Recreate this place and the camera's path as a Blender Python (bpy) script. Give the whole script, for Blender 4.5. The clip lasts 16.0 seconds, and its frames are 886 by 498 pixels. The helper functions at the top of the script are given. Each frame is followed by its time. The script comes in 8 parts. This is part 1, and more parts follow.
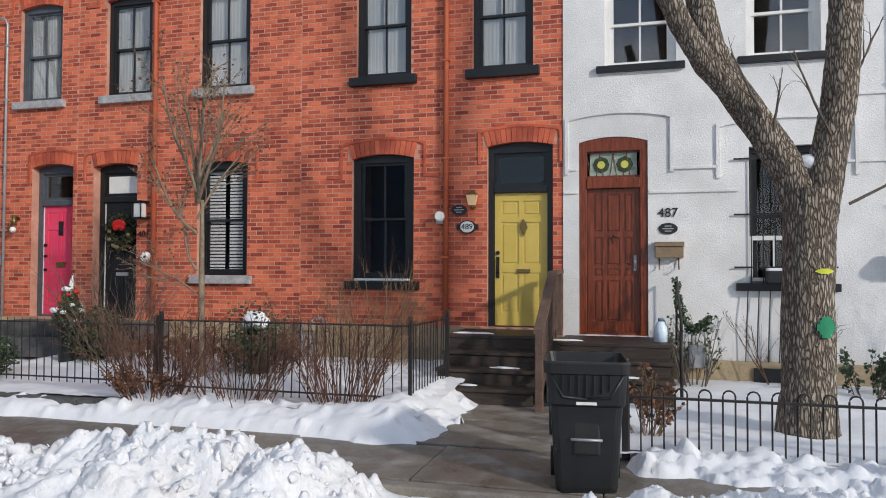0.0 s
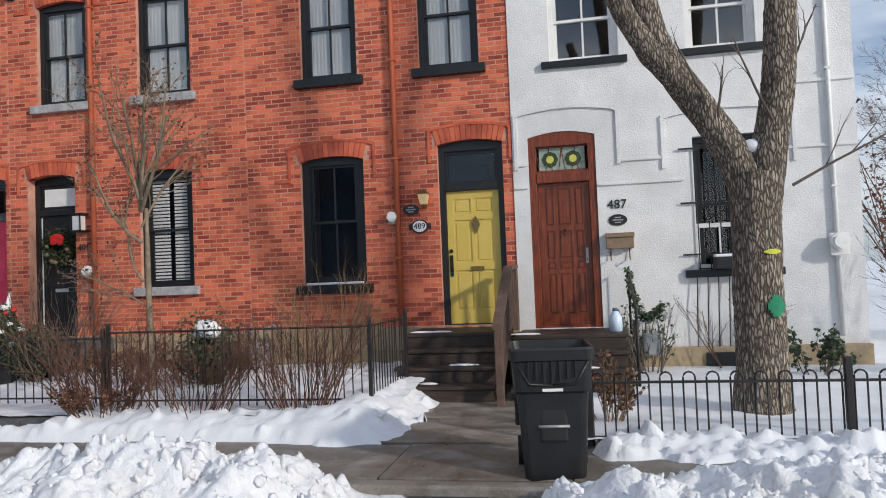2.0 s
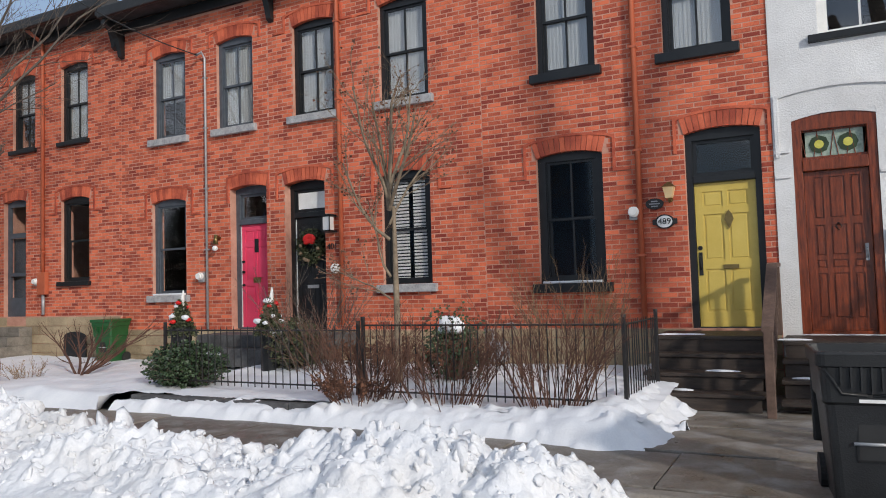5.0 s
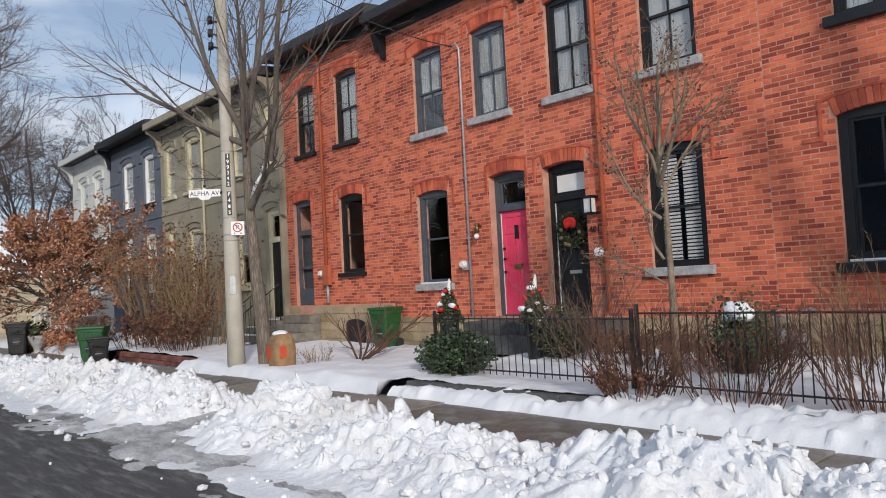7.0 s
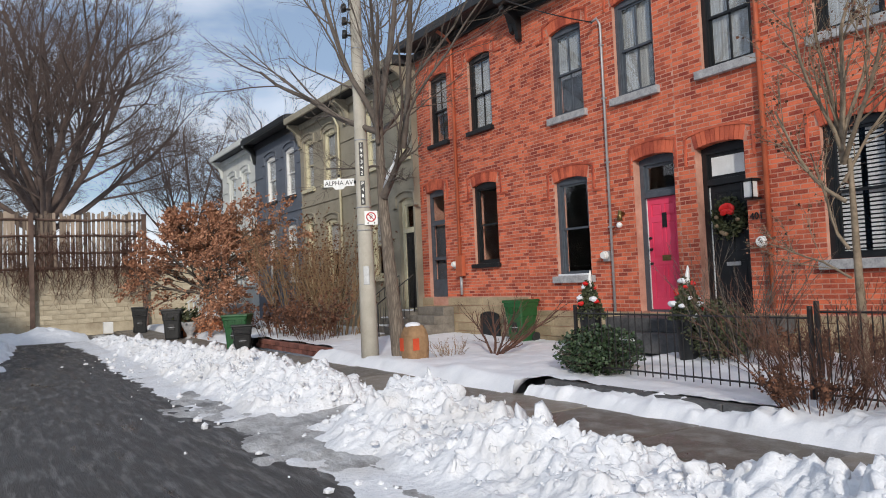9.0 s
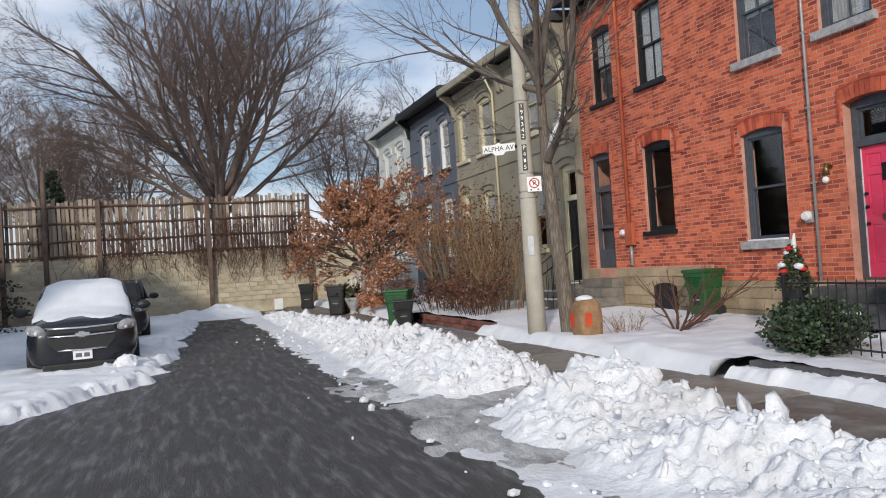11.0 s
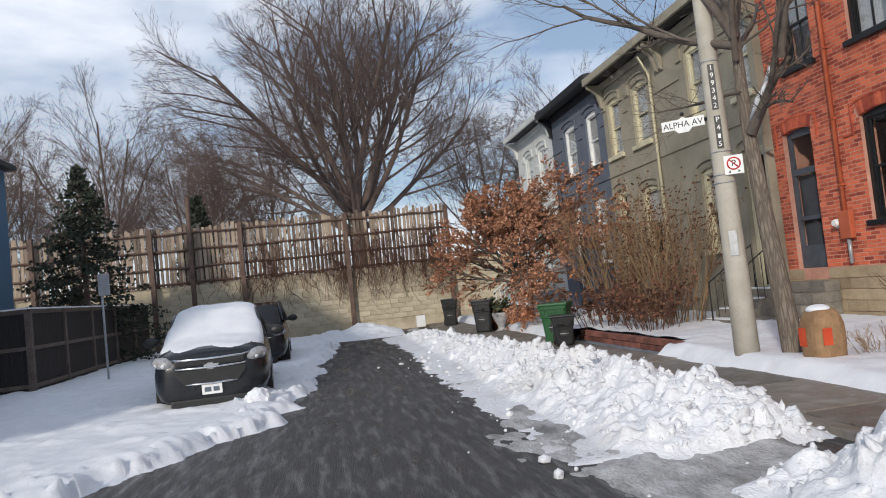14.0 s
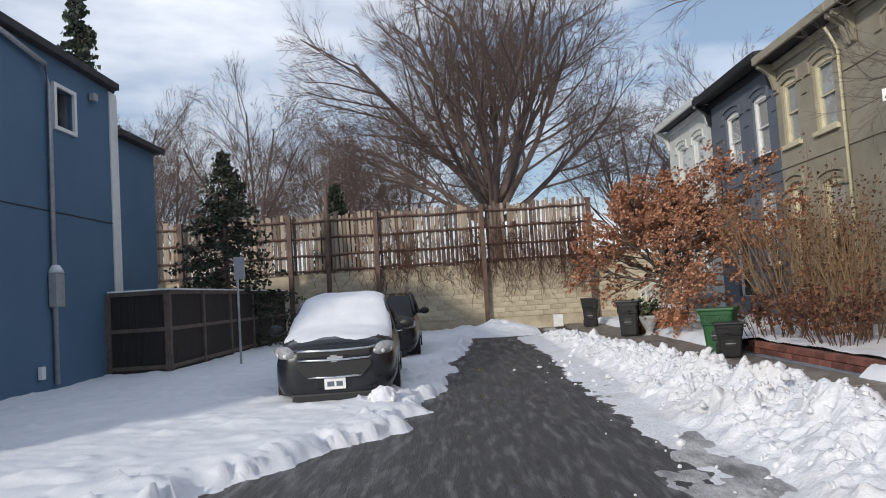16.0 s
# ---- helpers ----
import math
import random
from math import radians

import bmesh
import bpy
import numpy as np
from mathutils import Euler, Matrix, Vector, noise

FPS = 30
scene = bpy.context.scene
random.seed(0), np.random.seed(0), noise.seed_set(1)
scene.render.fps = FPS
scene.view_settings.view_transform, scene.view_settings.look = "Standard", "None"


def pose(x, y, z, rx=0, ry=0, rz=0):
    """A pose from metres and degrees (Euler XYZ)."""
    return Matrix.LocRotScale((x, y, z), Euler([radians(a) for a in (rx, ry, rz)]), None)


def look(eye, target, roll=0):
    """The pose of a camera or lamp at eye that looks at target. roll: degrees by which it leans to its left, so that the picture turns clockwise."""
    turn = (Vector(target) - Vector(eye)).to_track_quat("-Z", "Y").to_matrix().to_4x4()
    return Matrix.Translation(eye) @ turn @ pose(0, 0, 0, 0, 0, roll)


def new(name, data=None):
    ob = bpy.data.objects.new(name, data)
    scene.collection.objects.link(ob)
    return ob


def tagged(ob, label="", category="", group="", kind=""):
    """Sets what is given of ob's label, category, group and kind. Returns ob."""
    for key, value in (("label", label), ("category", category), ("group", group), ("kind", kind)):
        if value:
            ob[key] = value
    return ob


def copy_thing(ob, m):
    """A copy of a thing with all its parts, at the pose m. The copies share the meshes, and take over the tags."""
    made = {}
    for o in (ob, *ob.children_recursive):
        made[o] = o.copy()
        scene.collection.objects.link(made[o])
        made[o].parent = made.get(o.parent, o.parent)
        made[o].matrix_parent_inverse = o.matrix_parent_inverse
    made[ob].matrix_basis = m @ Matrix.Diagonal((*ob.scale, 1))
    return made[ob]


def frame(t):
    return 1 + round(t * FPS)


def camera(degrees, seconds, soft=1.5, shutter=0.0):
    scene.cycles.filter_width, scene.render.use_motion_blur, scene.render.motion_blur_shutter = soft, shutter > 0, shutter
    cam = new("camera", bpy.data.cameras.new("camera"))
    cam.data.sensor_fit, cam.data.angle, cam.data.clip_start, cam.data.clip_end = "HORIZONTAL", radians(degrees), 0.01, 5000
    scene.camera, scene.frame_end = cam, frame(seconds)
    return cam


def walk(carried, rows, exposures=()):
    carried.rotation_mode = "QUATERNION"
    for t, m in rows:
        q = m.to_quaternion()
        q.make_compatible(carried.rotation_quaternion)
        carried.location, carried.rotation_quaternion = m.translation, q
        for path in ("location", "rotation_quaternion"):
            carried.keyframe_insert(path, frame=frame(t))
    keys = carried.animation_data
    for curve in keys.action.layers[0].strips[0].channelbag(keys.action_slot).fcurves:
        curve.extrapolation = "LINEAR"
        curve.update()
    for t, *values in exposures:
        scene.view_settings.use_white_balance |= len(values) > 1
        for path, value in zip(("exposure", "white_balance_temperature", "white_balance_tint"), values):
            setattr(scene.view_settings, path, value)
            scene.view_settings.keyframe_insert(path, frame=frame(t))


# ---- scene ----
cam = camera(62.6, 16.0, soft=1.0)
PATH = [
    (0, (-0.243, 0.513, 1.718), (-0.779, 2.439, 1.776), 0.2),
    (0.5, (-0.371, 0.553, 1.69), (-0.811, 2.503, 1.645), -1.0),
    (1, (-0.37, 0.527, 1.622), (-0.76, 2.488, 1.627), -1.1),
    (1.5, (-0.375, 0.532, 1.621), (-0.754, 2.494, 1.697), -1.5),
    (2, (-0.353, 0.545, 1.608), (-0.747, 2.504, 1.683), -2.3),
    (2.5, (-0.365, 0.563, 1.595), (-0.81, 2.512, 1.65), -2.5),
    (3, (-0.448, 0.566, 1.571), (-1.06, 2.468, 1.652), -2.2),
    (3.2, (-0.516, 0.582, 1.556), (-1.197, 2.461, 1.646), -1.8),
    (5.3, (-0.974, 0.735, 1.524), (-2.011, 2.441, 1.641), -1.7),
    (5.5, (-1.023, 0.8, 1.545), (-2.173, 2.431, 1.682), -1.5),
    (6, (-1.097, 0.923, 1.548), (-2.414, 2.419, 1.71), -1.0),
    (6.5, (-1.178, 0.968, 1.553), (-2.611, 2.358, 1.677), -1.8),
    (7, (-1.332, 1.007, 1.555), (-2.798, 2.364, 1.648), -3.0),
    (7.5, (-1.497, 1.043, 1.547), (-2.973, 2.391, 1.625), -3.9),
    (8, (-1.597, 1.096, 1.558), (-3.164, 2.339, 1.618), -4.0),
    (8.5, (-1.742, 1.265, 1.582), (-3.382, 2.407, 1.666), -3.0),
    (9, (-1.865, 1.366, 1.553), (-3.553, 2.434, 1.641), -2.5),
    (9.5, (-2.023, 1.409, 1.544), (-3.766, 2.388, 1.611), -3.0),
    (9.7, (-2.117, 1.428, 1.553), (-3.881, 2.367, 1.615), -3.5),
    (11.8, (-3.241, 1.715, 1.501), (-5.156, 2.291, 1.523), -2.9),
    (12, (-3.388, 1.757, 1.507), (-5.311, 2.305, 1.526), -2.8),
    (12.5, (-3.799, 1.814, 1.538), (-5.749, 2.255, 1.577), -2.9),
    (13, (-4.169, 1.784, 1.547), (-6.115, 2.241, 1.615), -3.7),
    (13.5, (-4.565, 1.766, 1.526), (-6.503, 2.25, 1.613), -4.6),
    (14, (-4.93, 1.819, 1.551), (-6.899, 2.156, 1.653), -6.0),
    (14.5, (-5.273, 1.821, 1.531), (-7.247, 2.123, 1.649), -6.4),
    (15, (-5.638, 1.902, 1.545), (-7.602, 2.254, 1.671), -6.2),
    (15.5, (-5.971, 1.928, 1.574), (-7.948, 2.206, 1.694), -4.6),
    (16, (-6.289, 1.814, 1.528), (-8.285, 1.786, 1.651), -3.6),
]
walk(cam, [(t, look(eye, target, roll)) for t, eye, target, roll in PATH])

# ---- world, sun, exposure ----
SUN_EL, SUN_AZ = 21.5, 58.0            # azimuth from the facade's normal towards +x
sv = Vector((math.sin(radians(SUN_AZ)) * math.cos(radians(SUN_EL)), -math.cos(radians(SUN_AZ)) * math.cos(radians(SUN_EL)), math.sin(radians(SUN_EL))))
sun = new("sun", bpy.data.lights.new("sun", "SUN"))
sun.data.energy, sun.data.angle, sun.data.color = 4.6, radians(3.0), (1.0, 0.93, 0.84)
sun.matrix_world = look(sv * 60, (0, 0, 0))
world = bpy.data.worlds.new("world")
scene.world = world
world.use_nodes = True
wn, wl = world.node_tree.nodes, world.node_tree.links
bg = wn["Background"]
sky = wn.new("ShaderNodeTexSky")
sky.sky_type, sky.sun_disc, sky.sun_elevation = "NISHITA", False, radians(SUN_EL)
sky.sun_rotation = math.atan2(sv.x, sv.y)
sky.air_density, sky.dust_density, sky.ozone_density = 1.0, 0.6, 1.5
tc = wn.new("ShaderNodeTexCoord")
mp = wn.new("ShaderNodeMapping")
mp.inputs["Scale"].default_value = (1.2, 1.2, 4.0)
cn = wn.new("ShaderNodeTexNoise")
cn.inputs["Scale"].default_value, cn.inputs["Detail"].default_value, cn.inputs["Roughness"].default_value = 1.6, 6, 0.55
cr = wn.new("ShaderNodeValToRGB")
cr.color_ramp.elements[0].position, cr.color_ramp.elements[1].position = 0.42, 0.72
cr.color_ramp.elements[0].color = (0.0, 0.0, 0.0, 1)
cm = wn.new("ShaderNodeMixRGB")
cm.inputs["Color2"].default_value = (12.6, 13.1, 14.2, 1)
wl.new(tc.outputs["Generated"], mp.inputs["Vector"])
wl.new(mp.outputs["Vector"], cn.inputs["Vector"])
wl.new(cn.outputs["Fac"], cr.inputs["Fac"])
wl.new(cr.outputs["Color"], cm.inputs["Fac"])
vm = wn.new("ShaderNodeMixRGB")
vm.inputs["Fac"].default_value, vm.inputs["Color2"].default_value = 0.42, (6.0, 7.8, 10.9, 1)
wl.new(sky.outputs["Color"], vm.inputs["Color1"])
wl.new(vm.outputs["Color"], cm.inputs["Color1"])
wl.new(cm.outputs["Color"], bg.inputs["Color"])
bg.inputs["Strength"].default_value = 0.15
scene.view_settings.exposure = -0.84

# ---- materials ----
def mat(name, c1, c2, scale=6.0, rough=0.7, bump=0.3, bscale=40.0, metal=0.0, rand="", spread=0.0, detail=5.0, r2=None, stretch=(1, 1, 1), stain=None, bdist=0.01):
    """A surface whose colour runs between c1 and c2 at two scales, with fine relief. rand: 'object' or 'island' shifts each piece."""
    m = bpy.data.materials.new(name)
    m.use_nodes = True
    n, l = m.node_tree.nodes, m.node_tree.links
    b = n["Principled BSDF"]
    co = n.new("ShaderNodeTexCoord")
    mpg = n.new("ShaderNodeMapping")
    mpg.inputs["Scale"].default_value = stretch
    l.new(co.outputs["Object"], mpg.inputs["Vector"])
    def noise_at(sc, det):
        t = n.new("ShaderNodeTexNoise")
        t.inputs["Scale"].default_value, t.inputs["Detail"].default_value, t.inputs["Roughness"].default_value = sc, det, 0.6
        l.new(mpg.outputs["Vector"], t.inputs["Vector"])
        return t.outputs["Fac"]
    big, fine = noise_at(scale, detail), noise_at(bscale, 3)
    add = n.new("ShaderNodeMath")
    add.operation = "MULTIPLY_ADD"
    l.new(fine, add.inputs[0])
    add.inputs[1].default_value = 0.5
    l.new(big, add.inputs[2])
    fac = add.outputs[0]
    if rand:
        src = n.new("ShaderNodeObjectInfo").outputs["Random"] if rand == "object" else n.new("ShaderNodeNewGeometry").outputs["Random Per Island"]
        ad = n.new("ShaderNodeMath")
        ad.operation = "MULTIPLY_ADD"
        l.new(src, ad.inputs[0])
        ad.inputs[1].default_value = spread
        l.new(fac, ad.inputs[2])
        sb = n.new("ShaderNodeMath")
        sb.operation = "SUBTRACT"
        l.new(ad.outputs[0], sb.inputs[0])
        sb.inputs[1].default_value = spread * 0.5
        fac = sb.outputs[0]
    rp = n.new("ShaderNodeValToRGB")
    e = rp.color_ramp.elements
    e[0].position, e[0].color, e[1].position, e[1].color = 0.45, (*c1, 1), 1.05, (*c2, 1)
    l.new(fac, rp.inputs["Fac"])
    colour = rp.outputs["Color"]
    if stain:
        sc, amount, sfac, sharp = (*stain, 0.72)[:4]
        sr = n.new("ShaderNodeValToRGB")
        sr.color_ramp.elements[0].position, sr.color_ramp.elements[1].position = 0.5, sharp
        l.new(noise_at(sc, 8), sr.inputs["Fac"])
        ml = n.new("ShaderNodeMath")
        ml.operation = "MULTIPLY"
        l.new(sr.outputs["Color"], ml.inputs[0])
        ml.inputs[1].default_value = sfac
        mx = n.new("ShaderNodeMixRGB")
        l.new(ml.outputs[0], mx.inputs["Fac"])
        l.new(colour, mx.inputs["Color1"])
        mx.inputs["Color2"].default_value = (*amount, 1)
        colour = mx.outputs["Color"]
    l.new(colour, b.inputs["Base Color"])
    b.inputs["Metallic"].default_value = metal
    b.inputs["Roughness"].default_value = rough
    if r2 is not None:
        mr = n.new("ShaderNodeMapRange")
        mr.inputs["From Min"].default_value, mr.inputs["From Max"].default_value = 0.35, 0.65
        mr.inputs["To Min"].default_value, mr.inputs["To Max"].default_value = rough, r2
        l.new(big, mr.inputs["Value"])
        l.new(mr.outputs["Result"], b.inputs["Roughness"])
    if bump:
        bp = n.new("ShaderNodeBump")
        bp.inputs["Strength"].default_value, bp.inputs["Distance"].default_value = bump, bdist
        l.new(fine, bp.inputs["Height"])
        l.new(bp.outputs["Normal"], b.inputs["Normal"])
    return m

def glass_mat(name, tint=0.9, ior=1.7):
    m = bpy.data.materials.new(name)
    m.use_nodes = True
    n, l = m.node_tree.nodes, m.node_tree.links
    n.remove(n["Principled BSDF"])
    tr, gl, lw_, mx = n.new("ShaderNodeBsdfTransparent"), n.new("ShaderNodeBsdfGlossy"), n.new("ShaderNodeLayerWeight"), n.new("ShaderNodeMixShader")
    pw, fr = n.new("ShaderNodeMath"), n.new("ShaderNodeMath")
    pw.operation, fr.operation = "POWER", "MULTIPLY_ADD"
    f0 = ((ior - 1) / (ior + 1)) ** 2
    lw_.inputs["Blend"].default_value = 0.5
    pw.inputs[1].default_value, fr.inputs[1].default_value, fr.inputs[2].default_value = 5.0, 1 - f0, f0
    l.new(lw_.outputs["Facing"], pw.inputs[0]); l.new(pw.outputs[0], fr.inputs[0])
    tr.inputs["Color"].default_value = (tint, tint, tint, 1)
    gl.inputs["Roughness"].default_value = 0.03
    l.new(fr.outputs[0], mx.inputs[0]); l.new(tr.outputs[0], mx.inputs[1]); l.new(gl.outputs[0], mx.inputs[2])
    l.new(mx.outputs[0], n["Material Output"].inputs[0])
    return m

BRICK_A, BRICK_B = (0.26, 0.04, 0.024), (0.74, 0.175, 0.082)
M = {}
M["brick"] = mat("brick_piece", BRICK_A, BRICK_B, 3.0, 0.85, 0.5, 60, rand="object", spread=0.55)
M["bricks"] = mat("brick_joined", BRICK_A, BRICK_B, 3.0, 0.85, 0.5, 60, rand="island", spread=0.55)
M["arch"] = mat("arch_brick", (0.30, 0.052, 0.03), (0.68, 0.155, 0.075), 4.0, 0.85, 0.4, 60, rand="object", spread=0.45)
M["mortar"] = mat("mortar", (0.40, 0.175, 0.12), (0.64, 0.36, 0.27), 4, 0.95, 0.4, 90)
M["stone"] = mat("plinth_stone", (0.22, 0.165, 0.10), (0.46, 0.36, 0.23), 2, 0.9, 0.5, 30, rand="object", spread=0.3)
M["sillstone"] = mat("sill_stone", (0.2, 0.2, 0.21), (0.5, 0.5, 0.5), 8, 0.85, 0.5, 40)
M["stucco"] = mat("white_stucco", (0.62, 0.62, 0.62), (0.86, 0.86, 0.85), 1.2, 0.9, 0.9, 45, stain=(0.8, (0.5, 0.48, 0.44), 0.3))
M["olive"] = mat("olive_paint", (0.24, 0.215, 0.155), (0.36, 0.325, 0.25), 1.5, 0.8, 0.4, 40, stain=(0.7, (0.2, 0.18, 0.13), 0.4))
M["bluegrey"] = mat("bluegrey_paint", (0.085, 0.1, 0.13), (0.13, 0.15, 0.185), 1.5, 0.8, 0.3, 40)
M["palegrey"] = mat("palegrey_paint", (0.5, 0.52, 0.5), (0.66, 0.68, 0.66), 1.5, 0.8, 0.3, 40)
M["oldbrick"] = mat("old_edging_brick", (0.1, 0.035, 0.027), (0.28, 0.11, 0.08), 6, 0.9, 0.4, 40, rand="object", spread=0.4)
M["black"] = mat("black_paint", (0.004, 0.005, 0.006), (0.012, 0.014, 0.016), 8, 0.45, 0.15, 60)
M["dkgrey"] = mat("slate_paint", (0.05, 0.06, 0.075), (0.09, 0.105, 0.125), 8, 0.5, 0.15, 60)
M["white"] = mat("white_paint", (0.68, 0.68, 0.66), (0.82, 0.82, 0.8), 5, 0.5, 0.1, 60)
M["cream"] = mat("cream_paint", (0.5, 0.46, 0.3), (0.66, 0.61, 0.44), 5, 0.6, 0.1, 60)
M["yellow"] = mat("yellow_paint", (0.55, 0.40, 0.075), (0.66, 0.5, 0.12), 3, 0.4, 0.08, 70)
M["pink"] = mat("pink_paint", (0.72, 0.045, 0.11), (0.82, 0.075, 0.16), 3, 0.4, 0.08, 70)
M["mahogany"] = mat("varnished_wood", (0.025, 0.004, 0.002), (0.30, 0.062, 0.02), 4, 0.28, 0.3, 22, stretch=(9, 9, 0.8))
M["deck"] = mat("weathered_dark_wood", (0.009, 0.006, 0.005), (0.065, 0.045, 0.034), 4, 0.55, 0.5, 30, stretch=(0.8, 8, 8))
M["rail"] = mat("weathered_rail_wood", (0.05, 0.03, 0.022), (0.16, 0.1, 0.075), 4, 0.75, 0.4, 30)
M["fencewood"] = mat("grey_weathered_board", (0.07, 0.048, 0.036), (0.42, 0.335, 0.255), 3, 0.9, 0.6, 25, rand="object", spread=0.5, stretch=(8, 8, 0.7))
M["fencejoin"] = mat("grey_board_joined", (0.10, 0.07, 0.05), (0.32, 0.25, 0.185), 3, 0.9, 0.6, 25, rand="island", spread=0.5, stretch=(8, 8, 0.7))
M["darkfence"] = mat("dark_brown_board", (0.010, 0.008, 0.007), (0.035, 0.027, 0.023), 3, 0.8, 0.5, 25, stretch=(8, 8, 0.7))
M["fencerail"] = mat("dark_fence_frame", (0.06, 0.045, 0.036), (0.17, 0.13, 0.105), 3, 0.8, 0.4, 25)
M["copperpipe"] = mat("terracotta_paint", (0.38, 0.085, 0.04), (0.5, 0.13, 0.06), 4, 0.5, 0.1, 40)
M["zinc"] = mat("grey_metal", (0.28, 0.29, 0.3), (0.45, 0.46, 0.47), 10, 0.45, 0.1, 60, metal=0.4)
M["iron"] = mat("black_iron", (0.008, 0.008, 0.009), (0.022, 0.02, 0.02), 20, 0.5, 0.3, 80)
M["chrome"] = mat("chrome", (0.6, 0.6, 0.6), (0.8, 0.8, 0.8), 10, 0.15, 0, 60, metal=1.0)
M["brass"] = mat("aged_brass", (0.16, 0.11, 0.04), (0.3, 0.22, 0.09), 20, 0.4, 0.1, 60, metal=0.8)
M["binblack"] = mat("black_plastic", (0.006, 0.0065, 0.007), (0.018, 0.019, 0.02), 4, 0.42, 0.2, 90)
M["bingreen"] = mat("green_plastic", (0.008, 0.062, 0.017), (0.018, 0.105, 0.03), 4, 0.45, 0.2, 90)
M["paperbag"] = mat("kraft_paper", (0.19, 0.108, 0.052), (0.35, 0.215, 0.112), 5, 0.85, 0.9, 11, bdist=0.03)
M["concrete"] = mat("pole_concrete", (0.36, 0.33, 0.27), (0.52, 0.49, 0.42), 3, 0.9, 0.4, 60)
M["sidewalk"] = mat("wet_concrete", (0.07, 0.06, 0.05), (0.24, 0.21, 0.175), 2.6, 0.25, 0.6, 50, rand="object", spread=0.3, r2=0.85, detail=9.0, stain=(3.0, (0.45, 0.45, 0.46), 0.35))
M["asphalt"] = mat("wet_asphalt", (0.007, 0.0066, 0.0064), (0.075, 0.07, 0.067), 3.4, 0.25, 0.9, 60, r2=0.85, detail=15.0, stain=(8.0, (0.26, 0.255, 0.25), 0.45, 0.66), stretch=(0.22, 1.3, 1), bdist=0.012)
M["kerb"] = mat("dark_stone_kerb", (0.03, 0.03, 0.033), (0.12, 0.12, 0.12), 5, 0.75, 0.5, 30)
M["snow"] = mat("snow", (0.68, 0.70, 0.74), (0.83, 0.84, 0.86), 3, 0.75, 0.35, 55, bdist=0.012)
M["snowbank"] = mat("ploughed_snow", (0.62, 0.635, 0.665), (0.81, 0.815, 0.83), 6.0, 0.75, 0.9, 24, stain=(1.1, (0.50, 0.455, 0.40), 0.4), bdist=0.018, detail=9.0)
M["slush"] = mat("dirty_slush", (0.17, 0.16, 0.15), (0.62, 0.62, 0.62), 5.0, 0.45, 0.8, 40, stain=(2.2, (0.05, 0.048, 0.046), 0.85), bdist=0.02, detail=10.0, stretch=(0.55, 1.2, 1))
def bark_mat(name, ridge, furrow, pitch, squash=0.22, depth=0.03):
    """Furrowed bark: long interlaced ridges with dark cracks between them."""
    m = mat(name, ridge[0], ridge[1], 4.0, 0.95, 0.0, 60)
    n, l = m.node_tree.nodes, m.node_tree.links
    b = n["Principled BSDF"]
    co, mpg, wv, vo = n.new("ShaderNodeTexCoord"), n.new("ShaderNodeMapping"), n.new("ShaderNodeTexNoise"), n.new("ShaderNodeTexVoronoi")
    mpg.inputs["Scale"].default_value = (1, 1, squash)
    l.new(co.outputs["Object"], mpg.inputs["Vector"])
    wv.inputs["Scale"].default_value, wv.inputs["Detail"].default_value = pitch * 0.6, 4
    l.new(mpg.outputs["Vector"], wv.inputs["Vector"])
    ad = n.new("ShaderNodeVectorMath")
    ad.operation = "MULTIPLY_ADD"
    l.new(wv.outputs["Color"], ad.inputs[0])
    ad.inputs[1].default_value = (1.3 / pitch,) * 3
    l.new(mpg.outputs["Vector"], ad.inputs[2])
    vo.feature = "DISTANCE_TO_EDGE"
    vo.inputs["Scale"].default_value = pitch
    l.new(ad.outputs[0], vo.inputs["Vector"])
    rp = n.new("ShaderNodeValToRGB")
    rp.color_ramp.elements[0].position, rp.color_ramp.elements[1].position = 0.02, 0.24
    l.new(vo.outputs["Distance"], rp.inputs["Fac"])
    mx = n.new("ShaderNodeMixRGB")
    l.new(rp.outputs["Color"], mx.inputs["Fac"])
    mx.inputs["Color1"].default_value = (*furrow, 1)
    l.new(b.inputs["Base Color"].links[0].from_socket, mx.inputs["Color2"])
    l.new(mx.outputs["Color"], b.inputs["Base Color"])
    bp = n.new("ShaderNodeBump")
    bp.inputs["Strength"].default_value, bp.inputs["Distance"].default_value = 0.9, depth
    l.new(rp.outputs["Color"], bp.inputs["Height"])
    l.new(bp.outputs["Normal"], b.inputs["Normal"])
    return m
M["bark"] = bark_mat("maple_bark", ((0.22, 0.18, 0.14), (0.48, 0.41, 0.33)), (0.085, 0.066, 0.05), 38)
M["greybark"] = bark_mat("street_tree_bark", ((0.13, 0.105, 0.08), (0.27, 0.225, 0.18)), (0.115, 0.093, 0.073), 26, 0.12, 0.005)
M["stepstone"] = mat("worn_step_stone", (0.09, 0.08, 0.068), (0.27, 0.24, 0.20), 4, 0.85, 0.5, 35)
M["twig"] = mat("grey_twig", (0.07, 0.055, 0.045), (0.17, 0.14, 0.115), 3, 0.9, 0.3, 20)
M["paletwig"] = mat("tan_young_bark", (0.12, 0.09, 0.06), (0.3, 0.235, 0.165), 5, 0.9, 0.3, 20)
M["fartwig"] = mat("brown_twig", (0.075, 0.052, 0.043), (0.18, 0.132, 0.112), 3, 0.9, 0, 20)
M["shrub"] = mat("red_brown_twig", (0.05, 0.022, 0.016), (0.15, 0.075, 0.05), 3, 0.85, 0, 20)
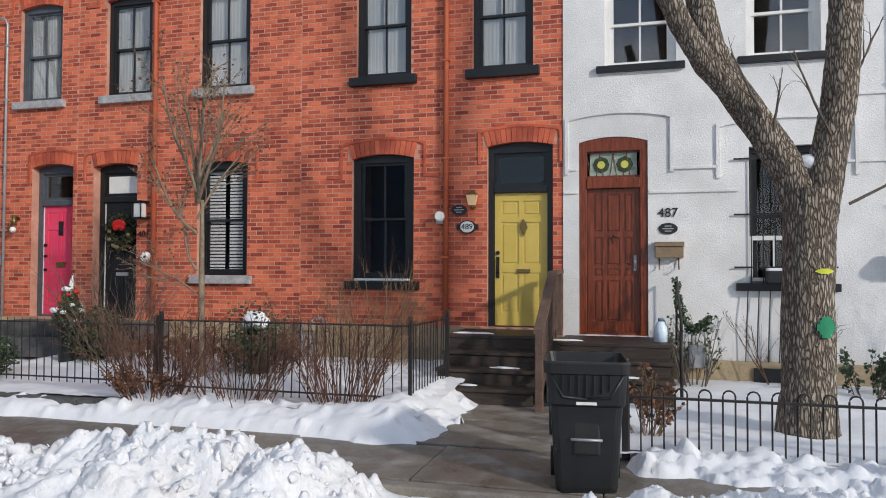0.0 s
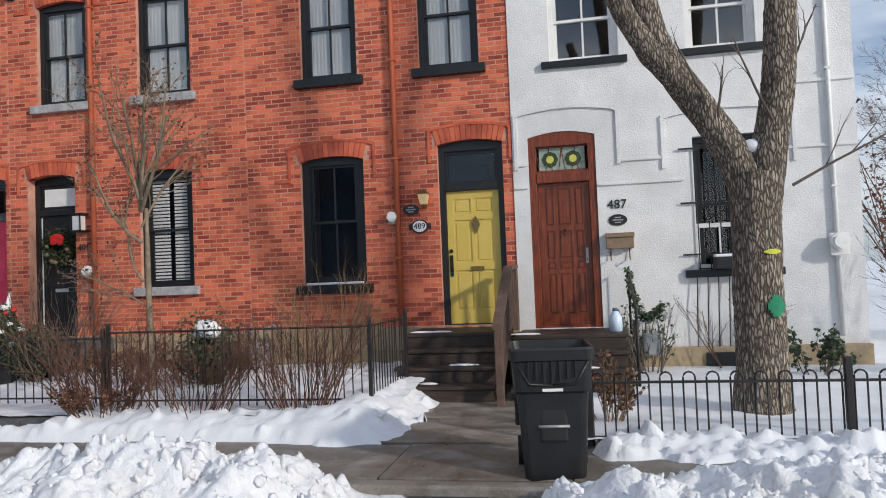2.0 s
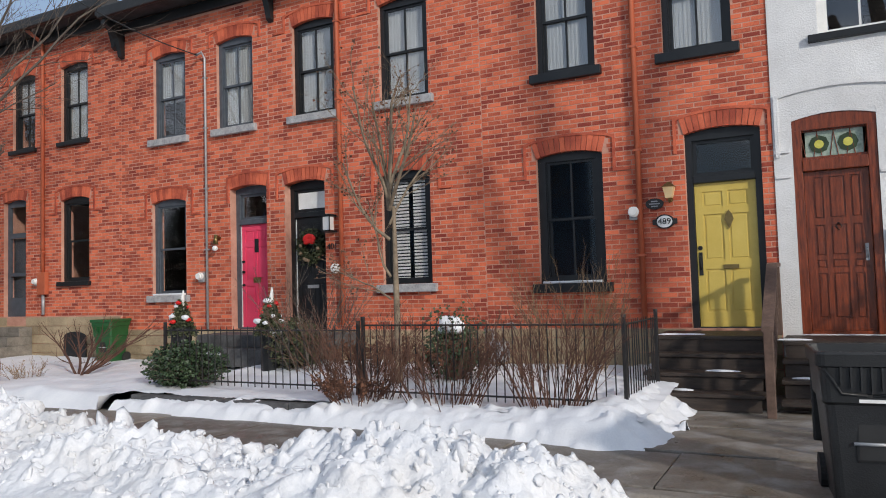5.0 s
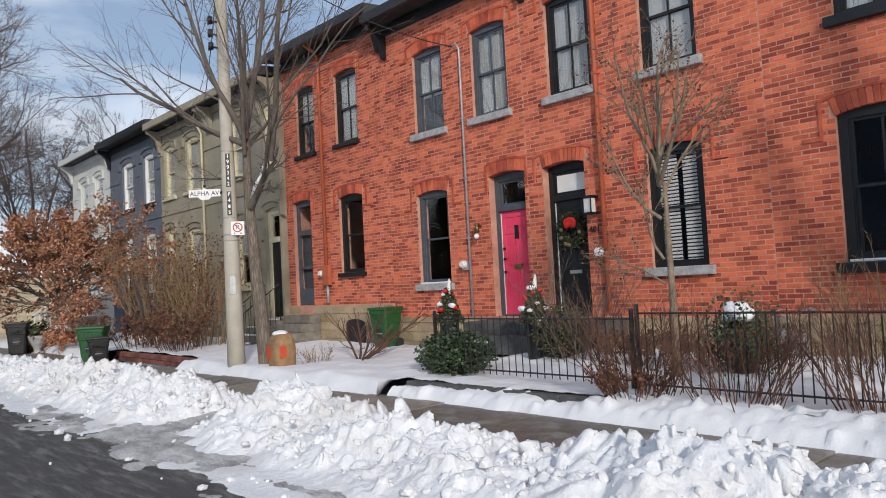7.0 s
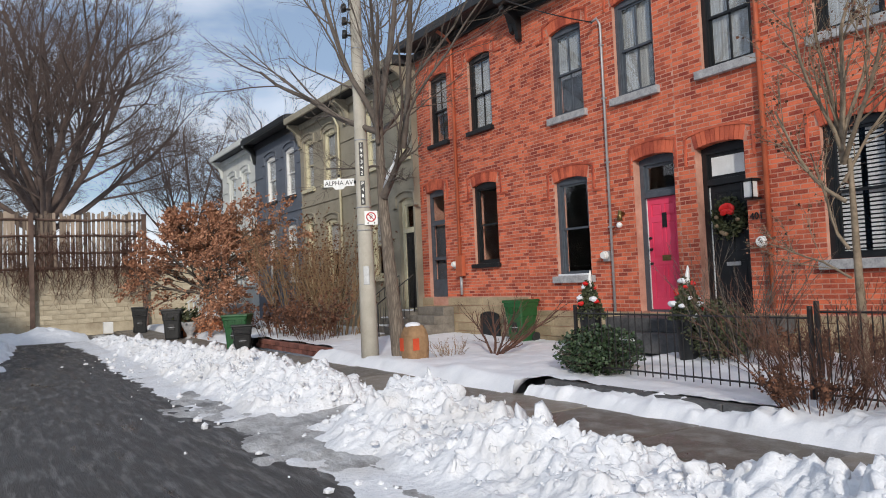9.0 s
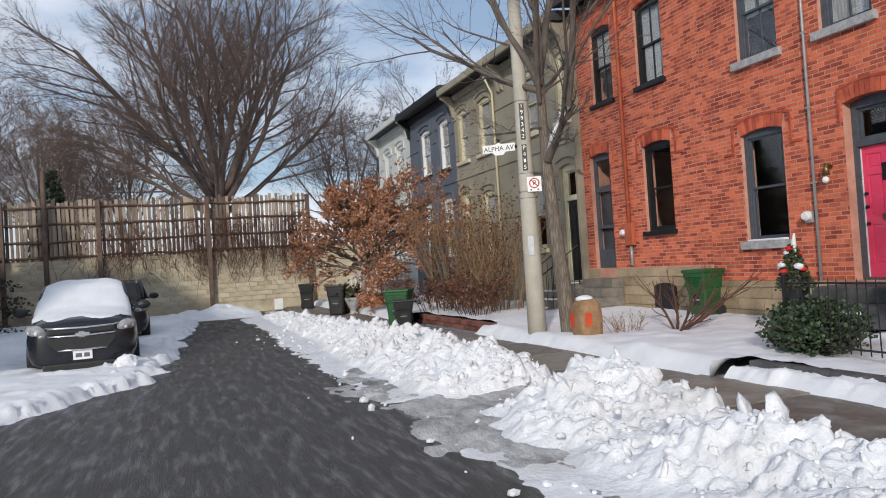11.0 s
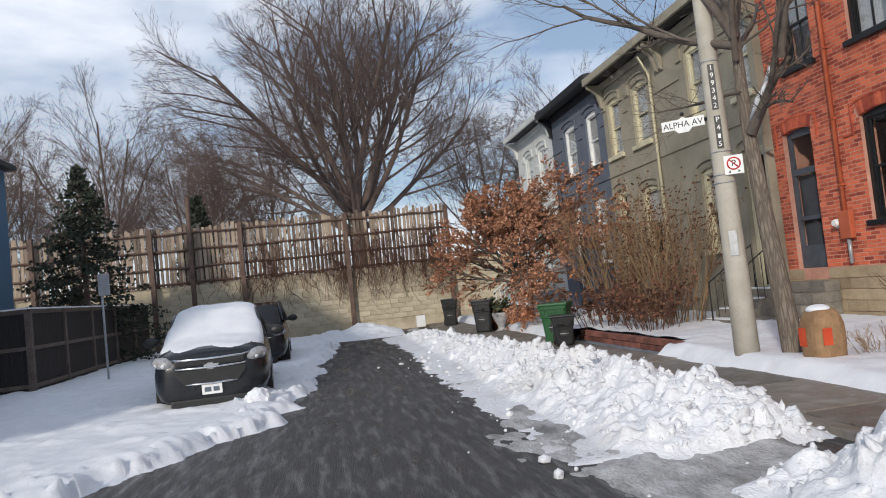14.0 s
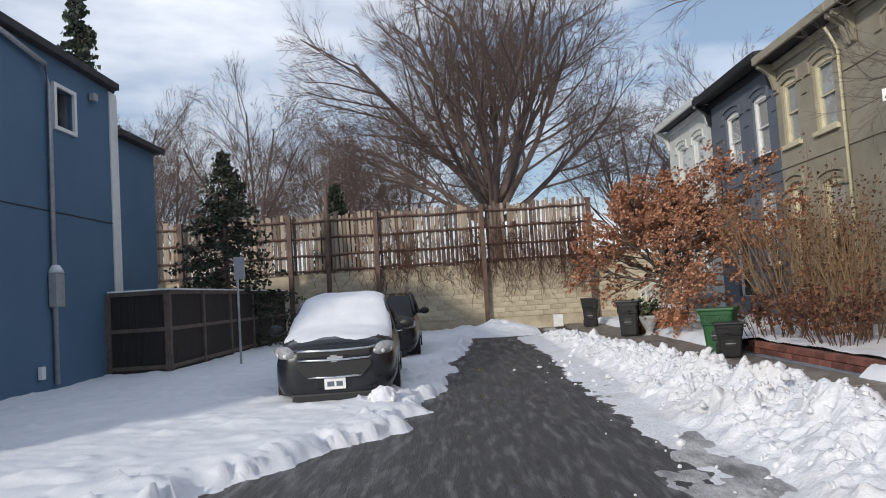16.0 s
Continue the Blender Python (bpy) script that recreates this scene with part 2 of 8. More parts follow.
M["grass"] = mat("dry_stem", (0.14, 0.085, 0.045), (0.3, 0.2, 0.11), 3, 0.9, 0, 20)
M["beech"] = mat("copper_leaf", (0.24, 0.10, 0.055), (0.54, 0.28, 0.165), 4, 0.8, 0, 20, rand="island", spread=0.6)
M["deadleaf"] = mat("dead_leaf", (0.05, 0.022, 0.014), (0.2, 0.09, 0.05), 4, 0.85, 0, 20, rand="island", spread=0.6)
M["needle"] = mat("spruce_needle", (0.02, 0.032, 0.022), (0.08, 0.095, 0.062), 4, 0.8, 0, 20, rand="island", spread=0.4)
M["green"] = mat("evergreen_leaf", (0.012, 0.028, 0.012), (0.05, 0.085, 0.035), 5, 0.55, 0, 20, rand="island", spread=0.5)
M["olivegreen"] = mat("cedar_spray", (0.018, 0.026, 0.011), (0.085, 0.095, 0.042), 5, 0.7, 0, 20, rand="island", spread=0.5)
M["red"] = mat("red_ribbon", (0.55, 0.008, 0.008), (0.75, 0.02, 0.015), 6, 0.5, 0, 20)
M["terracotta"] = mat("orange_clay", (0.42, 0.13, 0.05), (0.62, 0.24, 0.11), 4, 0.8, 0.2, 30)
M["concblock"] = mat("retaining_block", (0.34, 0.285, 0.20), (0.56, 0.49, 0.36), 2.2, 0.95, 0.5, 35, rand="object", spread=0.3, stain=(0.9, (0.19, 0.14, 0.095), 0.6))
M["blue"] = mat("blue_siding_paint", (0.06, 0.125, 0.205), (0.09, 0.165, 0.25), 0.8, 0.7, 0.3, 40)
M["car"] = mat("charcoal_car_paint", (0.009, 0.010, 0.013), (0.018, 0.020, 0.024), 3, 0.22, 0.05, 20)
M["tyre"] = mat("rubber", (0.012, 0.012, 0.012), (0.03, 0.03, 0.03), 8, 0.85, 0.3, 60)
M["headlamp"] = mat("headlamp_housing", (0.10, 0.105, 0.11), (0.42, 0.42, 0.43), 9, 0.12, 0.1, 30)
M["lamp_glass"] = mat("headlamp", (0.55, 0.56, 0.58), (0.8, 0.8, 0.8), 12, 0.1, 0, 20)
M["curtain"] = mat("pale_blind", (0.34, 0.36, 0.36), (0.52, 0.54, 0.54), 5, 0.8, 0.2, 30, stretch=(8, 1, 0.4))
# near-black albedo stands in for the shade of unlit interiors
M["room"] = mat("painted_room_shade", (0.02, 0.02, 0.022), (0.05, 0.048, 0.045), 2, 0.9, 0, 20)
M["roof"] = mat("dark_roofing", (0.02, 0.02, 0.022), (0.06, 0.06, 0.062), 4, 0.85, 0.3, 40)
M["sign"] = mat("sign_white", (0.72, 0.72, 0.7), (0.85, 0.85, 0.83), 8, 0.4, 0, 20)
M["ink"] = mat("sign_black", (0.01, 0.01, 0.01), (0.02, 0.02, 0.02), 8, 0.5, 0, 20)
M["signred"] = mat("sign_red", (0.45, 0.015, 0.02), (0.55, 0.02, 0.03), 8, 0.45, 0, 20)
M["orangebag"] = mat("bag_print", (0.5, 0.05, 0.015), (0.62, 0.09, 0.03), 8, 0.7, 0, 20)
M["brown"] = mat("brown_mailbox", (0.16, 0.11, 0.065), (0.28, 0.2, 0.125), 8, 0.6, 0.2, 40)
M["gpaint"] = mat("green_spray", (0.0, 0.16, 0.07), (0.0, 0.24, 0.11), 8, 0.7, 0.4, 30)
M["ypaint"] = mat("yellow_spray", (0.45, 0.5, 0.02), (0.6, 0.6, 0.05), 8, 0.7, 0.4, 30)
M["earth"] = mat("brown_earth", (0.05, 0.04, 0.03), (0.13, 0.1, 0.08), 1, 0.95, 0.5, 20)
M["glass"] = glass_mat("window_glass", 0.95, 1.55)
M["glassup"] = glass_mat("storm_glass", 0.95, 1.9)
M["autoglass"] = glass_mat("car_glass", 0.25, 1.6)
M["stainedglass"] = mat("leaded_glass", (0.16, 0.22, 0.16), (0.42, 0.5, 0.42), 14, 0.15, 0.2, 30)
M["yellowglass"] = mat("yellow_glass", (0.5, 0.48, 0.06), (0.65, 0.6, 0.12), 14, 0.15, 0, 30)
M["lampglow"] = mat("lamp_glass_warm", (0.85, 0.6, 0.3), (0.9, 0.7, 0.4), 14, 0.3, 0, 30)
M["lampglow"].node_tree.nodes["Principled BSDF"].inputs["Emission Color"].default_value = (1, 0.6, 0.25, 1)
M["lampglow"].node_tree.nodes["Principled BSDF"].inputs["Emission Strength"].default_value = 0.2
M["bottle"] = mat("pale_blue_plastic", (0.45, 0.6, 0.75), (0.7, 0.8, 0.88), 8, 0.3, 0, 30)

# ---- mesh helpers ----
def box(bm, x0, x1, y0, y1, z0, z1, bevel=0.0):
    vs = [bm.verts.new(p) for p in ((x0, y0, z0), (x1, y0, z0), (x1, y1, z0), (x0, y1, z0), (x0, y0, z1), (x1, y0, z1), (x1, y1, z1), (x0, y1, z1))]
    fs = [bm.faces.new([vs[i] for i in q]) for q in ((0, 3, 2, 1), (4, 5, 6, 7), (0, 1, 5, 4), (1, 2, 6, 5), (2, 3, 7, 6), (3, 0, 4, 7))]
    if bevel:
        bmesh.ops.bevel(bm, geom=list({e for f in fs for e in f.edges}), offset=bevel, segments=2, affect="EDGES", profile=0.6)
    return vs

def prism(bm, pts, y0, y1):
    """A prism over the outline pts, in x and z, from y0 to y1."""
    a, b = [bm.verts.new((x, y0, z)) for x, z in pts], [bm.verts.new((x, y1, z)) for x, z in pts]
    bm.faces.new(a)
    bm.faces.new(b[::-1])
    for i in range(len(pts)):
        j = (i + 1) % len(pts)
        bm.faces.new((a[j], a[i], b[i], b[j]))

def tube(bm, pts, radii, sides=8, cap=True):
    pts = [Vector(p) for p in pts]
    if not isinstance(radii, (list, tuple)):
        radii = [radii] * len(pts)
    rings = []
    for i, p in enumerate(pts):
        d = (pts[min(i + 1, len(pts) - 1)] - pts[max(i - 1, 0)]).normalized()
        u = d.cross(Vector((0, 0, 1)) if abs(d.z) < 0.95 else Vector((1, 0, 0))).normalized()
        v = d.cross(u)
        rings.append([bm.verts.new(p + (u * math.cos(a) + v * math.sin(a)) * radii[i]) for a in (2 * math.pi * k / sides for k in range(sides))])
    for r, q in zip(rings, rings[1:]):
        for k in range(sides):
            f = bm.faces.new((r[k], r[(k + 1) % sides], q[(k + 1) % sides], q[k]))
            f.smooth = sides > 5
    if cap:
        bm.faces.new(rings[0])
        bm.faces.new(rings[-1][::-1])

def disc(bm, c, r, depth, sides=24, axis="y", squash=1.0):
    """A short cylinder on the side -axis of c."""
    out = []
    for d in (0, -depth):
        ring = []
        for k in range(sides):
            a = 2 * math.pi * k / sides
            u, v = r * math.cos(a), r * squash * math.sin(a)
            p = {"y": (u, d, v), "x": (-d, u, v), "z": (u, v, -d)}[axis]
            ring.append(bm.verts.new(Vector(c) + Vector(p)))
        out.append(ring)
    bm.faces.new(out[0][::-1])
    bm.faces.new(out[1])
    for k in range(sides):
        bm.faces.new((out[0][k], out[0][(k + 1) % sides], out[1][(k + 1) % sides], out[1][k]))

def link(name, bm, material, parent=None, label=""):
    bmesh.ops.recalc_face_normals(bm, faces=bm.faces)
    me = bpy.data.meshes.new(name)
    bm.to_mesh(me)
    bm.free()
    me.materials.append(material)
    ob = new(name, me)
    ob.parent = parent
    if label:
        ob["label"] = label
    return ob

def part(name, bm, material, parent, label=""):
    return link(name, bm, material, parent, label)

def pydata(name, verts, faces, material, parent=None, smooth=False):
    me = bpy.data.meshes.new(name)
    me.from_pydata(verts, [], faces)
    me.materials.append(material)
    if smooth:
        me.shade_smooth()
    ob = new(name, me)
    ob.parent = parent
    return ob

def boxpart(name, dims, material, parent, label="", bevel=0.0):
    bm = bmesh.new()
    box(bm, *dims, bevel=bevel)
    return part(name, bm, material, parent, label)

def empty(name, loc, label, category, group="", kind=""):
    e = new(name)
    return tagged(e, label, category, group, kind)

def text(name, body, size, m, material, parent, depth=0.004, label=""):
    cu = bpy.data.curves.new(name, "FONT")
    cu.body, cu.size, cu.extrude, cu.align_x, cu.align_y = body, size, depth, "CENTER", "CENTER"
    tmp = new(name + "_curve", cu)
    me = bpy.data.meshes.new_from_object(tmp.evaluated_get(bpy.context.evaluated_depsgraph_get()))
    bpy.data.objects.remove(tmp)
    me.materials.clear()
    me.materials.append(material)
    ob = new(name, me)
    ob.parent = parent
    ob.matrix_basis = m
    if label:
        ob["label"] = label
    return ob

rng = np.random.RandomState(7)
_perm = rng.rand(256, 256)
def vnoise(x, y):
    xi, yi = np.floor(x).astype(int), np.floor(y).astype(int)
    fx, fy = x - xi, y - yi
    fx, fy = fx * fx * (3 - 2 * fx), fy * fy * (3 - 2 * fy)
    g = lambda a, b: _perm[a % 256, b % 256]
    return (g(xi, yi) * (1 - fx) + g(xi + 1, yi) * fx) * (1 - fy) + (g(xi, yi + 1) * (1 - fx) + g(xi + 1, yi + 1) * fx) * fy
def fbm(x, y, octaves=4):
    s, a = 0.0, 0.5
    for k in range(octaves):
        s = s + a * vnoise(x * 2 ** k + 17.3 * k, y * 2 ** k + 5.1 * k)
        a *= 0.5
    return s
def step(a, b, v):
    t = np.clip((v - a) / (b - a), 0, 1)
    return t * t * (3 - 2 * t)

def sheet(name, x0, x1, y0, y1, res, height, material, keep=None, skirt=None):
    """A height field over a rectangle."""
    nx, ny = int((x1 - x0) / res) + 1, int((y1 - y0) / res) + 1
    X, Y = np.meshgrid(np.linspace(x0, x1, nx), np.linspace(y0, y1, ny), indexing="ij")
    Z = height(X, Y)
    idx = np.arange(nx * ny).reshape(nx, ny)
    ok = np.ones((nx - 1, ny - 1), bool) if keep is None else keep((X[:-1, :-1] + X[1:, 1:]) / 2, (Y[:-1, :-1] + Y[1:, 1:]) / 2, np.maximum(Z[:-1, :-1], Z[1:, 1:]))
    q = np.stack([idx[:-1, :-1], idx[1:, :-1], idx[1:, 1:], idx[:-1, 1:]], -1)[ok]
    used, inv = np.unique(q, return_inverse=True)
    co = np.stack([X.ravel(), Y.ravel(), Z.ravel()], -1)[used]
    ob = pydata(name, co.tolist(), inv.reshape(-1, 4).tolist(), material, smooth=True)
    return (ob, Z) if skirt else ob

def lump_shapes(count, seed):
    """A handful of broken snow lumps as (vertices, faces)."""
    rnd, out = random.Random(seed), []
    for k in range(count):
        bm = bmesh.new()
        bmesh.ops.create_icosphere(bm, subdivisions=2, radius=1)
        o = Vector((rnd.uniform(0, 50), rnd.uniform(0, 50), 0))
        cuts = [Vector((rnd.gauss(0, 1), rnd.gauss(0, 1), rnd.gauss(0, 1))).normalized() for _ in range(8)]
        for v in bm.verts:
            for c in cuts:
                over = v.co.dot(c) - 0.5
                if over > 0:
                    v.co -= c * over * 0.85
            v.co *= 1 + 0.5 * noise.noise(v.co * 1.6 + o) + 0.3 * noise.noise(v.co * 4 + o)
        out.append((np.array([v.co[:] for v in bm.verts]), np.array([[v.index for v in f.verts] for f in bm.faces])))
        bm.free()
    return out

def lumps(name, pts, radii, material, seed):
    """Snow lumps of the given radii, half sunk at the given points, as one mesh."""
    shapes, rs = lump_shapes(12, seed), np.random.RandomState(seed)
    V, F, at = [], [], 0
    for p, r in zip(pts, radii):
        v, f = shapes[rs.randint(12)]
        a, b = rs.uniform(0, 6.283), rs.uniform(-0.6, 0.6)
        ca, sa, cb, sb = math.cos(a), math.sin(a), math.cos(b), math.sin(b)
        m = np.array([[ca, -sa, 0], [sa, ca, 0], [0, 0, 1]]) @ np.array([[1, 0, 0], [0, cb, -sb], [0, sb, cb]])
        V.append((v * (r * rs.uniform(0.5, 1.4, 3))) @ m.T + np.array(p))
        F.append(f + at)
        at += len(v)
    ob = pydata(name, np.concatenate(V).tolist(), np.concatenate(F).tolist(), material, smooth=True)
    return ob

def clods(X, Y, Z, centres, radii, lift=0.75):
    """Raises broken, tilted blocks out of a height field."""
    x0, y0 = X[0, 0], Y[0, 0]
    dx, dy = X[1, 0] - x0, Y[0, 1] - y0
    out = Z.copy()
    for (cx, cy), r in zip(centres, radii):
        i0, i1 = max(int((cx - r - x0) / dx), 0), min(int((cx + r - x0) / dx) + 2, X.shape[0])
        j0, j1 = max(int((cy - r - y0) / dy), 0), min(int((cy + r - y0) / dy) + 2, X.shape[1])
        if i1 <= i0 or j1 <= j0:
            continue
        ci, cj = min(max(int((cx - x0) / dx), 0), X.shape[0] - 1), min(max(int((cy - y0) / dy), 0), X.shape[1] - 1)
        if Z[ci, cj] < 0.07:
            continue
        a, gx, gy, k = rng.rand() * 3.1416, rng.normal(0, 0.5), rng.normal(0, 0.5), 0.55 + 0.4 * rng.rand()
        U, W = X[i0:i1, j0:j1] - cx, Y[i0:i1, j0:j1] - cy
        P, Q = np.abs(U * math.cos(a) + W * math.sin(a)), np.abs(W * math.cos(a) - U * math.sin(a)) / k
        d = np.maximum(np.maximum(P, Q), (P + Q) * 0.72) / (r * 0.8)
        top = Z[ci, cj] + r * lift * (0.25 + 0.5 * rng.rand()) + gx * U + gy * W - r * 1.6 * np.clip(d - 0.62, 0, 1)
        sub = out[i0:i1, j0:j1]
        np.copyto(sub, np.where(d < 1, np.maximum(sub, top), sub))
    return out

# ---- ground, road, pavement, snow ----
bm = bmesh.new()
ringv = [bm.verts.new((900 * math.cos(a), 900 * math.sin(a), -0.06)) for a in (2 * math.pi * k / 48 for k in range(48))]
bm.faces.new(ringv)
tagged(link("ground", bm, M["snow"]), "snow-covered flat ground reaching the horizon", "ground", kind="structure")

def road_z(X, Y):
    return 0.012 * (fbm(X * 1.5, Y * 1.5) - 0.5) - 0.02 * np.abs(Y - 2.5) / 4
ob = sheet("road", -34.8, 22.0, -2.6, 5.95, 0.16, road_z, M["asphalt"])
tagged(ob, "wet dark asphalt road with thin icy streaks", "road", kind="structure")

KERB_Y, WALK_Y = 5.95, 7.2
boxes = bmesh.new()
box(boxes, -34.8, 22, KERB_Y - 0.08, KERB_Y + 0.07, -0.1, 0.06, 0.02)
tagged(link("kerb", boxes, M["sidewalk"]), "worn concrete street kerb", "kerb", kind="structure")
pavement = tagged(new("pavement"), "grey concrete pavement slabs, wet and partly snow-covered", "pavement", kind="structure")
slab_me = None
bm = bmesh.new()
box(bm, -0.745, 0.745, -0.56, 0.56, -0.12, 0, 0.012)
slab = part("slab", bm, M["sidewalk"], pavement)
slab_me = slab.data
for i in range(38):
    s = slab if i == 0 else new("slab", slab_me)
    s.parent = pavement
    s.matrix_basis = pose(21.2 - 1.5 * i, 6.6, 0.07 + 0.008 * math.sin(i * 2.3), 0, 0, 0)
for k in range(3):
    s = new("slab", slab_me)
    s.parent = pavement
    s.matrix_basis = pose(-1.62, 7.78 + 1.13 * k, 0.075 + 0.01 * k) @ Matrix.Diagonal((1.15, 1, 1, 1))

CREST = [(-30, .18), (-26, .27), (-22, .36), (-18, .42), (-14.5, .52), (-12.2, .55), (-11, .45), (-10.6, .22), (-10.35, .0), (-9.6, .0), (-9.35, .28), (-8.8, .56), (-8, .44), (-7, .38), (-6, .36), (-5.2, .38), (-4.5, .42), (-4, .54), (-3.4, .55), (-3.0, .38), (-2.65, .5), (-2.3, .4), (-2.1, .1), (-1.9, .0), (-0.85, .0), (-0.6, .3), (-0.3, .38), (0.3, .42), (1.2, .43), (6, .43), (12, .43)]
def bank_z(X, Y):
    cx = np.interp(X, [c[0] for c in CREST], [c[1] for c in CREST])
    mid = 5.2 - 0.25 * step(-12, -18, X)
    d = Y - mid
    wide = np.where(d > 0, 0.72, 1.15 - 0.45 * step(-13, -19, X))
    prof = np.clip(1 - (np.abs(d) / wide) ** 1.7, 0, 1) ** 0.8
    lump = 0.72 + 0.65 * (fbm(X * 2.2, Y * 2.2) - 0.5) * 2
    z = cx * prof * lump
    apron = 0.045 * step(2.9 + 0.9 * fbm(X * 0.8, Y * 0.8), 4.3, Y) * step(6.2, 5.5, Y) * step(-1.0, -3.0, X) * step(0.0, 0.1, np.abs(X + 9.9) - 0.7)
    z = np.maximum(z, apron) - 0.03 + 0.02 * fbm(X * 7, Y * 7)
    n = 18000
    cs = np.stack([rng.uniform(-30, 7, n), 5.1 + rng.normal(0, 0.5, n)], -1)
    z = clods(X, Y, z, cs, np.sort(rng.gamma(1.6, 0.023, n) + 0.018)[::-1])
    for _ in range(1):
        z[1:-1, 1:-1] = (z[1:-1, 1:-1] * 2 + z[:-2, 1:-1] + z[2:, 1:-1] + z[1:-1, :-2] + z[1:-1, 2:]) / 6
    rough = step(0.0, 0.1, z)
    return z + rough * (0.035 * (fbm(X * 9, Y * 9, 3) - 0.45) + 0.04 * (fbm(X * 19, Y * 19, 3) - 0.42))
ob, BANK = sheet("snow_bank", -30, 7, 2.7, 6.3, 0.025, bank_z, M["snowbank"], keep=lambda X, Y, Z: Z > -0.012, skirt=True)
tagged(ob, "lumpy ploughed white snow bank along the road edge", "snow bank", kind="stuff")
pts, radii = [], []
for k in range(30000):
    x, y, r = rng.uniform(-20, 3.5), 5.05 + rng.normal(0, 0.5), 0.007 + rng.gamma(0.9, 0.02)
    if not 2.8 < y < 6.2:
        continue
    z = BANK[int((x + 30) / 37 * (BANK.shape[0] - 1)), int((y - 2.7) / 3.6 * (BANK.shape[1] - 1))]
    if z > 0.06 or (z > 0.0 and rng.rand() < 0.25):
        r = min(r, 0.028 + z * 0.2, 0.11)
        pts.append((x, y, z - r * 0.25))
        radii.append(r)
ob = lumps("snow_lumps", pts[:7000], radii[:7000], M["snowbank"], 3)
tagged(ob, "broken lumps of snow packed over the ploughed bank", "snow", kind="stuff")

def slush_z(X, Y):
    e = np.interp(X, [-34, -24, -18, -12, -8.5, -6.5], [4.6, 4.3, 3.8, 3.0, 3.2, 3.6])
    s = step(-0.2, 0.9, Y - e + 1.3 * (fbm(X * 0.9, Y * 1.6) - 0.5) + 0.5 * (fbm(X * 3.1, Y * 6, 5) - 0.5))
    return -0.035 + 0.075 * s * fbm(X * 2.5, Y * 4, 6) * 1.6 + 0.012 * s * (fbm(X * 12, Y * 16, 3) - 0.5)
ob = sheet("slush", -34, -5.5, 2.4, 5.4, 0.035, slush_z, M["slush"], keep=lambda X, Y, Z: Z > -0.018)
tagged(ob, "thin dirty slush spread on the asphalt", "slush", kind="stuff")

def south_z(X, Y):
    e = np.interp(X, [-34, -29, -23, -18, -14.6, -13, -11.5, -8, 0], [2.6, 2.25, 1.85, 1.5, 1.05, 0.05, -0.8, -1.8, -2.4])
    d = e - Y + 0.7 * (fbm(X * 0.7, Y * 0.7) - 0.5) + 0.6 * (fbm(X * 2.7, Y * 3.5, 5) - 0.5)
    z = 0.13 * step(0, 0.35, d) + 0.07 * np.exp(-((d - 0.5) / 0.4) ** 2) * (2.2 * fbm(X * 2.2, Y * 2.2) - 0.6) + 0.06 * fbm(X * 0.8, Y * 0.8) * step(0, 1, d) - 0.035
    z += 0.03 * (fbm(X * 6, Y * 6) - 0.4) * step(0, 0.5, d) + 0.06 * step(0.3, 1.5, d) * np.maximum(0, fbm(X * 2.1 + 9, Y * 2.1) - 0.55) * 4
    z = z + 0.5 * np.exp(-((X + 32.6) / 1.3) ** 2 - ((Y - 3.3) / 1.3) ** 2) * (0.6 + 0.7 * fbm(X * 2.3, Y * 2.3))
    n = 1500
    xs = rng.uniform(-30, -6, n)
    cs = np.stack([xs, np.interp(xs, [-34, -29, -23, -18, -14.6, -13, -11.5, -8, 0], [2.6, 2.25, 1.85, 1.5, 1.05, 0.05, -0.8, -1.8, -2.4]) - np.abs(rng.normal(0.25, 0.3, n))], -1)
    return clods(X, Y, z, cs, rng.gamma(2.0, 0.02, n) + 0.02, 0.6) + 0.02 * (fbm(X * 14, Y * 14, 3) - 0.45) * step(0.0, 0.1, z)
ob = sheet("snow_field", -34.9, 6, -7.5, 4.6, 0.06, south_z, M["snow"], keep=lambda X, Y, Z: Z > -0.02)
tagged(ob, "trodden snow with a broken icy edge beside the road", "snow", kind="stuff")

def yard_z(X, Y):
    z = 0.24 + 0.1 * step(7.6, 10.5, Y) + 0.1 * (fbm(X * 1.3, Y * 1.3) - 0.4) + 0.06 * (fbm(X * 5, Y * 5) - 0.5) + 0.03 * (fbm(X * 14, Y * 14) - 0.5)
    z = z + 0.06 * np.exp(-((X + 2.75) / 0.3) ** 2) * step(7.3, 7.8, Y) * (0.5 + fbm(X * 3, Y * 3))
    lawn = 0.25 + 0.07 * (fbm(X * 1.1, Y * 1.1) - 0.5) * 2 + 0.03 * fbm(X * 5, Y * 5)
    z = np.where(X < -9.3, lawn * step(7.02, 7.4, Y + 0.12 * fbm(X * 2, Y * 2)), z)
    return z
ob = sheet("yard_snow", -34.8, -2.45, 7.05, 11.25, 0.06, yard_z, M["snow"], keep=lambda X, Y, Z: (Z > 0.04) & ((X < -9.3) | (Y > 7.52)) & ~((X < -16.2) & (Y < 7.7) & (X > -21)))
tagged(ob, "deep soft snow over the front yards", "snow", kind="stuff")
def yard2_z(X, Y):
    return 0.13 + 0.1 * (fbm(X * 1.5, Y * 1.5) - 0.3) + 0.06 * step(8, 11, Y) + 0.03 * fbm(X * 6, Y * 6)
ob = sheet("yard_snow", -0.6, 12, 7.0, 11.25, 0.06, yard2_z, M["snow"])
tagged(ob, "bright snow round the maple in the railed yard", "snow", kind="stuff")
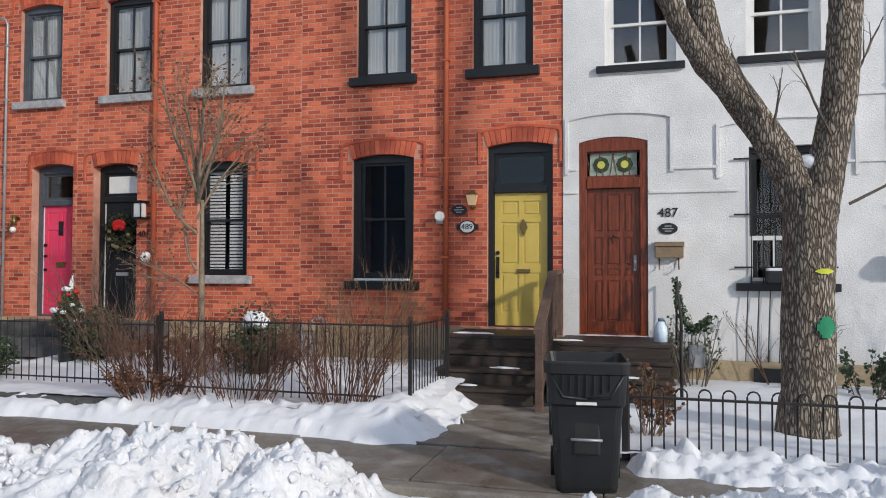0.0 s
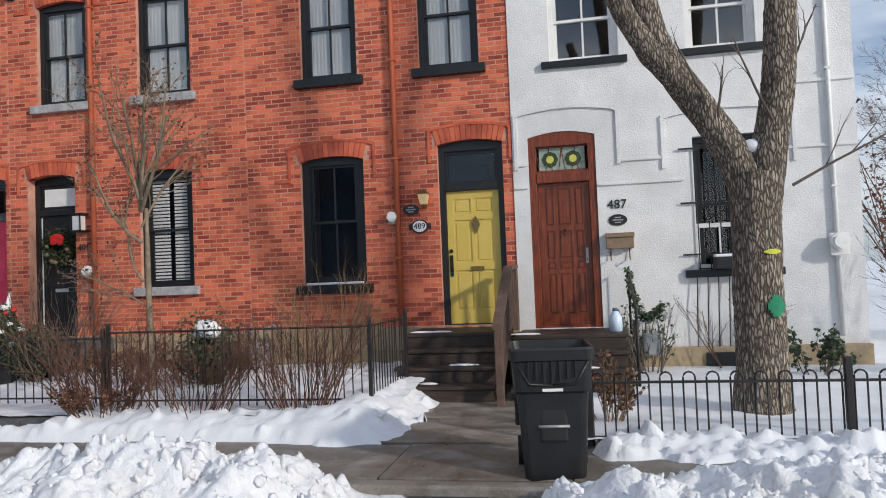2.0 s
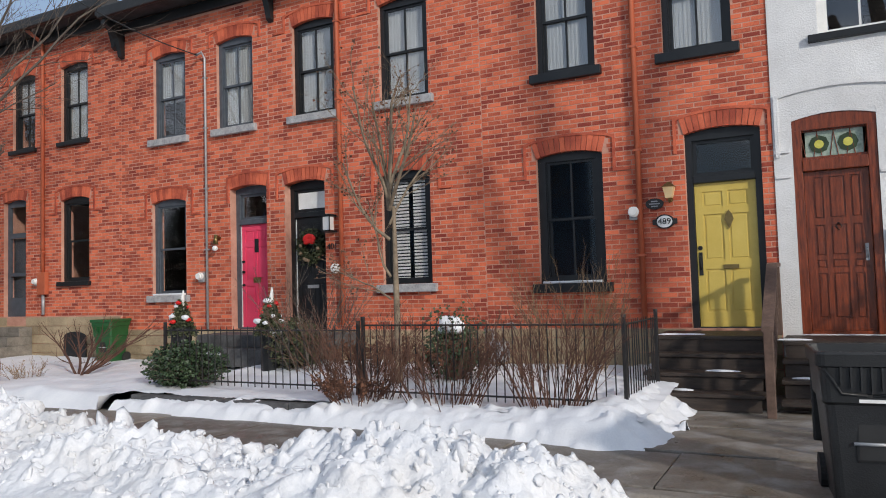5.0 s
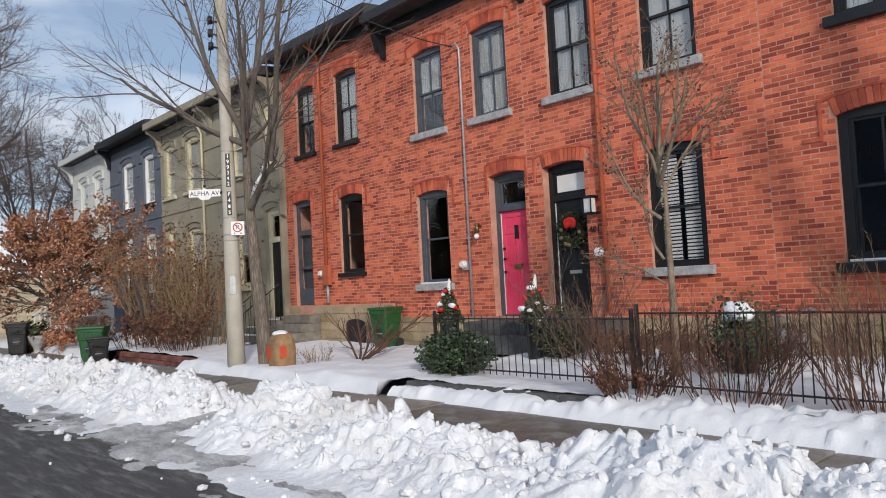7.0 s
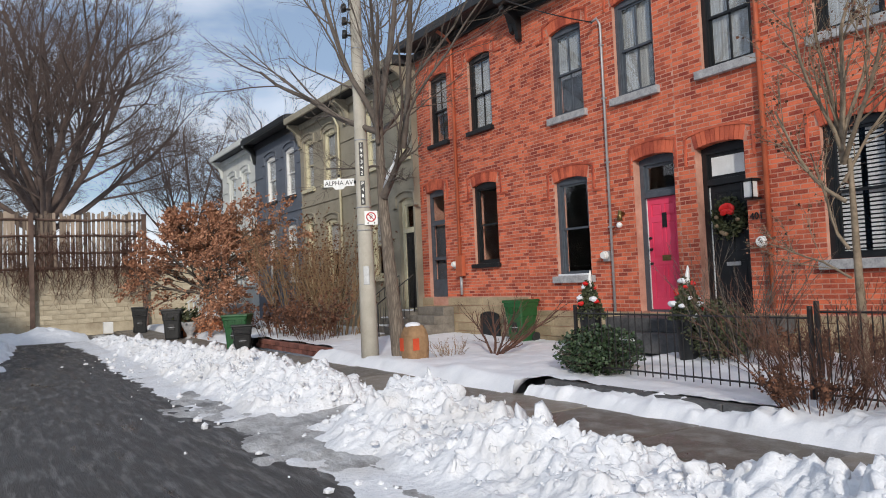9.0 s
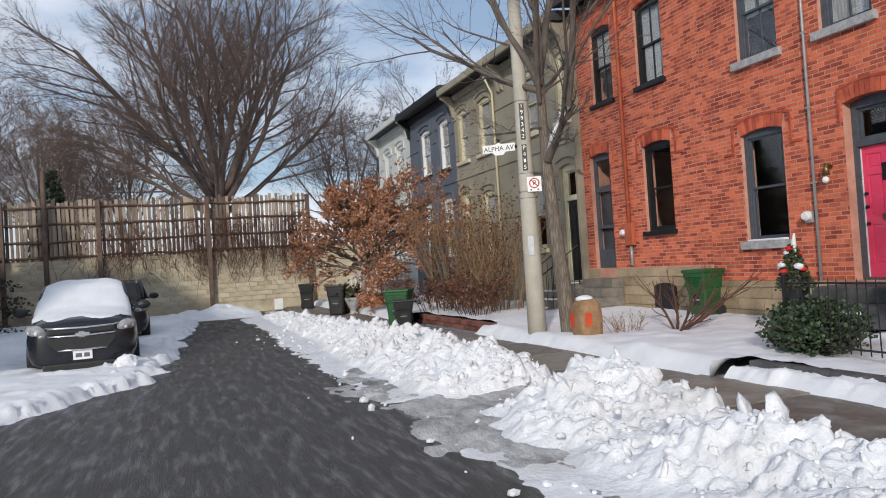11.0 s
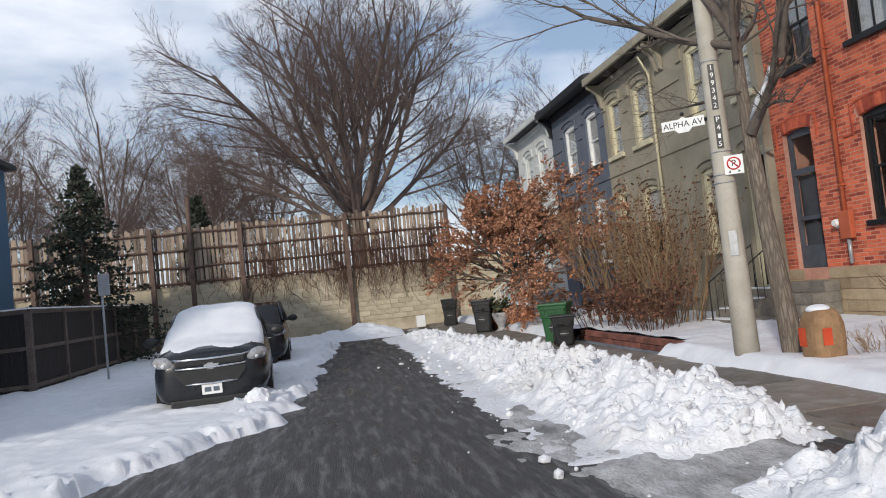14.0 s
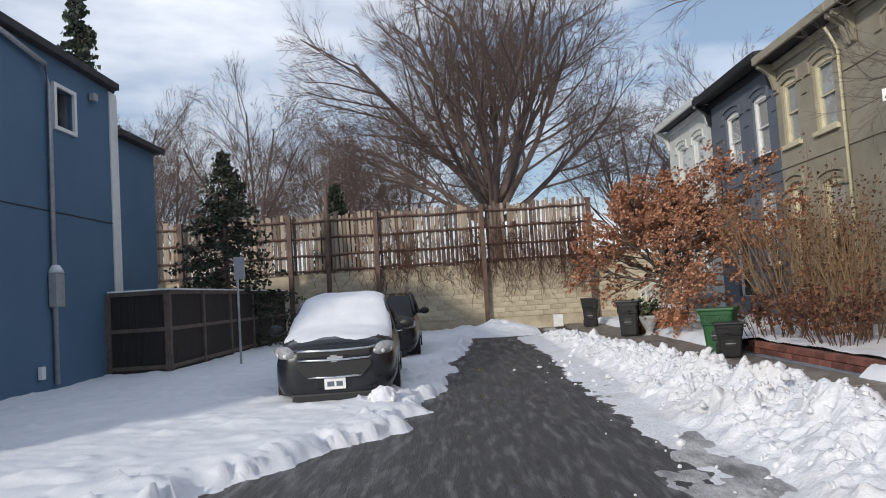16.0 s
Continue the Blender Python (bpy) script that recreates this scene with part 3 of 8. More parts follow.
def verge_z(X, Y):
    e = 6.98 + 0.22 * fbm(X * 1.4, Y)
    z = 0.02 + 0.16 * step(0, 0.22, Y - e) * (0.7 + 0.6 * fbm(X * 2, Y * 2)) + 0.02 * fbm(X * 8, Y * 8) + 0.1 * step(7.2, 7.6, Y) * step(-6.3, -5.8, X)
    z = z + 0.08 * np.exp(-((X + 2.85) / 0.4) ** 2) * step(6.9, 7.2, Y) * (0.4 + 1.1 * fbm(X * 4, Y * 4))
    z = z * step(-2.0, -2.7, X + 0.3 * (fbm(X * 2, Y * 2) - 0.5))
    n = 1600
    z = clods(X, Y, z, np.stack([rng.uniform(-9, -2.2, n), rng.uniform(6.9, 9.0, n)], -1), rng.gamma(2, 0.014, n) + 0.02, 0.45)
    return z + (0.05 * (fbm(X * 6, Y * 6) - 0.45) + 0.04 * (fbm(X * 16, Y * 16) - 0.45)) * step(0.05, 0.15, z)
ob = sheet("verge_snow", -9.2, -2.0, 6.7, 9.3, 0.04, verge_z, M["snow"], keep=lambda X, Y, Z: (Z > 0.05) & ((Y < 7.5) | ((X > -5.9) & (Y < 7.7)) | (X > -3.0)))
tagged(ob, "ridge of shovelled snow beside the pavement", "snow", kind="stuff")
def verge2_z(X, Y):
    z = 0.02 + 0.14 * step(6.55, 6.95, Y + 0.3 * fbm(X * 2, Y * 2)) * (0.5 + 0.8 * fbm(X * 3, Y * 3)) + 0.03 * fbm(X * 9, Y * 9)
    z = z * step(-0.5, -0.2, X)
    n = 1200
    z = clods(X, Y, z, np.stack([rng.uniform(-0.4, 6, n), rng.uniform(6.5, 7.2, n)], -1), rng.gamma(2, 0.02, n) + 0.02, 0.7)
    return z + (0.05 * (fbm(X * 6, Y * 6) - 0.45) + 0.04 * (fbm(X * 16, Y * 16) - 0.45)) * step(0.05, 0.15, z)
ob = sheet("verge_snow", -0.6, 12, 6.2, 7.3, 0.04, verge2_z, M["snow"], keep=lambda X, Y, Z: Z > 0.05)
tagged(ob, "ridge of shovelled snow beside the pavement", "snow", kind="stuff")

bm = bmesh.new()
for x0, x1 in ((-9.15, -7.6), (-7.59, -6.5), (-6.49, -5.95)):
    box(bm, x0, x1, 7.42, 7.6, 0.0, 0.24, 0.02)
tagged(link("stone_edging", bm, M["kerb"]), "low dark stone edging holding the raised front yard", "edging", kind="structure")

# ---- houses ----
def arch_z(x, x0, x1, zc, rise):
    t = (x - (x0 + x1) / 2) / ((x1 - x0) / 2)
    return zc - rise * t * t

def panel(bm, x0, x1, z0, z1, yf, yb, holes):
    """A wall with thickness and rectangular holes (x0, x1, z0, z1)."""
    xs = sorted({x0, x1, *[v for h in holes for v in h[:2]]})
    zs = sorted({z0, z1, *[v for h in holes for v in h[2:4]]})
    solid = lambda i, k: 0 <= i < len(xs) - 1 and 0 <= k < len(zs) - 1 and not any(h[0] < (xs[i] + xs[i + 1]) / 2 < h[1] and h[2] < (zs[k] + zs[k + 1]) / 2 < h[3] for h in holes)
    q = lambda *p: bm.faces.new([bm.verts.new(v) for v in p])
    for i in range(len(xs) - 1):
        for k in range(len(zs) - 1):
            if not solid(i, k):
                continue
            a, b, c, d = xs[i], xs[i + 1], zs[k], zs[k + 1]
            q((a, yf, c), (b, yf, c), (b, yf, d), (a, yf, d))
            q((b, yb, c), (a, yb, c), (a, yb, d), (b, yb, d))
            if not solid(i - 1, k): q((a, yb, c), (a, yf, c), (a, yf, d), (a, yb, d))
            if not solid(i + 1, k): q((b, yf, c), (b, yb, c), (b, yb, d), (b, yf, d))
            if not solid(i, k - 1): q((a, yb, c), (b, yb, c), (b, yf, c), (a, yf, c))
            if not solid(i, k + 1): q((a, yf, d), (b, yf, d), (b, yb, d), (a, yb, d))

def head(bm, x0, x1, zc, rise, zlow, y0, y1, n=10):
    """An arched filler from the flat line zlow up to the arch."""
    prism(bm, [(x0, zlow), (x1, zlow)] + [(x1 + (x0 - x1) * k / n, arch_z(x1 + (x0 - x1) * k / n, x0, x1, zc, rise)) for k in range(n + 1)], y0, y1)

def window(house, x0, x1, z0, z1, yf, paint, sillm, sill=(0.1, 0.14), rise=0.07, fw=0.075, blind=None, style="2x2", snow=False, sash_paint=None, depth=0.13, name="window", midf=0.5):
    """A sash window set back in its opening: frame, sashes, panes, sill and blind."""
    yo = yf + depth - 0.06
    sash_paint = sash_paint or paint
    bm = bmesh.new()
    box(bm, x0, x0 + fw, yo, yo + 0.12, z0, z1 - rise - 0.02)
    box(bm, x1 - fw, x1, yo, yo + 0.12, z0, z1 - rise - 0.02)
    box(bm, x0 + fw, x1 - fw, yo, yo + 0.12, z0, z0 + fw * 0.7)
    head(bm, x0, x1, z1, rise, z1 - rise - 0.06, yo - 0.002, yo + 0.118)
    for a, b in ((x0 + fw, x0 + fw + 0.02), (x1 - fw - 0.02, x1 - fw)):
        box(bm, a, b, yo + 0.02, yo + 0.1, z0 + fw * 0.7, z1 - rise - 0.06)
    w = part(name, bm, paint, house)
    a, b, c, d = x0 + fw + 0.02, x1 - fw - 0.02, z0 + fw * 0.7, z1 - rise - 0.06
    mid = c + (d - c) * midf
    cols = 2 if style in ("2x2", "2over2") else 1
    for lo, hi, y in ((c, mid + 0.02, yo + 0.06), (mid - 0.02, d, yo + 0.03)):
        sm = bmesh.new()
        s = 0.04
        box(sm, a, a + s, y, y + 0.03, lo, hi)
        box(sm, b - s, b, y, y + 0.03, lo, hi)
        box(sm, a + s, b - s, y, y + 0.03, lo, lo + s)
        box(sm, a + s, b - s, y, y + 0.03, hi - s, hi)
        if cols == 2:
            box(sm, (a + b) / 2 - 0.014, (a + b) / 2 + 0.014, y + 0.002, y + 0.028, lo + s, hi - s)
        part("sash", sm, sash_paint, w)
        edges = [a + s, (a + b) / 2, b - s] if cols == 2 else [a + s, b - s]
        for p, q in zip(edges, edges[1:]):
            g = boxpart("pane", (p, q, y + 0.012, y + 0.018, lo + s, hi - s), M["glassup"] if z0 > 4.5 else M["glass"], w)
            g.visible_shadow = False
    if sillm:
        over, tall = sill
        boxpart("sill", (x0 - over, x1 + over, yf - 0.09, yf + 0.16, z0 - tall, z0 - 0.003), sillm, w, bevel=0.012)
        if snow:
            boxpart("sill_snow", (x0 + 0.06, x1 - 0.06, yf - 0.07, yf + 0.05, z0 - 0.001, z0 + 0.035), M["snow"], w, "thin strip of snow", bevel=0.014)
    if blind:
        bl = bmesh.new()
        if blind == "shutter":
            for s0, s1 in ((a, (a + b) / 2 - 0.03), ((a + b) / 2 + 0.03, b)):
                z = c + 0.02
                while z < d - 0.03:
                    vs = box(bl, s0 + 0.015, s1 - 0.015, yo + 0.1, yo + 0.112, z, z + 0.034)
                    z += 0.056
            part("louvre_shutter", bl, M["white"], w, "white louvred shutters behind the glass")
        else:
            z_lo = c if blind == "full" else c + (d - c) * 0.45
            n = 24
            for k in range(n):
                u0, u1 = a + (b - a) * k / n, a + (b - a) * (k + 1) / n
                box(bl, u0, u1, yo + 0.1 + 0.006 * (k % 2), yo + 0.112 + 0.006 * (k % 2), z_lo, d)
            part("blind", bl, M["curtain"], w, "pale grey drawn blind")
    return w

def six_panel(bm, x0, x1, z0, z1, y, th=0.045):
    """A door leaf with six sunk, fielded panels."""
    w, h = x1 - x0, z1 - z0
    xs = [x0 + w * v for v in (0.13, 0.46, 0.54, 0.87)]
    zs = [z0 + h * v for v in (0.1, 0.4, 0.46, 0.78, 0.83, 0.94)]
    holes = [(xs[i], xs[i + 1], zs[k], zs[k + 1]) for i in (0, 2) for k in (0, 2, 4)]
    panel(bm, x0, x1, z0, z1, y, y + th, holes)
    for a, b, c, d in holes:
        box(bm, a - 0.002, b + 0.002, y + 0.014, y + th - 0.005, c - 0.002, d + 0.002)
        box(bm, a + 0.03, b - 0.03, y + 0.006, y + 0.02, c + 0.03, d - 0.03, 0.005)

def door(house, x0, x1, z0, z1, yf, leaf, frame_paint, leaf_top, depth, fw=0.09, rise=0.06, hinge=""):
    """A panelled door with its frame and a transom light."""
    yo = yf + depth
    bm = bmesh.new()
    box(bm, x0, x0 + fw, yo - 0.04, yo + 0.1, z0, z1 - rise - 0.02)
    box(bm, x1 - fw, x1, yo - 0.04, yo + 0.1, z0, z1 - rise - 0.02)
    head(bm, x0, x1, z1, rise, z1 - rise - 0.09, yo - 0.042, yo + 0.098)
    box(bm, x0 + fw, x1 - fw, yo - 0.06, yo + 0.1, leaf_top, leaf_top + 0.1, 0.012)
    box(bm, x0 + fw, x1 - fw, yo - 0.06, yo + 0.1, z0 - 0.05, z0 + 0.02, 0.008)
    a, b, c, d = x0 + fw, x1 - fw, leaf_top + 0.1, z1 - rise - 0.09
    for p in ((a, a + 0.05, c, d), (b - 0.05, b, c, d), (a + 0.05, b - 0.05, c, c + 0.05), (a + 0.05, b - 0.05, d - 0.05, d)):
        box(bm, p[0], p[1], yo, yo + 0.05, p[2], p[3])
    fr = part("door", bm, frame_paint, house)
    g = boxpart("transom_pane", (a + 0.05, b - 0.05, yo + 0.02, yo + 0.026, c + 0.05, d - 0.05), M["glass"], fr)
    g.visible_shadow = False
    bm = bmesh.new()
    six_panel(bm, a + 0.004, b - 0.004, z0 + 0.022, leaf_top - 0.003, yo)
    lf = part("door_leaf", bm, leaf, fr)
    return fr, (a, b, yo)

def bricks(house_wall, x0, x1, z0, z1, yf, holes, arches, pick=None):
    """Running bond, laid course by course between the openings."""
    L, Hh, J = 0.212, 0.06, 0.011
    pitch = Hh + J
    verts, faces, singles = [], [], []
    k = 0
    z = z0
    while z + Hh <= z1:
        zm = z + Hh / 2
        cuts = []
        for a, b, c, d in holes:
            if c - 0.03 < zm < d:
                cuts.append((a, b))
        for a, b, zc, rise in arches:
            xm, hw = (a + b) / 2, (b - a) / 2
            if zc - rise <= zm < zc + 0.235:
                # width of the arch ring at this height
                top = 1.14
                cuts.append((xm - hw * top, xm + hw * top) if zm < zc - rise + 0.225 else (xm - hw * top * math.sqrt(max(0.0, (zc + 0.235 - zm) / rise)), xm + hw * top * math.sqrt(max(0.0, (zc + 0.235 - zm) / rise))))
        cuts.sort()
        free, at = [], x0
        for a, b in cuts:
            if a > at:
                free.append((at, a))
            at = max(at, b)
        if at < x1:
            free.append((at, x1))
        for fa, fb in free:
            x = x0 - (L + J) * (0.5 if k % 2 else 0) - 0.0
            x += math.floor((fa - x) / (L + J)) * (L + J)
            while x < fb:
                a, b = max(x, fa), min(x + L, fb)
                if b - a > 0.03:
                    r = random.random()
                    y = yf - 0.002 - 0.004 * r
                    if pick and pick(a, b, z) and b - a > L - 0.001:
                        singles.append(((a + b) / 2, y, zm))
                    else:
                        i = len(verts)
                        e = 0.004
                        verts += [(a, yf + 0.004, z), (b, yf + 0.004, z), (b, yf + 0.004, z + Hh), (a, yf + 0.004, z + Hh), (a + e, y, z + e), (b - e, y, z + e), (b - e, y, z + Hh - e), (a + e, y, z + Hh - e)]
                        faces += [(i + 4, i + 5, i + 6, i + 7), (i, i + 1, i + 5, i + 4), (i + 1, i + 2, i + 6, i + 5), (i + 2, i + 3, i + 7, i + 6), (i + 3, i, i + 4, i + 7)]
                x += L + J
        z += pitch
        k += 1
    ob = pydata("bricks", verts, faces, M["bricks"], house_wall)
    ob["kind"] = "stuff"
    if singles:
        bm = bmesh.new()
        vs = box(bm, -L / 2, L / 2, -0.002, 0.012, -Hh / 2, Hh / 2)
        for i in (0, 1, 4, 5):
            vs[i].co.x *= 0.98
            vs[i].co.z *= 0.94
        me = bpy.data.meshes.new("brick")
        bm.to_mesh(me)
        bm.free()
        me.materials.append(M["brick"])
        for p in singles[:300]:
            b = new("brick", me)
            b.parent = house_wall
            b.location = p

def arch_bricks(wall, x0, x1, zc, rise, yf, material, n=None, tall=0.225):
    n = n or int((x1 - x0) / 0.075)
    xm, top = (x0 + x1) / 2, 1.13
    for k in range(n):
        a, b = x0 + (x1 - x0) * (k + 0.06) / n, x0 + (x1 - x0) * (k + 0.94) / n
        za, zb = arch_z(a, x0, x1, zc, rise), arch_z(b, x0, x1, zc, rise)
        y = yf - 0.012 - 0.006 * random.random()
        bm = bmesh.new()
        prism(bm, [(a, za), (b, zb), (xm + (b - xm) * top, zb + tall), (xm + (a - xm) * top, za + tall)], y, yf + 0.14)
        part("arch_brick", bm, material, wall)

def hood(wall, x0, x1, zc, rise, yf, material, drop=0.5, w=0.05, out=0.034, lift=0.24, grow=0.2, run=0.0):
    """A raised moulding that follows the arch, drops at its sides and may turn outwards."""
    bm = bmesh.new()
    a, b = x0 - grow, x1 + grow
    n = 14
    pts = [(a + (b - a) * k / n, arch_z(a + (b - a) * k / n, a, b, zc + lift + 0.02, rise * 1.3)) for k in range(n + 1)]
    zs = pts[0][1]
    foot = zs - drop
    left = [(a - run, foot), (a - run, foot - w), (a + w, foot - w)] if run else [(a, foot), (a + w, foot)]
    right = [(b - w, foot - w), (b + run, foot - w), (b + run, foot)] if run else [(b - w, foot), (b, foot)]
    inner = [(min(max(x, a + w), b - w), z - (w if 0 < i < n else w)) for i, (x, z) in enumerate(pts)]
    outline = left + inner + right + [(b, foot)] * bool(run) + pts[::-1] + [(a, foot)] * bool(run)
    prism(bm, outline, yf - out, yf + 0.02)
    return part("hood_mould", bm, material, wall)

def shell(house, x0, x1, yf, ztop, material, roofm, eave=0.5, back=9.0, eave_z=None, cornice=None, ends=(True, True)):
    """Side walls, back wall, floor and roof with its projecting eave."""
    bm = bmesh.new()
    box(bm, x0 + 0.01, x1 - 0.01, yf + back, yf + back + 0.25, -0.05, ztop)
    part("back_wall", bm, material, house)
    for x, on in ((x0, ends[0]), (x1 - 0.2, ends[1])):
        if on:
            boxpart("side_wall", (x + 0.002, x + 0.198, yf + 0.3, yf + back, -0.05, ztop), material, house)
    # unseen inner floors and partition, coloured near black as indoor shade
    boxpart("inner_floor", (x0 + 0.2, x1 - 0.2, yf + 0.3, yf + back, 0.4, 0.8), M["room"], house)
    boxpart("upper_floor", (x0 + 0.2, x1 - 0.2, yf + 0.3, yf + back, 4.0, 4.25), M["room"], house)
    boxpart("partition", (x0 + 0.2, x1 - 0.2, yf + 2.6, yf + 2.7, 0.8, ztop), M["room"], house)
    bm = bmesh.new()
    a, b = yf - eave, yf + back + 0.4
    for k, (p0, p1) in enumerate((((a, ztop), (b, ztop + 0.9)),)):
        prism_pts = [(a, ztop), (b, ztop + 0.9), (b, ztop + 1.1), (a, ztop + 0.24)]
        va, vb = [bm.verts.new((x0 + 0.004, y, z)) for y, z in prism_pts], [bm.verts.new((x1 - 0.004, y, z)) for y, z in prism_pts]
        bm.faces.new(va); bm.faces.new(vb[::-1])
        for i in range(4):
            bm.faces.new((va[i], va[(i + 1) % 4], vb[(i + 1) % 4], vb[i]))
    rf = part("roof", bm, roofm, house)
    boxpart("fascia", (x0 + 0.006, x1 - 0.006, yf - eave - 0.09, yf - eave - 0.003, ztop - 0.02, ztop + 0.2), cornice or roofm, rf, bevel=0.02)
    boxpart("frieze", (x0 + 0.008, x1 - 0.008, yf - 0.09, yf - 0.02, ztop - 0.22, ztop - 0.005), cornice or roofm, rf, bevel=0.01)
    return rf

def bracket(roof, x, yf, ztop, material, eave=0.5, tall=0.75, w=0.12):
    bm = bmesh.new()
    pts = [(yf - 0.02, ztop - tall), (yf - 0.1, ztop - tall + 0.05), (yf - 0.13, ztop - tall + 0.2), (yf - 0.2, ztop - 0.35), (yf - 0.36, ztop - 0.2), (yf - eave, ztop - 0.13), (yf - eave, ztop - 0.03), (yf - 0.02, ztop - 0.03)]
    va, vb = [bm.verts.new((x - w / 2, y, z)) for y, z in pts], [bm.verts.new((x + w / 2, y, z)) for y, z in pts]
    bm.faces.new(va); bm.faces.new(vb[::-1])
    for i in range(len(pts)):
        bm.faces.new((va[i], va[(i + 1) % len(pts)], vb[(i + 1) % len(pts)], vb[i]))
    part("bracket", bm, material, roof, "scrolled eave bracket")

YF = 11.2
def brick_house(x0, x1, z_plinth, ztop, label, wins, doors, pick=None, ends=(False, False)):
    h = tagged(new("row_house"), label, "house", "red brick row houses")
    holes = [(w[0], w[1], w[2], w[3]) for w in wins] + [(d[0], d[1], d[2], d[3]) for d in doors]
    arches = [(w[0], w[1], w[3], 0.07) for w in wins] + [(d[0], d[1], d[3], 0.06) for d in doors]
    bm = bmesh.new()
    panel(bm, x0, x1, z_plinth, ztop + 0.1, YF, YF + 0.3, holes)
    wall = part("wall", bm, M["mortar"], h)
    for a, b, zc, r in arches:
        arch_bricks(wall, a, b, zc, r, YF, M["arch"])
        tight = b + 0.42 > x1 or a - 0.42 < x0
        hood(wall, a, b, zc, r, YF, M["arch"], drop=0.5 if zc < 4.5 else 0.28, run=0.0 if tight else 0.22, grow=min(0.2, x1 - b - 0.01, a - x0 - 0.01), w=0.04, out=0.024)
    z = -0.05
    while z < z_plinth - 0.02:
        hh = min(0.2, z_plinth - z)
        x = x0 + 0.002
        while x < x1 - 0.01:
            l = min(0.45 + 0.35 * random.random(), x1 - 0.002 - x)
            if not any(d[0] - 0.05 < x + l / 2 < d[1] + 0.05 and z + hh > d[2] for d in doors):
                boxpart("plinth_stone", (x, x + l - 0.012, YF - 0.05 - 0.02 * random.random(), YF + 0.3, z, z + hh - 0.012), M["stone"], wall)
            x += l
        z += hh
    boxpart("plinth_core", (x0, x1, YF - 0.04, YF + 0.28, -0.06, z_plinth - 0.004), M["mortar"], wall)
    rf = shell(h, x0, x1, YF, ztop, M["mortar"], M["roof"], ends=ends, cornice=M["black"])
    return h, wall, rf, holes, arches

# 489: yellow door
E1 = 7.28
h1, wall1, rf1, ho1, ar1 = brick_house(-5.6, -1.4, 0.88, E1, "red brick row house with a yellow front door", [(-4.71, -3.69, 1.55, 3.53), (-2.76, -1.84, 4.75, 6.5), (-4.65, -3.74, 4.75, 6.5)], [(-2.53, -1.55, 0.86, 3.63)], ends=(True, True))
window(h1, -4.71, -3.69, 1.55, 3.53, YF, M["black"], M["black"], style="2x2", snow=True, sash_paint=M["black"], fw=0.12)
window(h1, -2.76, -1.84, 4.75, 6.5, YF, M["black"], M["black"], blind="full")
window(h1, -4.65, -3.74, 4.75, 6.5, YF, M["black"], M["black"], blind="full")
d1, (da, db, dy) = door(h1, -2.53, -1.55, 0.87, 3.63, YF, M["yellow"], M["black"], 2.88, 0.12)
bm = bmesh.new()
box(bm, da + 0.34, da + 0.54, dy - 0.02, dy, 1.68, 1.74, 0.006)
part("letter_slot", bm, M["brass"], d1, "aged brass letter slot")
bm = bmesh.new()
tube(bm, [(da + 0.05, dy - 0.005, 1.68), (da + 0.05, dy - 0.06, 1.7), (da + 0.05, dy - 0.06, 1.84), (da + 0.05, dy - 0.005, 1.87)], 0.013)
box(bm, da + 0.025, da + 0.075, dy - 0.012, dy, 1.6, 1.92, 0.006)
disc(bm, (da + 0.05, dy, 1.98), 0.03, 0.02)
part("door_handle", bm, M["black"], d1, "black thumb-latch handle")
bm = bmesh.new()
prism(bm, [(da + 0.44 + u, 2.36 + v) for u, v in ((0, -0.13), (0.03, -0.06), (0.06, 0.0), (0.04, 0.07), (0, 0.13), (-0.04, 0.07), (-0.06, 0.0), (-0.03, -0.06))], dy - 0.025, dy)
part("door_knocker", bm, M["brass"], d1, "ornate dark brass knocker")

h2, wall2, rf2, ho2, ar2 = brick_house(-9.96, -5.6, 0.86, E1, "red brick row house with a black front door", [(-7.51, -6.57, 1.62, 3.53), (-9.38, -8.45, 4.75, 6.5), (-7.5, -6.55, 4.75, 6.5)], [(-9.61, -8.71, 0.85, 3.57)])
window(h2, -7.51, -6.57, 1.62, 3.53, YF, M["black"], M["sillstone"], style="2x1", blind="shutter", fw=0.09)
window(h2, -9.38, -8.45, 4.75, 6.5, YF, M["black"], M["sillstone"], blind="full")
window(h2, -7.5, -6.55, 4.75, 6.5, YF, M["black"], M["sillstone"], blind="full")
d2, (da2, db2, dy2) = door(h2, -9.61, -8.71, 0.86, 3.57, YF, M["black"], M["black"], 2.9, 0.2)
boxpart("transom_card", (da2 + 0.06, db2 - 0.06, dy2 + 0.005, dy2 + 0.012, 3.06, 3.36), M["white"], d2, "pale blind behind the transom")
boxpart("letter_slot", (da2 + 0.25, da2 + 0.5, dy2 - 0.015, dy2, 1.6, 1.66), M["zinc"], d2)
boxpart("door_edge", (da2 - 0.002, da2 + 0.018, dy2 - 0.012, dy2 - 0.002, 0.9, 2.88), M["white"], d2, "white weatherstrip")

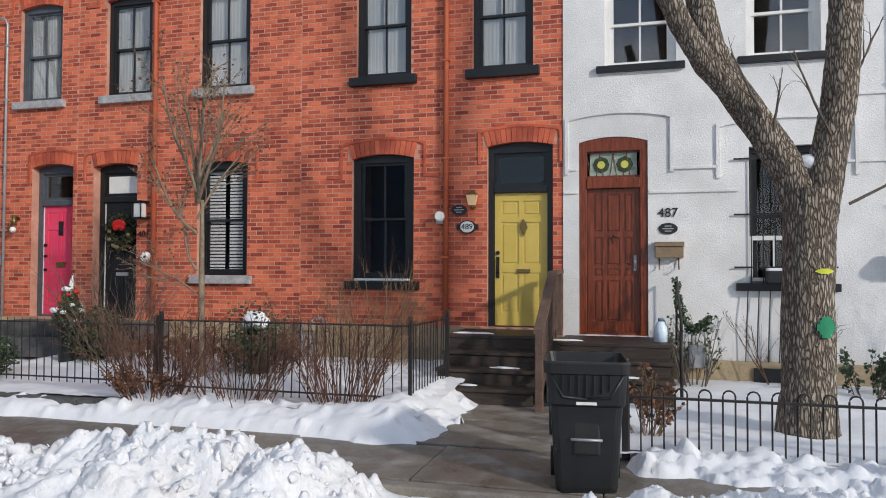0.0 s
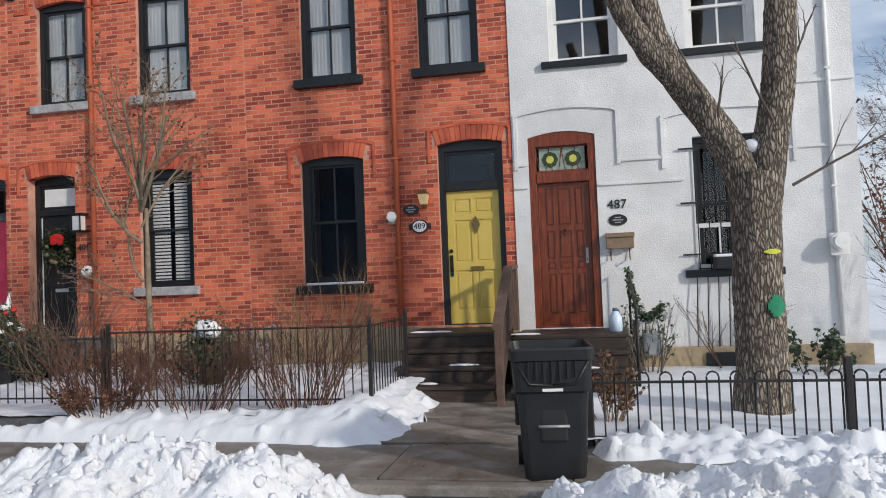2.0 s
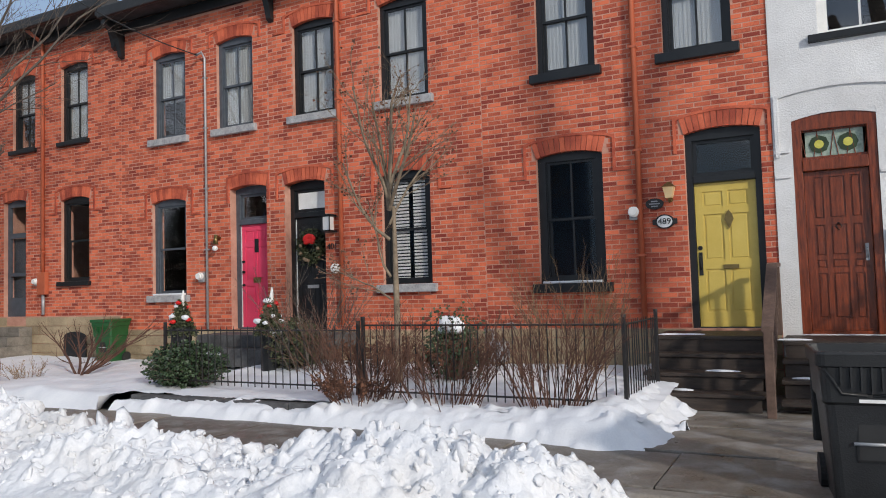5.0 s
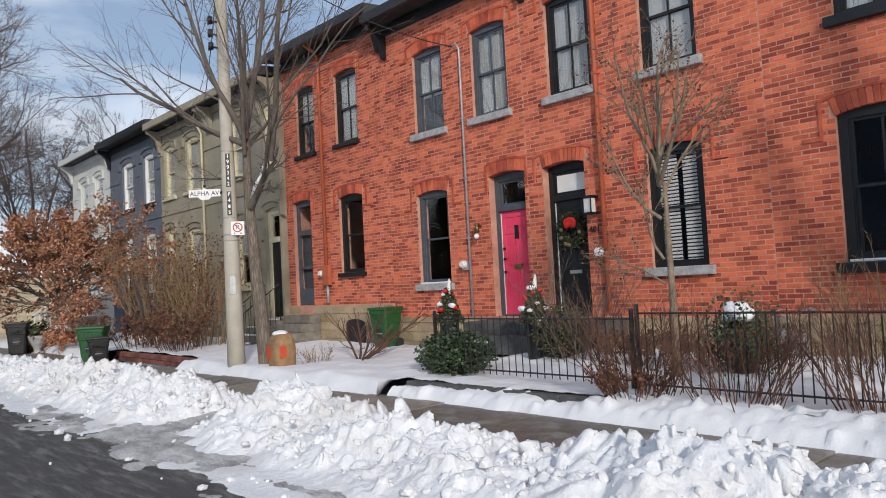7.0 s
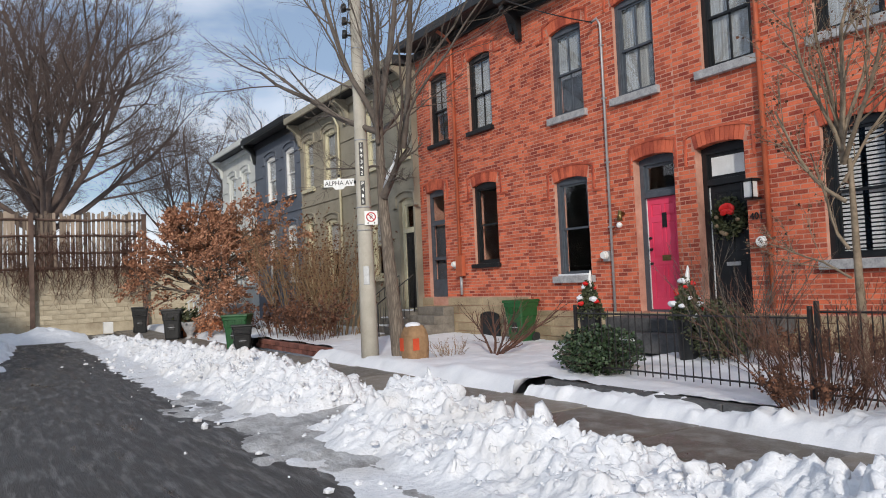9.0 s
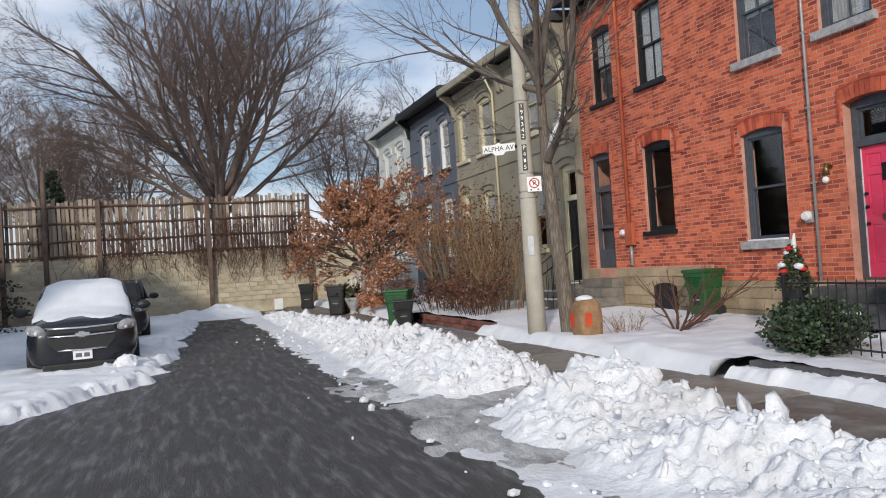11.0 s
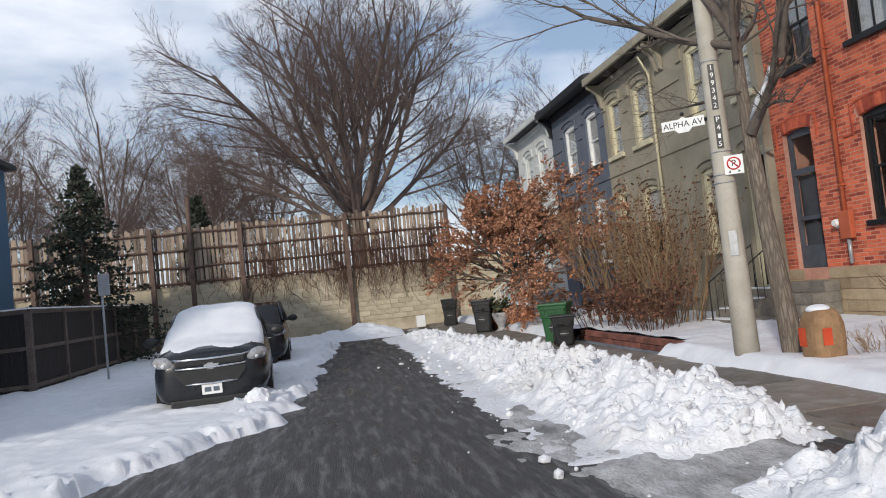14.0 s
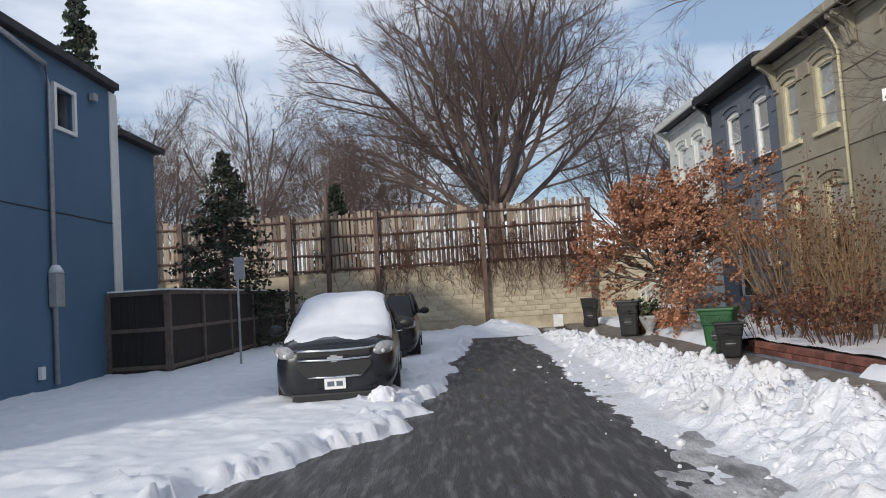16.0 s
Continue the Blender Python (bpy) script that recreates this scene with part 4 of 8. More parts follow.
h3, wall3, rf3, ho3, ar3 = brick_house(-14.0, -9.96, 0.86, E1 + 0.08, "red brick row house with a pink front door", [(-13.08, -12.13, 1.55, 3.5), (-11.26, -10.34, 4.75, 6.52), (-13.02, -12.11, 4.75, 6.52)], [(-10.95, -10.05, 0.86, 3.6)])
window(h3, -13.08, -12.13, 1.55, 3.5, YF, M["dkgrey"], M["sillstone"], style="1x1", snow=True)
window(h3, -11.26, -10.34, 4.75, 6.52, YF, M["dkgrey"], M["sillstone"], blind="full")
window(h3, -13.02, -12.11, 4.75, 6.52, YF, M["dkgrey"], M["sillstone"], blind="half")
d3, (da3, db3, dy3) = door(h3, -10.95, -10.05, 0.87, 3.6, YF, M["pink"], M["dkgrey"], 2.86, 0.2)
boxpart("door_light", (da3 + 0.33, da3 + 0.43, dy3 - 0.008, dy3 + 0.002, 2.32, 2.58), M["black"], d3, "small dark glazed light", bevel=0.003)
boxpart("letter_slot", (da3 + 0.3, da3 + 0.48, dy3 - 0.015, dy3, 1.74, 1.84), M["brass"], d3)
bm = bmesh.new()
for z in (1.7, 1.95, 2.15):
    disc(bm, (da3 + 0.06, dy3, z), 0.025, 0.035)
part("door_handle", bm, M["black"], d3)
boxpart("door_edge", (da3 - 0.002, da3 + 0.016, dy3 - 0.012, dy3 - 0.002, 0.9, 2.85), M["white"], d3, "white weatherstrip")

E4 = 7.62
h4, wall4, rf4, ho4, ar4 = brick_house(-18.42, -14.0, 1.16, E4, "red brick end house with a slate screen door", [(-15.99, -15.04, 1.92, 3.8), (-15.99, -15.08, 5.05, 6.82), (-17.76, -16.92, 5.05, 6.82)], [(-18.1, -17.26, 0.95, 3.9)], ends=(True, False))
window(h4, -15.99, -15.04, 1.92, 3.8, YF, M["black"], M["black"], style="1x1", sill=(0.06, 0.1))
window(h4, -15.99, -15.08, 5.05, 6.82, YF, M["black"], M["black"], style="2x2", sill=(0.06, 0.1), blind="full")
window(h4, -17.76, -16.92, 5.05, 6.82, YF, M["black"], M["black"], style="2x2", sill=(0.06, 0.1), blind="half")
bm = bmesh.new()
y4 = YF + 0.1
for p in ((-18.1, -18.0, 0.95, 3.84), (-17.36, -17.26, 0.95, 3.84), (-18.0, -17.36, 0.95, 1.6), (-18.0, -17.36, 3.0, 3.12), (-18.0, -17.36, 2.1, 2.18)):
    box(bm, p[0], p[1], y4, y4 + 0.06, p[2], p[3])
head(bm, -18.1, -17.26, 3.9, 0.06, 3.74, y4 - 0.002, y4 + 0.058)
d4 = part("screen_door", bm, M["dkgrey"], h4)
for c, d in ((1.6, 2.1), (2.18, 3.0), (3.12, 3.74)):
    g = boxpart("pane", (-18.0, -17.36, y4 + 0.02, y4 + 0.026, c, d), M["glass"], d4)
    g.visible_shadow = False
boxpart("inner_door", (-18.05, -17.3, y4 + 0.12, y4 + 0.16, 0.95, 3.0), M["dkgrey"], d4)
for r, x in ((rf3, -13.92), (rf3, -9.85), (rf4, -14.12), (rf1, -5.65)):
    bracket(r, x, YF, E1 + (0.08 if r is rf3 else 0.3 if r is rf4 else 0), M["black"])

# downpipes, conduits, meters
def pipe(name, pts, r, material, label, cat, clips=(), sides=10):
    bm = bmesh.new()
    tube(bm, pts, r, sides)
    p = tagged(link(name, bm, material), label, cat)
    for z in clips:
        boxpart("clip", (pts[0][0] - r - 0.012, pts[0][0] + r + 0.012, pts[0][1] - r - 0.006, YF, z, z + 0.03), material, p)
    return p
for x, z0, zt, nm in ((-3.16, 0.9, E1, "a"), (-8.33, 0.95, E1, "b"), (-16.56, 2.1, E4, "c")):
    pipe("downpipe", [(x, YF - 0.06, z0), (x, YF - 0.06, zt - 0.25), (x, YF - 0.2, zt - 0.12), (x, YF - 0.45, zt)], 0.042, M["copperpipe"], "terracotta-painted metal downpipe on the brick front", "downpipe", (1.9, 3.4, 4.9, 6.3) if x > -15 else (2.6, 3.8, 5.1, 6.4))
pipe("conduit", [(-11.53, YF - 0.04, 0.5), (-11.53, YF - 0.04, 6.2), (-11.56, YF - 0.1, 6.32), (-11.66, YF - 0.16, 6.25)], 0.025, M["zinc"], "thin grey electrical conduit on the brick front", "conduit", (2.4, 3.6, 4.8, 5.8))
def meter(x, y, z, r=0.085, body=None, label="round glass electricity meter on its box"):
    m = tagged(new("electric_meter"), label, "meter")
    boxpart("meter_box", (x - r * 0.95, x + r * 0.95, y - 0.06, y, z - r * 1.5, z + r), body or M["zinc"], m, bevel=0.01)
    bm = bmesh.new()
    disc(bm, (x, y - 0.06, z), r, 0.05)
    disc(bm, (x, y - 0.11, z), r * 0.75, 0.04)
    part("dial", bm, M["sign"], m, "glass-covered dial")
    return m
meter(-3.24, YF - 0.02, 2.53, 0.075)
meter(-8.43, YF - 0.02, 1.93, 0.085, M["copperpipe"])
meter(-11.66, YF - 0.02, 1.9, 0.075)
meter(-16.75, YF - 0.02, 1.95, 0.07)
bm = bmesh.new()
box(bm, -16.68, -16.4, YF - 0.12, YF - 0.02, 1.65, 2.15, 0.012)
jb = tagged(link("junction_box", bm, M["copperpipe"]), "terracotta-painted service box under the downpipe", "box")
part_pipe = bmesh.new()
tube(part_pipe, [(-16.54, YF - 0.06, 1.2), (-16.54, YF - 0.06, 1.65)], 0.035)
part("pipe", part_pipe, M["zinc"], jb)

# name plate, number, lamp beside the yellow door
np_ = tagged(new("house_number"), "white oval number plate 489 with black surround", "number plate")
bm = bmesh.new(); disc(bm, (-2.83, YF - 0.014, 2.37), 0.13, 0.03, 32, squash=0.78)
box(bm, -3.0, -2.66, YF - 0.03, YF - 0.014, 2.33, 2.41, 0.006)
part("plate_surround", bm, M["ink"], np_)
bm = bmesh.new(); disc(bm, (-2.83, YF - 0.044, 2.37), 0.105, 0.006, 32, squash=0.8)
part("plate", bm, M["sign"], np_)
text("digits", "489", 0.12, pose(-2.83, YF - 0.053, 2.37, 90, 0, 0), M["ink"], np_)
def plaque(x, z, r=0.125):
    p = tagged(new("heritage_plaque"), "dark oval plaque with raised lines of lettering", "plaque")
    bm = bmesh.new(); disc(bm, (x, YF - 0.014, z), r, 0.02, 32, squash=0.62)
    part("plate", bm, M["ink"], p)
    for k, w in ((-1, 0.09), (0, 0.15), (1, 0.09)):
        boxpart("lettering", (x - w / 2, x + w / 2, YF - 0.037, YF - 0.0345, z + k * 0.035 - 0.008, z + k * 0.035 + 0.008), M["zinc"], p, bevel=0.001)
plaque(-2.96, 2.63)
def lantern(x, z, glow=True):
    l = tagged(new("wall_lantern"), "small copper lantern on the brick beside the door", "wall lamp")
    bm = bmesh.new()
    tube(bm, [(x, YF - 0.01, z - 0.1), (x, YF - 0.09, z - 0.14), (x, YF - 0.11, z - 0.08)], 0.012)
    disc(bm, (x, YF - 0.012, z - 0.1), 0.035, 0.02)
    part("bracket", bm, M["brass"], l)
    bm = bmesh.new()
    a = [bm.verts.new((x + sx * r, YF - 0.11 + sy * r, zz)) for r, zz in ((0.045, z - 0.08), (0.075, z + 0.07)) for sx, sy in ((-1, -1), (1, -1), (1, 1), (-1, 1))]
    bm.faces.new(a[:4][::-1]); bm.faces.new(a[4:])
    for i in range(4):
        bm.faces.new((a[i], a[(i + 1) % 4], a[4 + (i + 1) % 4], a[4 + i]))
    part("glass", bm, M["lampglow"], l, "warm frosted glass")
    bm = bmesh.new()
    b = [bm.verts.new((x + sx * r, YF - 0.11 + sy * r, zz)) for r, zz in ((0.09, z + 0.07), (0.02, z + 0.14)) for sx, sy in ((-1, -1), (1, -1), (1, 1), (-1, 1))]
    bm.faces.new(b[:4][::-1]); bm.faces.new(b[4:])
    for i in range(4):
        bm.faces.new((b[i], b[(i + 1) % 4], b[4 + (i + 1) % 4], b[4 + i]))
    part("cap", bm, M["brass"], l)
lantern(-2.74, 2.77)
wl_ = tagged(new("wall_light"), "black caged box light with a white shade", "wall lamp")
boxpart("shade", (-8.62, -8.48, YF - 0.2, YF - 0.06, 2.6, 2.84), M["white"], wl_, bevel=0.01)
bm = bmesh.new()
for z in (2.57, 2.85):
    box(bm, -8.65, -8.45, YF - 0.23, YF - 0.015, z, z + 0.03)
for x in (-8.65, -8.465):
    box(bm, x, x + 0.015, YF - 0.23, YF - 0.215, 2.57, 2.88)
part("cage", bm, M["black"], wl_)
sp = tagged(new("spot_lamp"), "small bronze wall spotlight with a clear bulb", "wall lamp")
bm = bmesh.new()
tube(bm, [(-11.21, YF - 0.02, 2.62), (-11.21, YF - 0.12, 2.66), (-11.21, YF - 0.14, 2.5)], [0.03, 0.04, 0.06])
part("housing", bm, M["brass"], sp)
bm = bmesh.new()
bmesh.ops.create_icosphere(bm, subdivisions=2, radius=0.055, matrix=Matrix.Translation((-11.21, YF - 0.15, 2.42)))
part("bulb", bm, M["sign"], sp)
t4 = tagged(new("house_number"), "dark metal numerals 401 on the brick", "number")
text("digits", "401", 0.15, pose(-8.545, YF - 0.03, 2.32, 90, 0, 0), M["ink"], t4, 0.006)

# ---- white stucco house, 487 ----
hw = tagged(new("row_house"), "white stucco row house with a varnished wooden door", "house")
WH = [(-0.8, 0.18, 4.66, 6.3), (1.1, 2.03, 4.66, 6.3), (1.12, 2.05, 1.56, 3.42), (-1.17, -0.21, 0.8, 3.64)]
bm = bmesh.new()
panel(bm, -1.398, 3.24, 0.5, 7.4, YF - 0.02, YF + 0.3, WH)
ww = part("wall", bm, M["stucco"], hw)
for x0, x1, z1 in ((-1.17, -0.21, 3.64),):
    bm = bmesh.new()
    xs = [x0 + (x1 - x0) * k / 8 for k in range(9)]
    prism(bm, [(x, arch_z(x, x0, x1, z1, 0.07)) for x in xs] + [(x1, z1 + 0.02), (x0, z1 + 0.02)], YF - 0.018, YF + 0.2)
    part("arch_fill", bm, M["stucco"], ww)
hood(ww, -1.17, -0.06, 3.64, 0.07, YF - 0.02, M["stucco"], drop=0.82, lift=0.36, grow=0.2, w=0.05, run=0.0, out=0.03)
hood(ww, 1.12, 2.05, 3.42, 0.07, YF - 0.02, M["stucco"], drop=0.75, lift=0.4, grow=0.42, w=0.05, out=0.03)
boxpart("string_course", (0.13, 0.7, YF - 0.048, YF - 0.02, 3.14, 3.18), M["stucco"], ww, bevel=0.006)
boxpart("string_course", (-0.2, 0.98, YF - 0.045, YF - 0.02, 2.81, 2.85), M["stucco"], ww, bevel=0.006)
boxpart("string_course", (2.2, 3.23, YF - 0.045, YF - 0.02, 3.16, 3.2), M["stucco"], ww, bevel=0.006)
boxpart("string_course", (-1.39, -1.2, YF - 0.045, YF - 0.02, 3.16, 3.2), M["stucco"], ww, bevel=0.006)
boxpart("string_course", (-1.39, -1.2, YF - 0.045, YF - 0.02, 2.83, 2.87), M["stucco"], ww, bevel=0.006)
boxpart("string_course", (2.2, 3.23, YF - 0.045, YF - 0.02, 4.05, 4.09), M["stucco"], ww, bevel=0.006)
boxpart("plinth", (-1.398, 3.26, YF - 0.09, YF + 0.29, -0.06, 0.5), M["stone"], ww, "pale stone plinth", bevel=0.015)
boxpart("plinth_vent", (1.15, 1.62, YF - 0.13, YF - 0.06, 0.1, 0.42), M["black"], ww, "black basement window box", bevel=0.01)
shell(hw, -1.398, 3.24, YF, 7.3, M["stucco"], M["roof"], ends=(False, True))
for x0, x1 in ((-0.8, 0.18), (1.1, 2.03)):
    w = window(hw, x0, x1, 4.66, 6.3, YF, M["white"], M["black"], rise=0.02, style="2x2", fw=0.06, sill=(0.12, 0.1), midf=0.38)
w = window(hw, 1.12, 2.05, 1.56, 3.42, YF, M["black"], M["black"], rise=0.02, style="2x2", fw=0.05, sill=(0.18, 0.11))
bm = bmesh.new()
box(bm, 1.13, 2.04, YF + 0.03, YF + 0.055, 2.14, 2.2)
box(bm, 1.13, 2.04, YF + 0.03, YF + 0.055, 1.58, 1.63)
for x in (1.13, 1.42, 1.72, 2.01):
    box(bm, x, x + 0.035, YF + 0.03, YF + 0.052, 1.6, 2.15)
part("storm_sash", bm, M["white"], w, "white lower sash bars")
bm = bmesh.new()
for z in (1.76, 2.48, 3.24):
    box(bm, 0.92, 2.2, YF - 0.06, YF - 0.045, z, z + 0.022)
for k in range(7):
    x = 1.13 + k * 0.15
    box(bm, x, x + 0.014, YF - 0.058, YF - 0.047, 1.5, 3.3)
part("window_bars", bm, M["iron"], w, "black security bars")
bm = bmesh.new()
box(bm, 1.3, 1.95, YF - 0.3, YF - 0.06, 1.56, 1.72, 0.015)
pb = tagged(link("window_box", bm, M["black"]), "dark planter box topped with snow on the sill", "planter")
boxpart("snow", (1.31, 1.94, YF - 0.29, YF - 0.07, 1.72, 1.76), M["snow"], pb, bevel=0.015)
bm = bmesh.new()
for k in range(6):
    x = 1.05 + 0.14 * k
    tube(bm, [(x, YF - 0.08, 0.45), (x + 0.02, YF - 0.1, 1.1), (x + 0.04, YF - 0.08, 1.5)], 0.008, 5)
tagged(link("trellis_rods", bm, M["iron"]), "thin dark rods under the barred window", "trellis")
# varnished door
YD = YF + 0.06
bm = bmesh.new()
box(bm, -1.17, -1.06, YD - 0.06, YD + 0.1, 0.8, 3.54, 0.01)
box(bm, -0.32, -0.21, YD - 0.06, YD + 0.1, 0.8, 3.54, 0.01)
head(bm, -1.17, -0.21, 3.64, 0.07, 3.44, YD - 0.062, YD + 0.098)
box(bm, -1.06, -0.32, YD - 0.08, YD + 0.1, 2.9, 3.05, 0.012)
box(bm, -1.06, -0.32, YD - 0.02, YD + 0.1, 0.76, 0.84)
dw = part("door", bm, M["mahogany"], hw, "varnished reddish-brown wood frame")
bm = bmesh.new()
a, b, c, d = -1.056, -0.324, 0.842, 2.898
xs, holes = [a + 0.1, a + 0.215, a + 0.275, a + 0.46, a + 0.52, b - 0.1], []
for i in (0, 2, 4):
    for z0_, z1_ in ((1.0, 1.58), (1.8, 2.2), (2.28, 2.82)):
        holes.append((xs[i], xs[i + 1], z0_, z1_))
    holes.append((xs[i], xs[i + 1], 1.64, 1.75))
panel(bm, a, b, c, d, YD, YD + 0.05, holes)
for p in holes:
    box(bm, p[0] - 0.002, p[1] + 0.002, YD + 0.018, YD + 0.045, p[2] - 0.002, p[3] + 0.002)
    box(bm, p[0] + 0.02, p[1] - 0.02, YD + 0.004, YD + 0.025, p[2] + 0.02, p[3] - 0.02, 0.005)
part("door_leaf", bm, M["mahogany"], dw)
bm = bmesh.new()
box(bm, b - 0.085, b - 0.045, YD - 0.012, YD, 1.72, 1.94, 0.004)
tube(bm, [(b - 0.065, YD - 0.005, 1.76), (b - 0.065, YD - 0.06, 1.78), (b - 0.065, YD - 0.06, 1.86), (b - 0.065, YD - 0.005, 1.88)], 0.01)
part("door_handle", bm, M["zinc"], dw)
bm = bmesh.new()
tube(bm, [(-0.69, YD - 0.01, 2.22), (-0.655, YD - 0.03, 2.17), (-0.69, YD - 0.03, 2.12), (-0.725, YD - 0.03, 2.17), (-0.69, YD - 0.01, 2.22)], 0.008)
part("door_knocker", bm, M["black"], dw)
sg = boxpart("leaded_light", (-1.02, -0.36, YD + 0.02, YD + 0.03, 3.09, 3.42), M["stainedglass"], dw, "stained glass with yellow roundels")
for x in (-0.86, -0.53):
    bm = bmesh.new(); disc(bm, (x, YD + 0.018, 3.25), 0.055, 0.01)
    part("roundel", bm, M["yellowglass"], dw)
    bm = bmesh.new(); disc(bm, (x, YD + 0.0195, 3.25), 0.12, 0.008, 8)
    part("roundel_ring", bm, M["green"], dw)
bm = bmesh.new()
for k in range(8):
    x = -1.02 + 0.66 * k / 7
    tube(bm, [(x, YD + 0.014, 3.09), (x + (0.05 if k % 2 else -0.05), YD + 0.014, 3.42)], 0.005, 4)
box(bm, -1.06, -0.32, YD - 0.01, YD + 0.04, 3.05, 3.09); box(bm, -1.06, -0.32, YD - 0.01, YD + 0.04, 3.42, 3.46)
part("lead_bars", bm, M["mahogany"], dw)
t7 = tagged(new("house_number"), "black serif numerals 487 on white stucco", "number")
text("digits", "487", 0.18, pose(0.06, YF - 0.03, 2.53, 90, 0, 0), M["ink"], t7, 0.006)
plaque(0.06, 2.31, 0.13)
mb = tagged(new("mailbox"), "brown metal mailbox with newspaper hooks", "mailbox")
bm = bmesh.new()
box(bm, -0.12, 0.26, YF - 0.16, YF - 0.022, 1.9, 2.06, 0.012)
part("body", bm, M["brown"], mb)
bm = bmesh.new()
prism(bm, [(-0.13, 2.06), (0.27, 2.06), (0.27, 2.12), (-0.13, 2.12)], YF - 0.18, YF - 0.022)
part("lid", bm, M["brown"], mb)
for x in (-0.06, 0.2):
    bm = bmesh.new()
    tube(bm, [(x, YF - 0.04, 1.9), (x, YF - 0.06, 1.76), (x, YF - 0.14, 1.74), (x, YF - 0.14, 1.78)], 0.009, 6)
    part("hook", bm, M["brass"], mb)
pipe("conduit", [(2.9, YF - 0.06, 0.6), (2.9, YF - 0.06, 6.8)], 0.03, M["white"], "white conduit on the stucco front", "conduit", (2.6, 4.2))
m = meter(2.9, YF - 0.1, 1.86, 0.12, M["white"])
gm = tagged(new("gas_meter"), "grey gas meter with pipes by the stucco wall", "gas meter")
boxpart("body", (0.3, 0.58, YF - 0.4, YF - 0.16, 0.42, 0.72), M["zinc"], gm, bevel=0.04)
bm = bmesh.new()
tube(bm, [(0.36, YF - 0.28, 0.7), (0.36, YF - 0.28, 0.88), (0.2, YF - 0.2, 0.9), (0.2, YF - 0.12, 0.3)], 0.022)
tube(bm, [(0.52, YF - 0.28, 0.7), (0.52, YF - 0.28, 0.95), (0.62, YF - 0.16, 0.98), (0.62, YF - 0.05, 0.9)], 0.022)
part("pipes", bm, M["zinc"], gm)
gm2 = copy_thing(gm, pose(-5.65, -0.25, 0.0))
gm2["label"] = "grey gas meter standing in the snowy yard"

# ---- painted terrace beyond ----
YG = 11.02
def painted_house(x0, x1, ztop, paint, label, wins, doors, trim, sillm, roofm, cornice, ends=(False, False), blinds="full"):
    h = tagged(new("row_house"), label, "house", "painted row houses")
    holes = [w[:4] for w in wins] + [d[:4] for d in doors]
    bm = bmesh.new()
    panel(bm, x0, x1, -0.05, ztop + 0.1, YG, YG + 0.3, holes)
    wall = part("wall", bm, paint, h)
    for p in holes:
        hood(wall, p[0], p[1], p[3], 0.09, YG, paint, drop=0.3, lift=0.2, grow=0.14, run=0.2, out=0.05)
        bm = bmesh.new()
        xs = [p[0] + (p[1] - p[0]) * k / 8 for k in range(9)]
        prism(bm, [(x, arch_z(x, p[0], p[1], p[3], 0.08)) for x in xs] + [(p[1], p[3] + 0.02), (p[0], p[3] + 0.02)], YG + 0.001, YG + 0.2)
        part("arch", bm, paint, wall)
    for z in (4.35, 2.75, 6.05):
        at = x0 + 0.01
        for a, b in sorted((p[0] - 0.3, p[1] + 0.3) for p in holes if p[2] - 0.2 < z < p[3] + 0.3) + [(x1 - 0.01, x1)]:
            if a > at + 0.05:
                boxpart("string_course", (at, a, YG - 0.035, YG + 0.01, z, z + 0.06), paint, wall)
            at = b
    rf = shell(h, x0, x1, YG, ztop, paint, roofm, cornice=cornice, ends=ends)
    for x in (x0 + 0.12, x1 - 0.12):
        bracket(rf, x, YG, ztop, cornice, tall=0.8)
    for w in wins:
        window(h, *w[:4], YG, trim, sillm, rise=0.08, style="1x1", fw=0.1, blind=blinds if w[2] > 4.5 else "half", sill=(0.1, 0.12))
    for d in doors:
        door(h, *d[:4], YG, d[4], trim, d[5], 0.14, rise=0.08, fw=0.12)
    return h
h = painted_house(-22.4, -18.43, 7.32, M["olive"], "olive-grey painted row house with cream trim", [(-21.2, -20.25, 4.95, 6.7), (-19.22, -18.62, 4.95, 6.7), (-21.05, -20.2, 1.75, 3.68)], [(-19.3, -18.52, 0.85, 3.84, M["black"], 2.9)], M["cream"], M["cream"], M["roof"], M["olive"], ends=(False, True))
h = painted_house(-26.4, -22.4, 7.32, M["olive"], "olive-grey painted row house with cream window frames", [(-26.08, -25.2, 4.95, 6.7), (-24.32, -23.35, 4.95, 6.7), (-24.35, -23.35, 1.75, 3.75)], [(-26.12, -25.35, 0.85, 3.92, M["mahogany"], 2.9)], M["cream"], M["cream"], M["roof"], M["olive"])
pipe("downpipe", [(-22.95, YG - 0.06, 0.4), (-22.95, YG - 0.06, 6.6), (-22.9, YG - 0.35, 7.1)], 0.04, M["cream"], "cream downpipe between the olive fronts", "downpipe")
h = painted_house(-31.5, -26.4, 7.5, M["bluegrey"], "dark blue-grey painted row house with white sashes", [(-30.15, -29.0, 4.95, 6.75), (-28.0, -26.98, 4.95, 6.75), (-28.0, -26.98, 1.75, 3.9)], [(-30.2, -29.2, 0.85, 3.9, M["black"], 2.9)], M["white"], M["black"], M["roof"], M["black"])
h = painted_house(-36.4, -31.5, 7.6, M["palegrey"], "pale grey-green painted row house at the far end", [(-35.3, -34.3, 4.95, 6.75), (-33.4, -32.4, 4.95, 6.75), (-33.4, -32.4, 1.75, 3.9)], [(-35.3, -34.4, 0.85, 3.9, M["black"], 2.9)], M["palegrey"], M["palegrey"], M["roof"], M["palegrey"], ends=(True, False))

